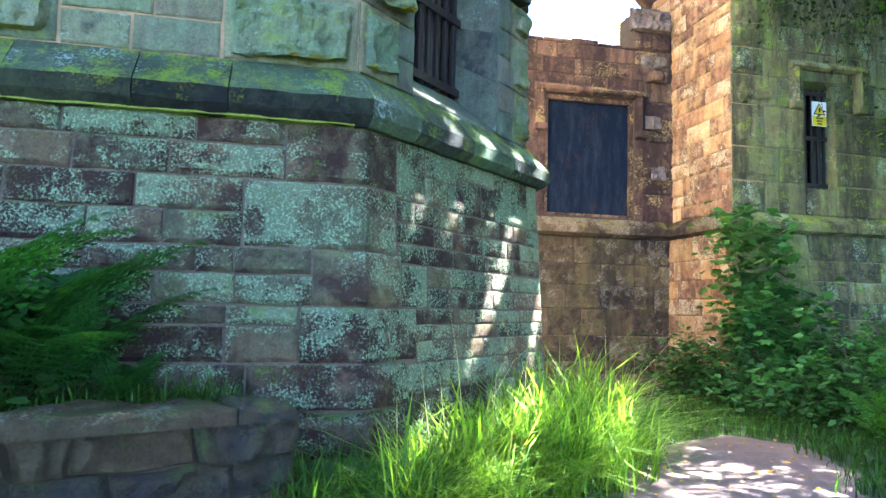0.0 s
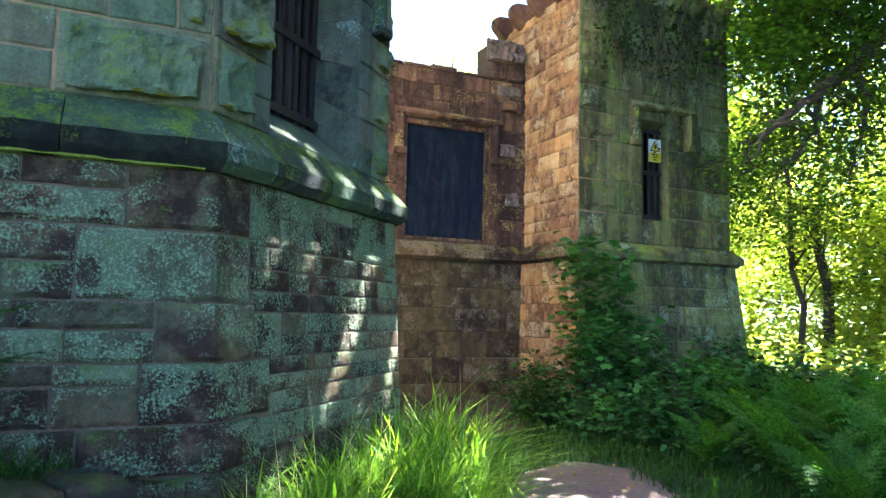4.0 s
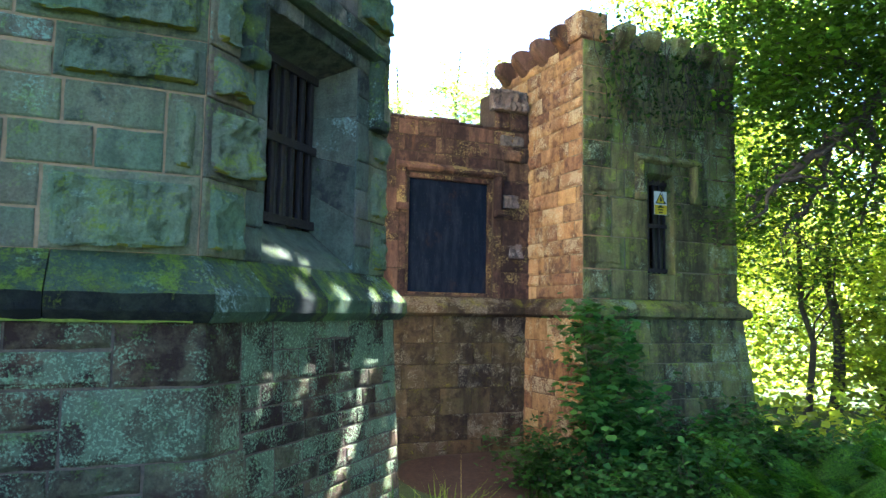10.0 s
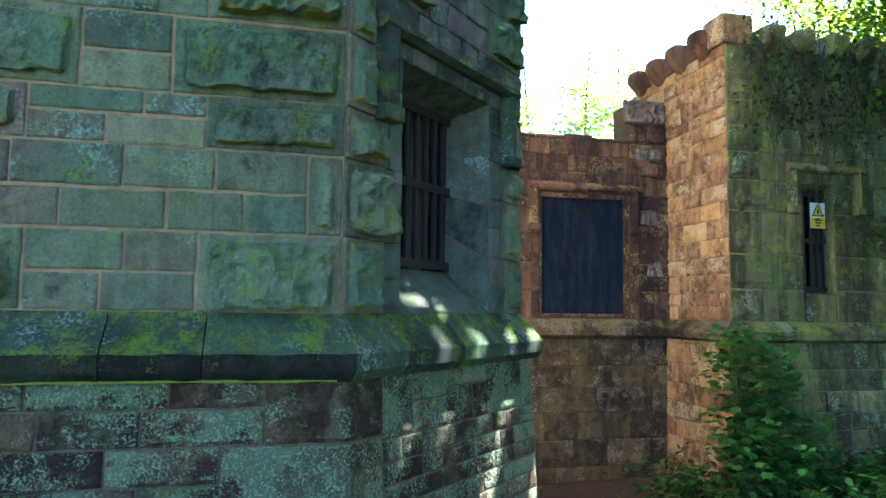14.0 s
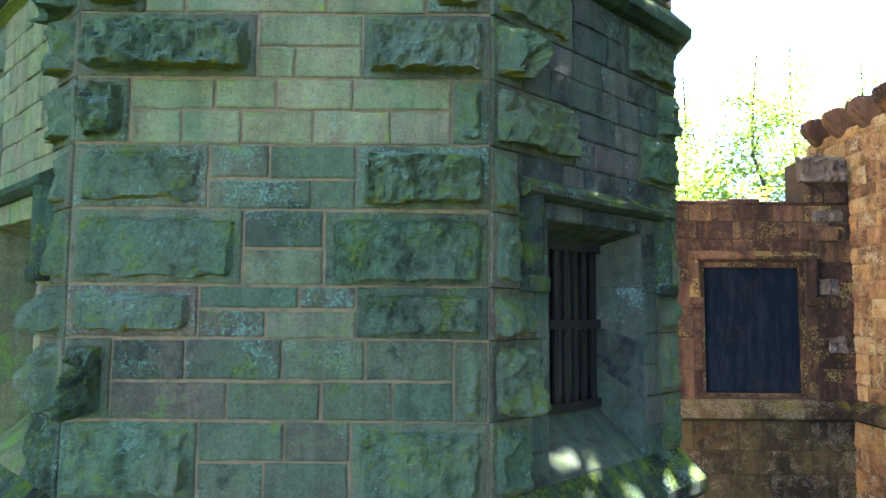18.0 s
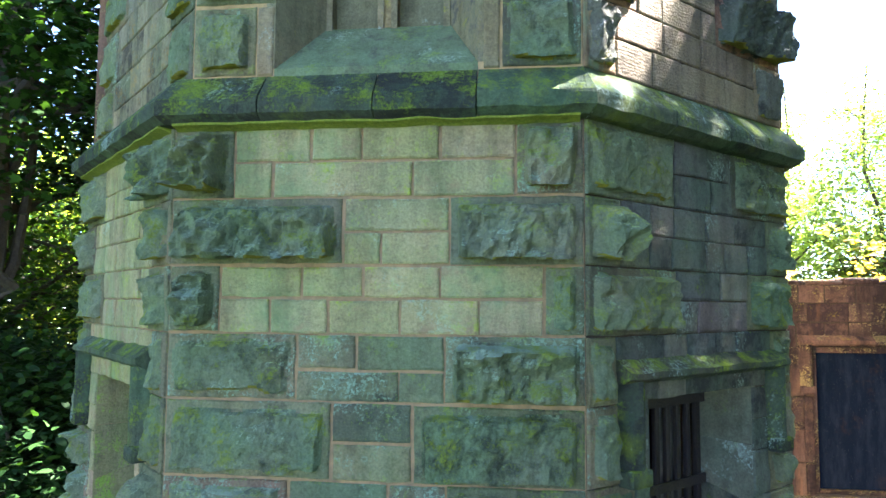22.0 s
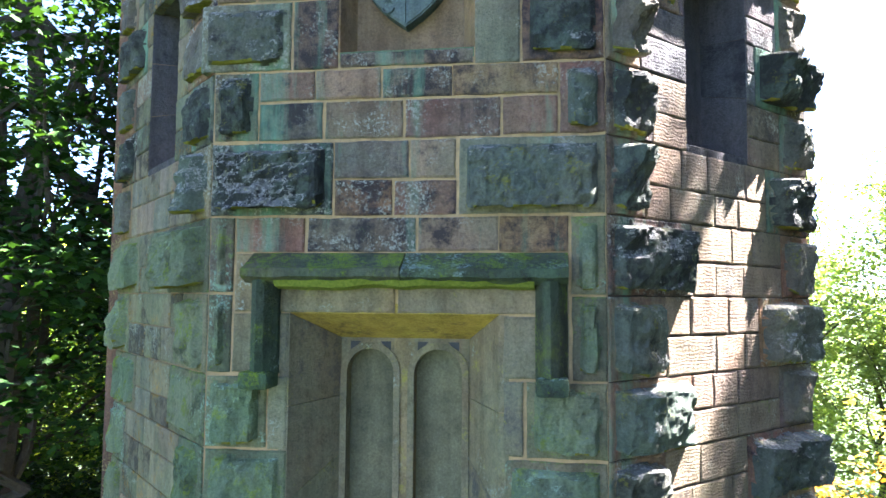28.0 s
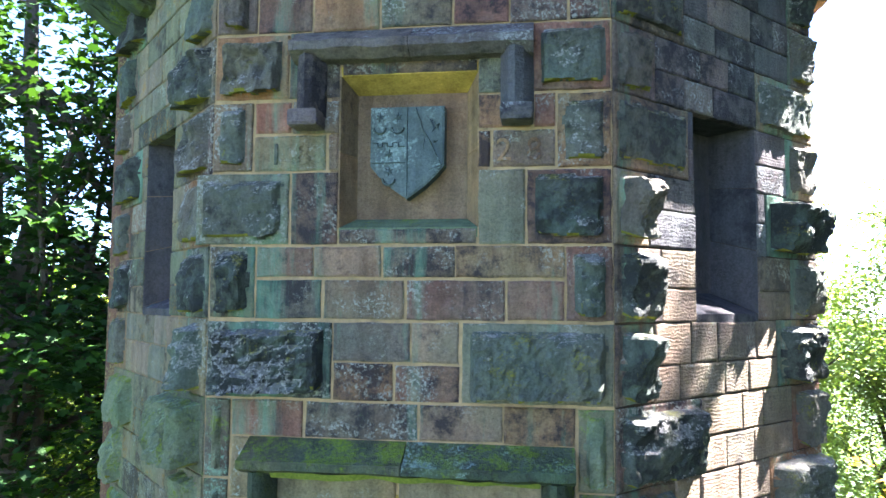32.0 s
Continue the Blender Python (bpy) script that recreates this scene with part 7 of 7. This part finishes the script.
def shrub(name, label, x, y, stems, height, radius, clumps, per, leaf, mat, seed, shape="leaf", lean=(0, 0)):
    rs = random.Random(seed)
    rng = np.random.default_rng(seed)
    th = group_at(name, pose(x, y, ground_height(x, y)), label, "shrub")
    tips = []
    for i in range(stems):
        ang = rs.uniform(0, 2 * math.pi)
        h = height * rs.uniform(0.55, 1.05)
        e = Vector((radius * rs.uniform(0.2, 0.9) * math.cos(ang) + lean[0] * h, radius * rs.uniform(0.2, 0.9) * math.sin(ang) + lean[1] * h, h))
        pts = crooked(rs, Vector((0.05 * math.cos(ang), 0.05 * math.sin(ang), -0.03)), e, 0.15, 6)
        bm = bmesh.new()
        tube(bm, pts, [0.012 * (1 - 0.8 * j / 6) for j in range(7)], 5)
        part("stem", bm, M_STEM, th)
        tips += pts[3:]
    cs = [rs.choice(tips) + Vector((rs.gauss(0, 0.15), rs.gauss(0, 0.15), rs.gauss(0, 0.12))) for i in range(clumps)]
    centres = np.repeat(np.array([tuple(q) for q in cs]), per, axis=0) + rng.normal(0, 0.085, (clumps * per, 3)) * np.array([1, 1, 0.75])
    ob = new("foliage", leaf_cloud("foliage", centres, leaf, mat, rng, 0.25, shape))
    ob.parent = th
    return th


shrub("elder_bush", "bushy green elder sapling against the turret's corner", 4.72, 6.42, 9, 1.9, 0.26, 90, 9, 0.125, M_LEAF_BUSH, 601, "star")
shrub("elder_bush", "bushy green elder sapling against the turret's corner", 4.95, 6.3, 6, 1.2, 0.5, 70, 9, 0.125, M_LEAF_BUSH, 602, "star")
rs = random.Random(77)
for i in range(26):
    x, y = rs.uniform(4.0, 6.9), rs.uniform(5.0, 6.75)
    shrub("bramble_bush", "low tangled bramble in shade", x, y, 5, rs.uniform(0.4, 0.85), 0.5, 60, 9, 0.075, M_LEAF_LOW if i % 3 else M_LEAF_BUSH, 620 + i, "star" if i % 2 else "leaf")
for i, (x, y, h) in enumerate(((3.6, 11.4, 4.3), (4.4, 11.9, 4.7), (5.1, 12.1, 5.0), (5.8, 12.3, 4.8))):
    shrub("dry_bush", "orange-brown dry bush beyond the gate wall", x, y, 9, h, 0.8, 110, 9, 0.12, M_LEAF_DRY, 680 + i)
# dark leaf masses standing in for the black shade beneath the bank ferns
shrub("bramble_bush", "dark leaf mass added for the deep shade under the ferns", -1.7, 3.2, 7, 0.75, 0.45, 90, 9, 0.08, M_LEAF_DARK, 691)
shrub("bramble_bush", "dark leaf mass added for the deep shade under the ferns", -1.3, 3.25, 6, 0.5, 0.35, 60, 9, 0.07, M_LEAF_DARK, 692)
rng = np.random.default_rng(88)
u_ = rng.uniform(0.1, 1.0, 160)
x, y = 0.80 + 2.6 * u_ + rng.normal(0, 0.42, 160), 0.6 + 4.4 * u_
tagged(new("leaf_litter", leaf_cloud("leaf_litter", np.stack([x, y, on_ground(x, y) + 0.025], 1), 0.035, M_LEAF_DRY, rng, 0.1, "leaf")), "scattered dry leaves on the path", "leaves", kind="stuff")
n_ = 5200
x, y = rng.uniform(3.9, 9.5, n_), rng.uniform(3.6, 6.85, n_)
keep = x > 3.55 + 0.05 * (6.0 - np.minimum(y, 6.0)) + 0.2 * np.sin(y * 5.0)
x, y = x[keep], y[keep]
z = on_ground(x, y) + rng.uniform(0.02, 0.32, len(x))
tagged(new("ground_cover", leaf_cloud("ground_cover", np.stack([x, y, z], 1), 0.06, M_LEAF_LOW, rng, 0.3, "leaf")), "leafy ground cover under the bushes", "undergrowth", kind="stuff")
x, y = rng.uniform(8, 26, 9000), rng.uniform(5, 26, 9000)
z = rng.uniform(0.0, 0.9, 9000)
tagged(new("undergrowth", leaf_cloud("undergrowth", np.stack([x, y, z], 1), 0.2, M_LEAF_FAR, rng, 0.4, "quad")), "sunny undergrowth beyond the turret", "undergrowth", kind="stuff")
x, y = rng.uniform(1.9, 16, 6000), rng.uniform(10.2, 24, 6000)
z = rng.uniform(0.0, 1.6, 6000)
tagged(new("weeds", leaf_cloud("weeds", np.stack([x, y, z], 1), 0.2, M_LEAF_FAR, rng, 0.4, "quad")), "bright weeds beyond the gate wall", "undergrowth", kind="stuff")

# ivy over the turret's head
ivy = group_at("ivy", FACE_R, "dark ivy trailing over the turret's wall", "ivy")
rs = random.Random(12)
rng = np.random.default_rng(12)
spots = []
for i in range(34):
    u, z = rs.uniform(0.15, 2.3), RTOP + rs.uniform(-0.1, 0.2)
    pts = [Vector((u, -0.04, z))]
    for k in range(rs.randrange(6, 14)):
        q = pts[-1]
        pts.append(Vector((min(2.4, max(0.02, q.x + rs.uniform(-0.10, 0.10))), -0.035 - rs.uniform(0, 0.03), q.z - rs.uniform(0.08, 0.22))))
    pts = [q for q in pts if q.z > 3.0]
    bm = bmesh.new()
    tube(bm, pts, [0.007 * (1 - 0.6 * j / len(pts)) for j in range(len(pts))], 5)
    part("vine", bm, M_BARK, ivy)
    spots += [q for q in pts if q.z > 4.3 and rs.random() < 0.75 or rs.random() < 0.12]
spots += [Vector((rs.uniform(0.3, 2.2), rs.uniform(0.0, 0.5), RTOP + rs.uniform(0.25, 0.5))) for i in range(34)]
centres = np.repeat(np.array([tuple(q) for q in spots]), 4, axis=0) + rng.normal(0, 1, (len(spots) * 4, 3)) * np.array([0.12, 0.03, 0.13]) + np.array([0, -0.03, 0])
ob = new("leaves", leaf_cloud("leaves", centres, 0.062, M_LEAF_MID, rng, 0.9, "leaf"))
ob.parent = ivy
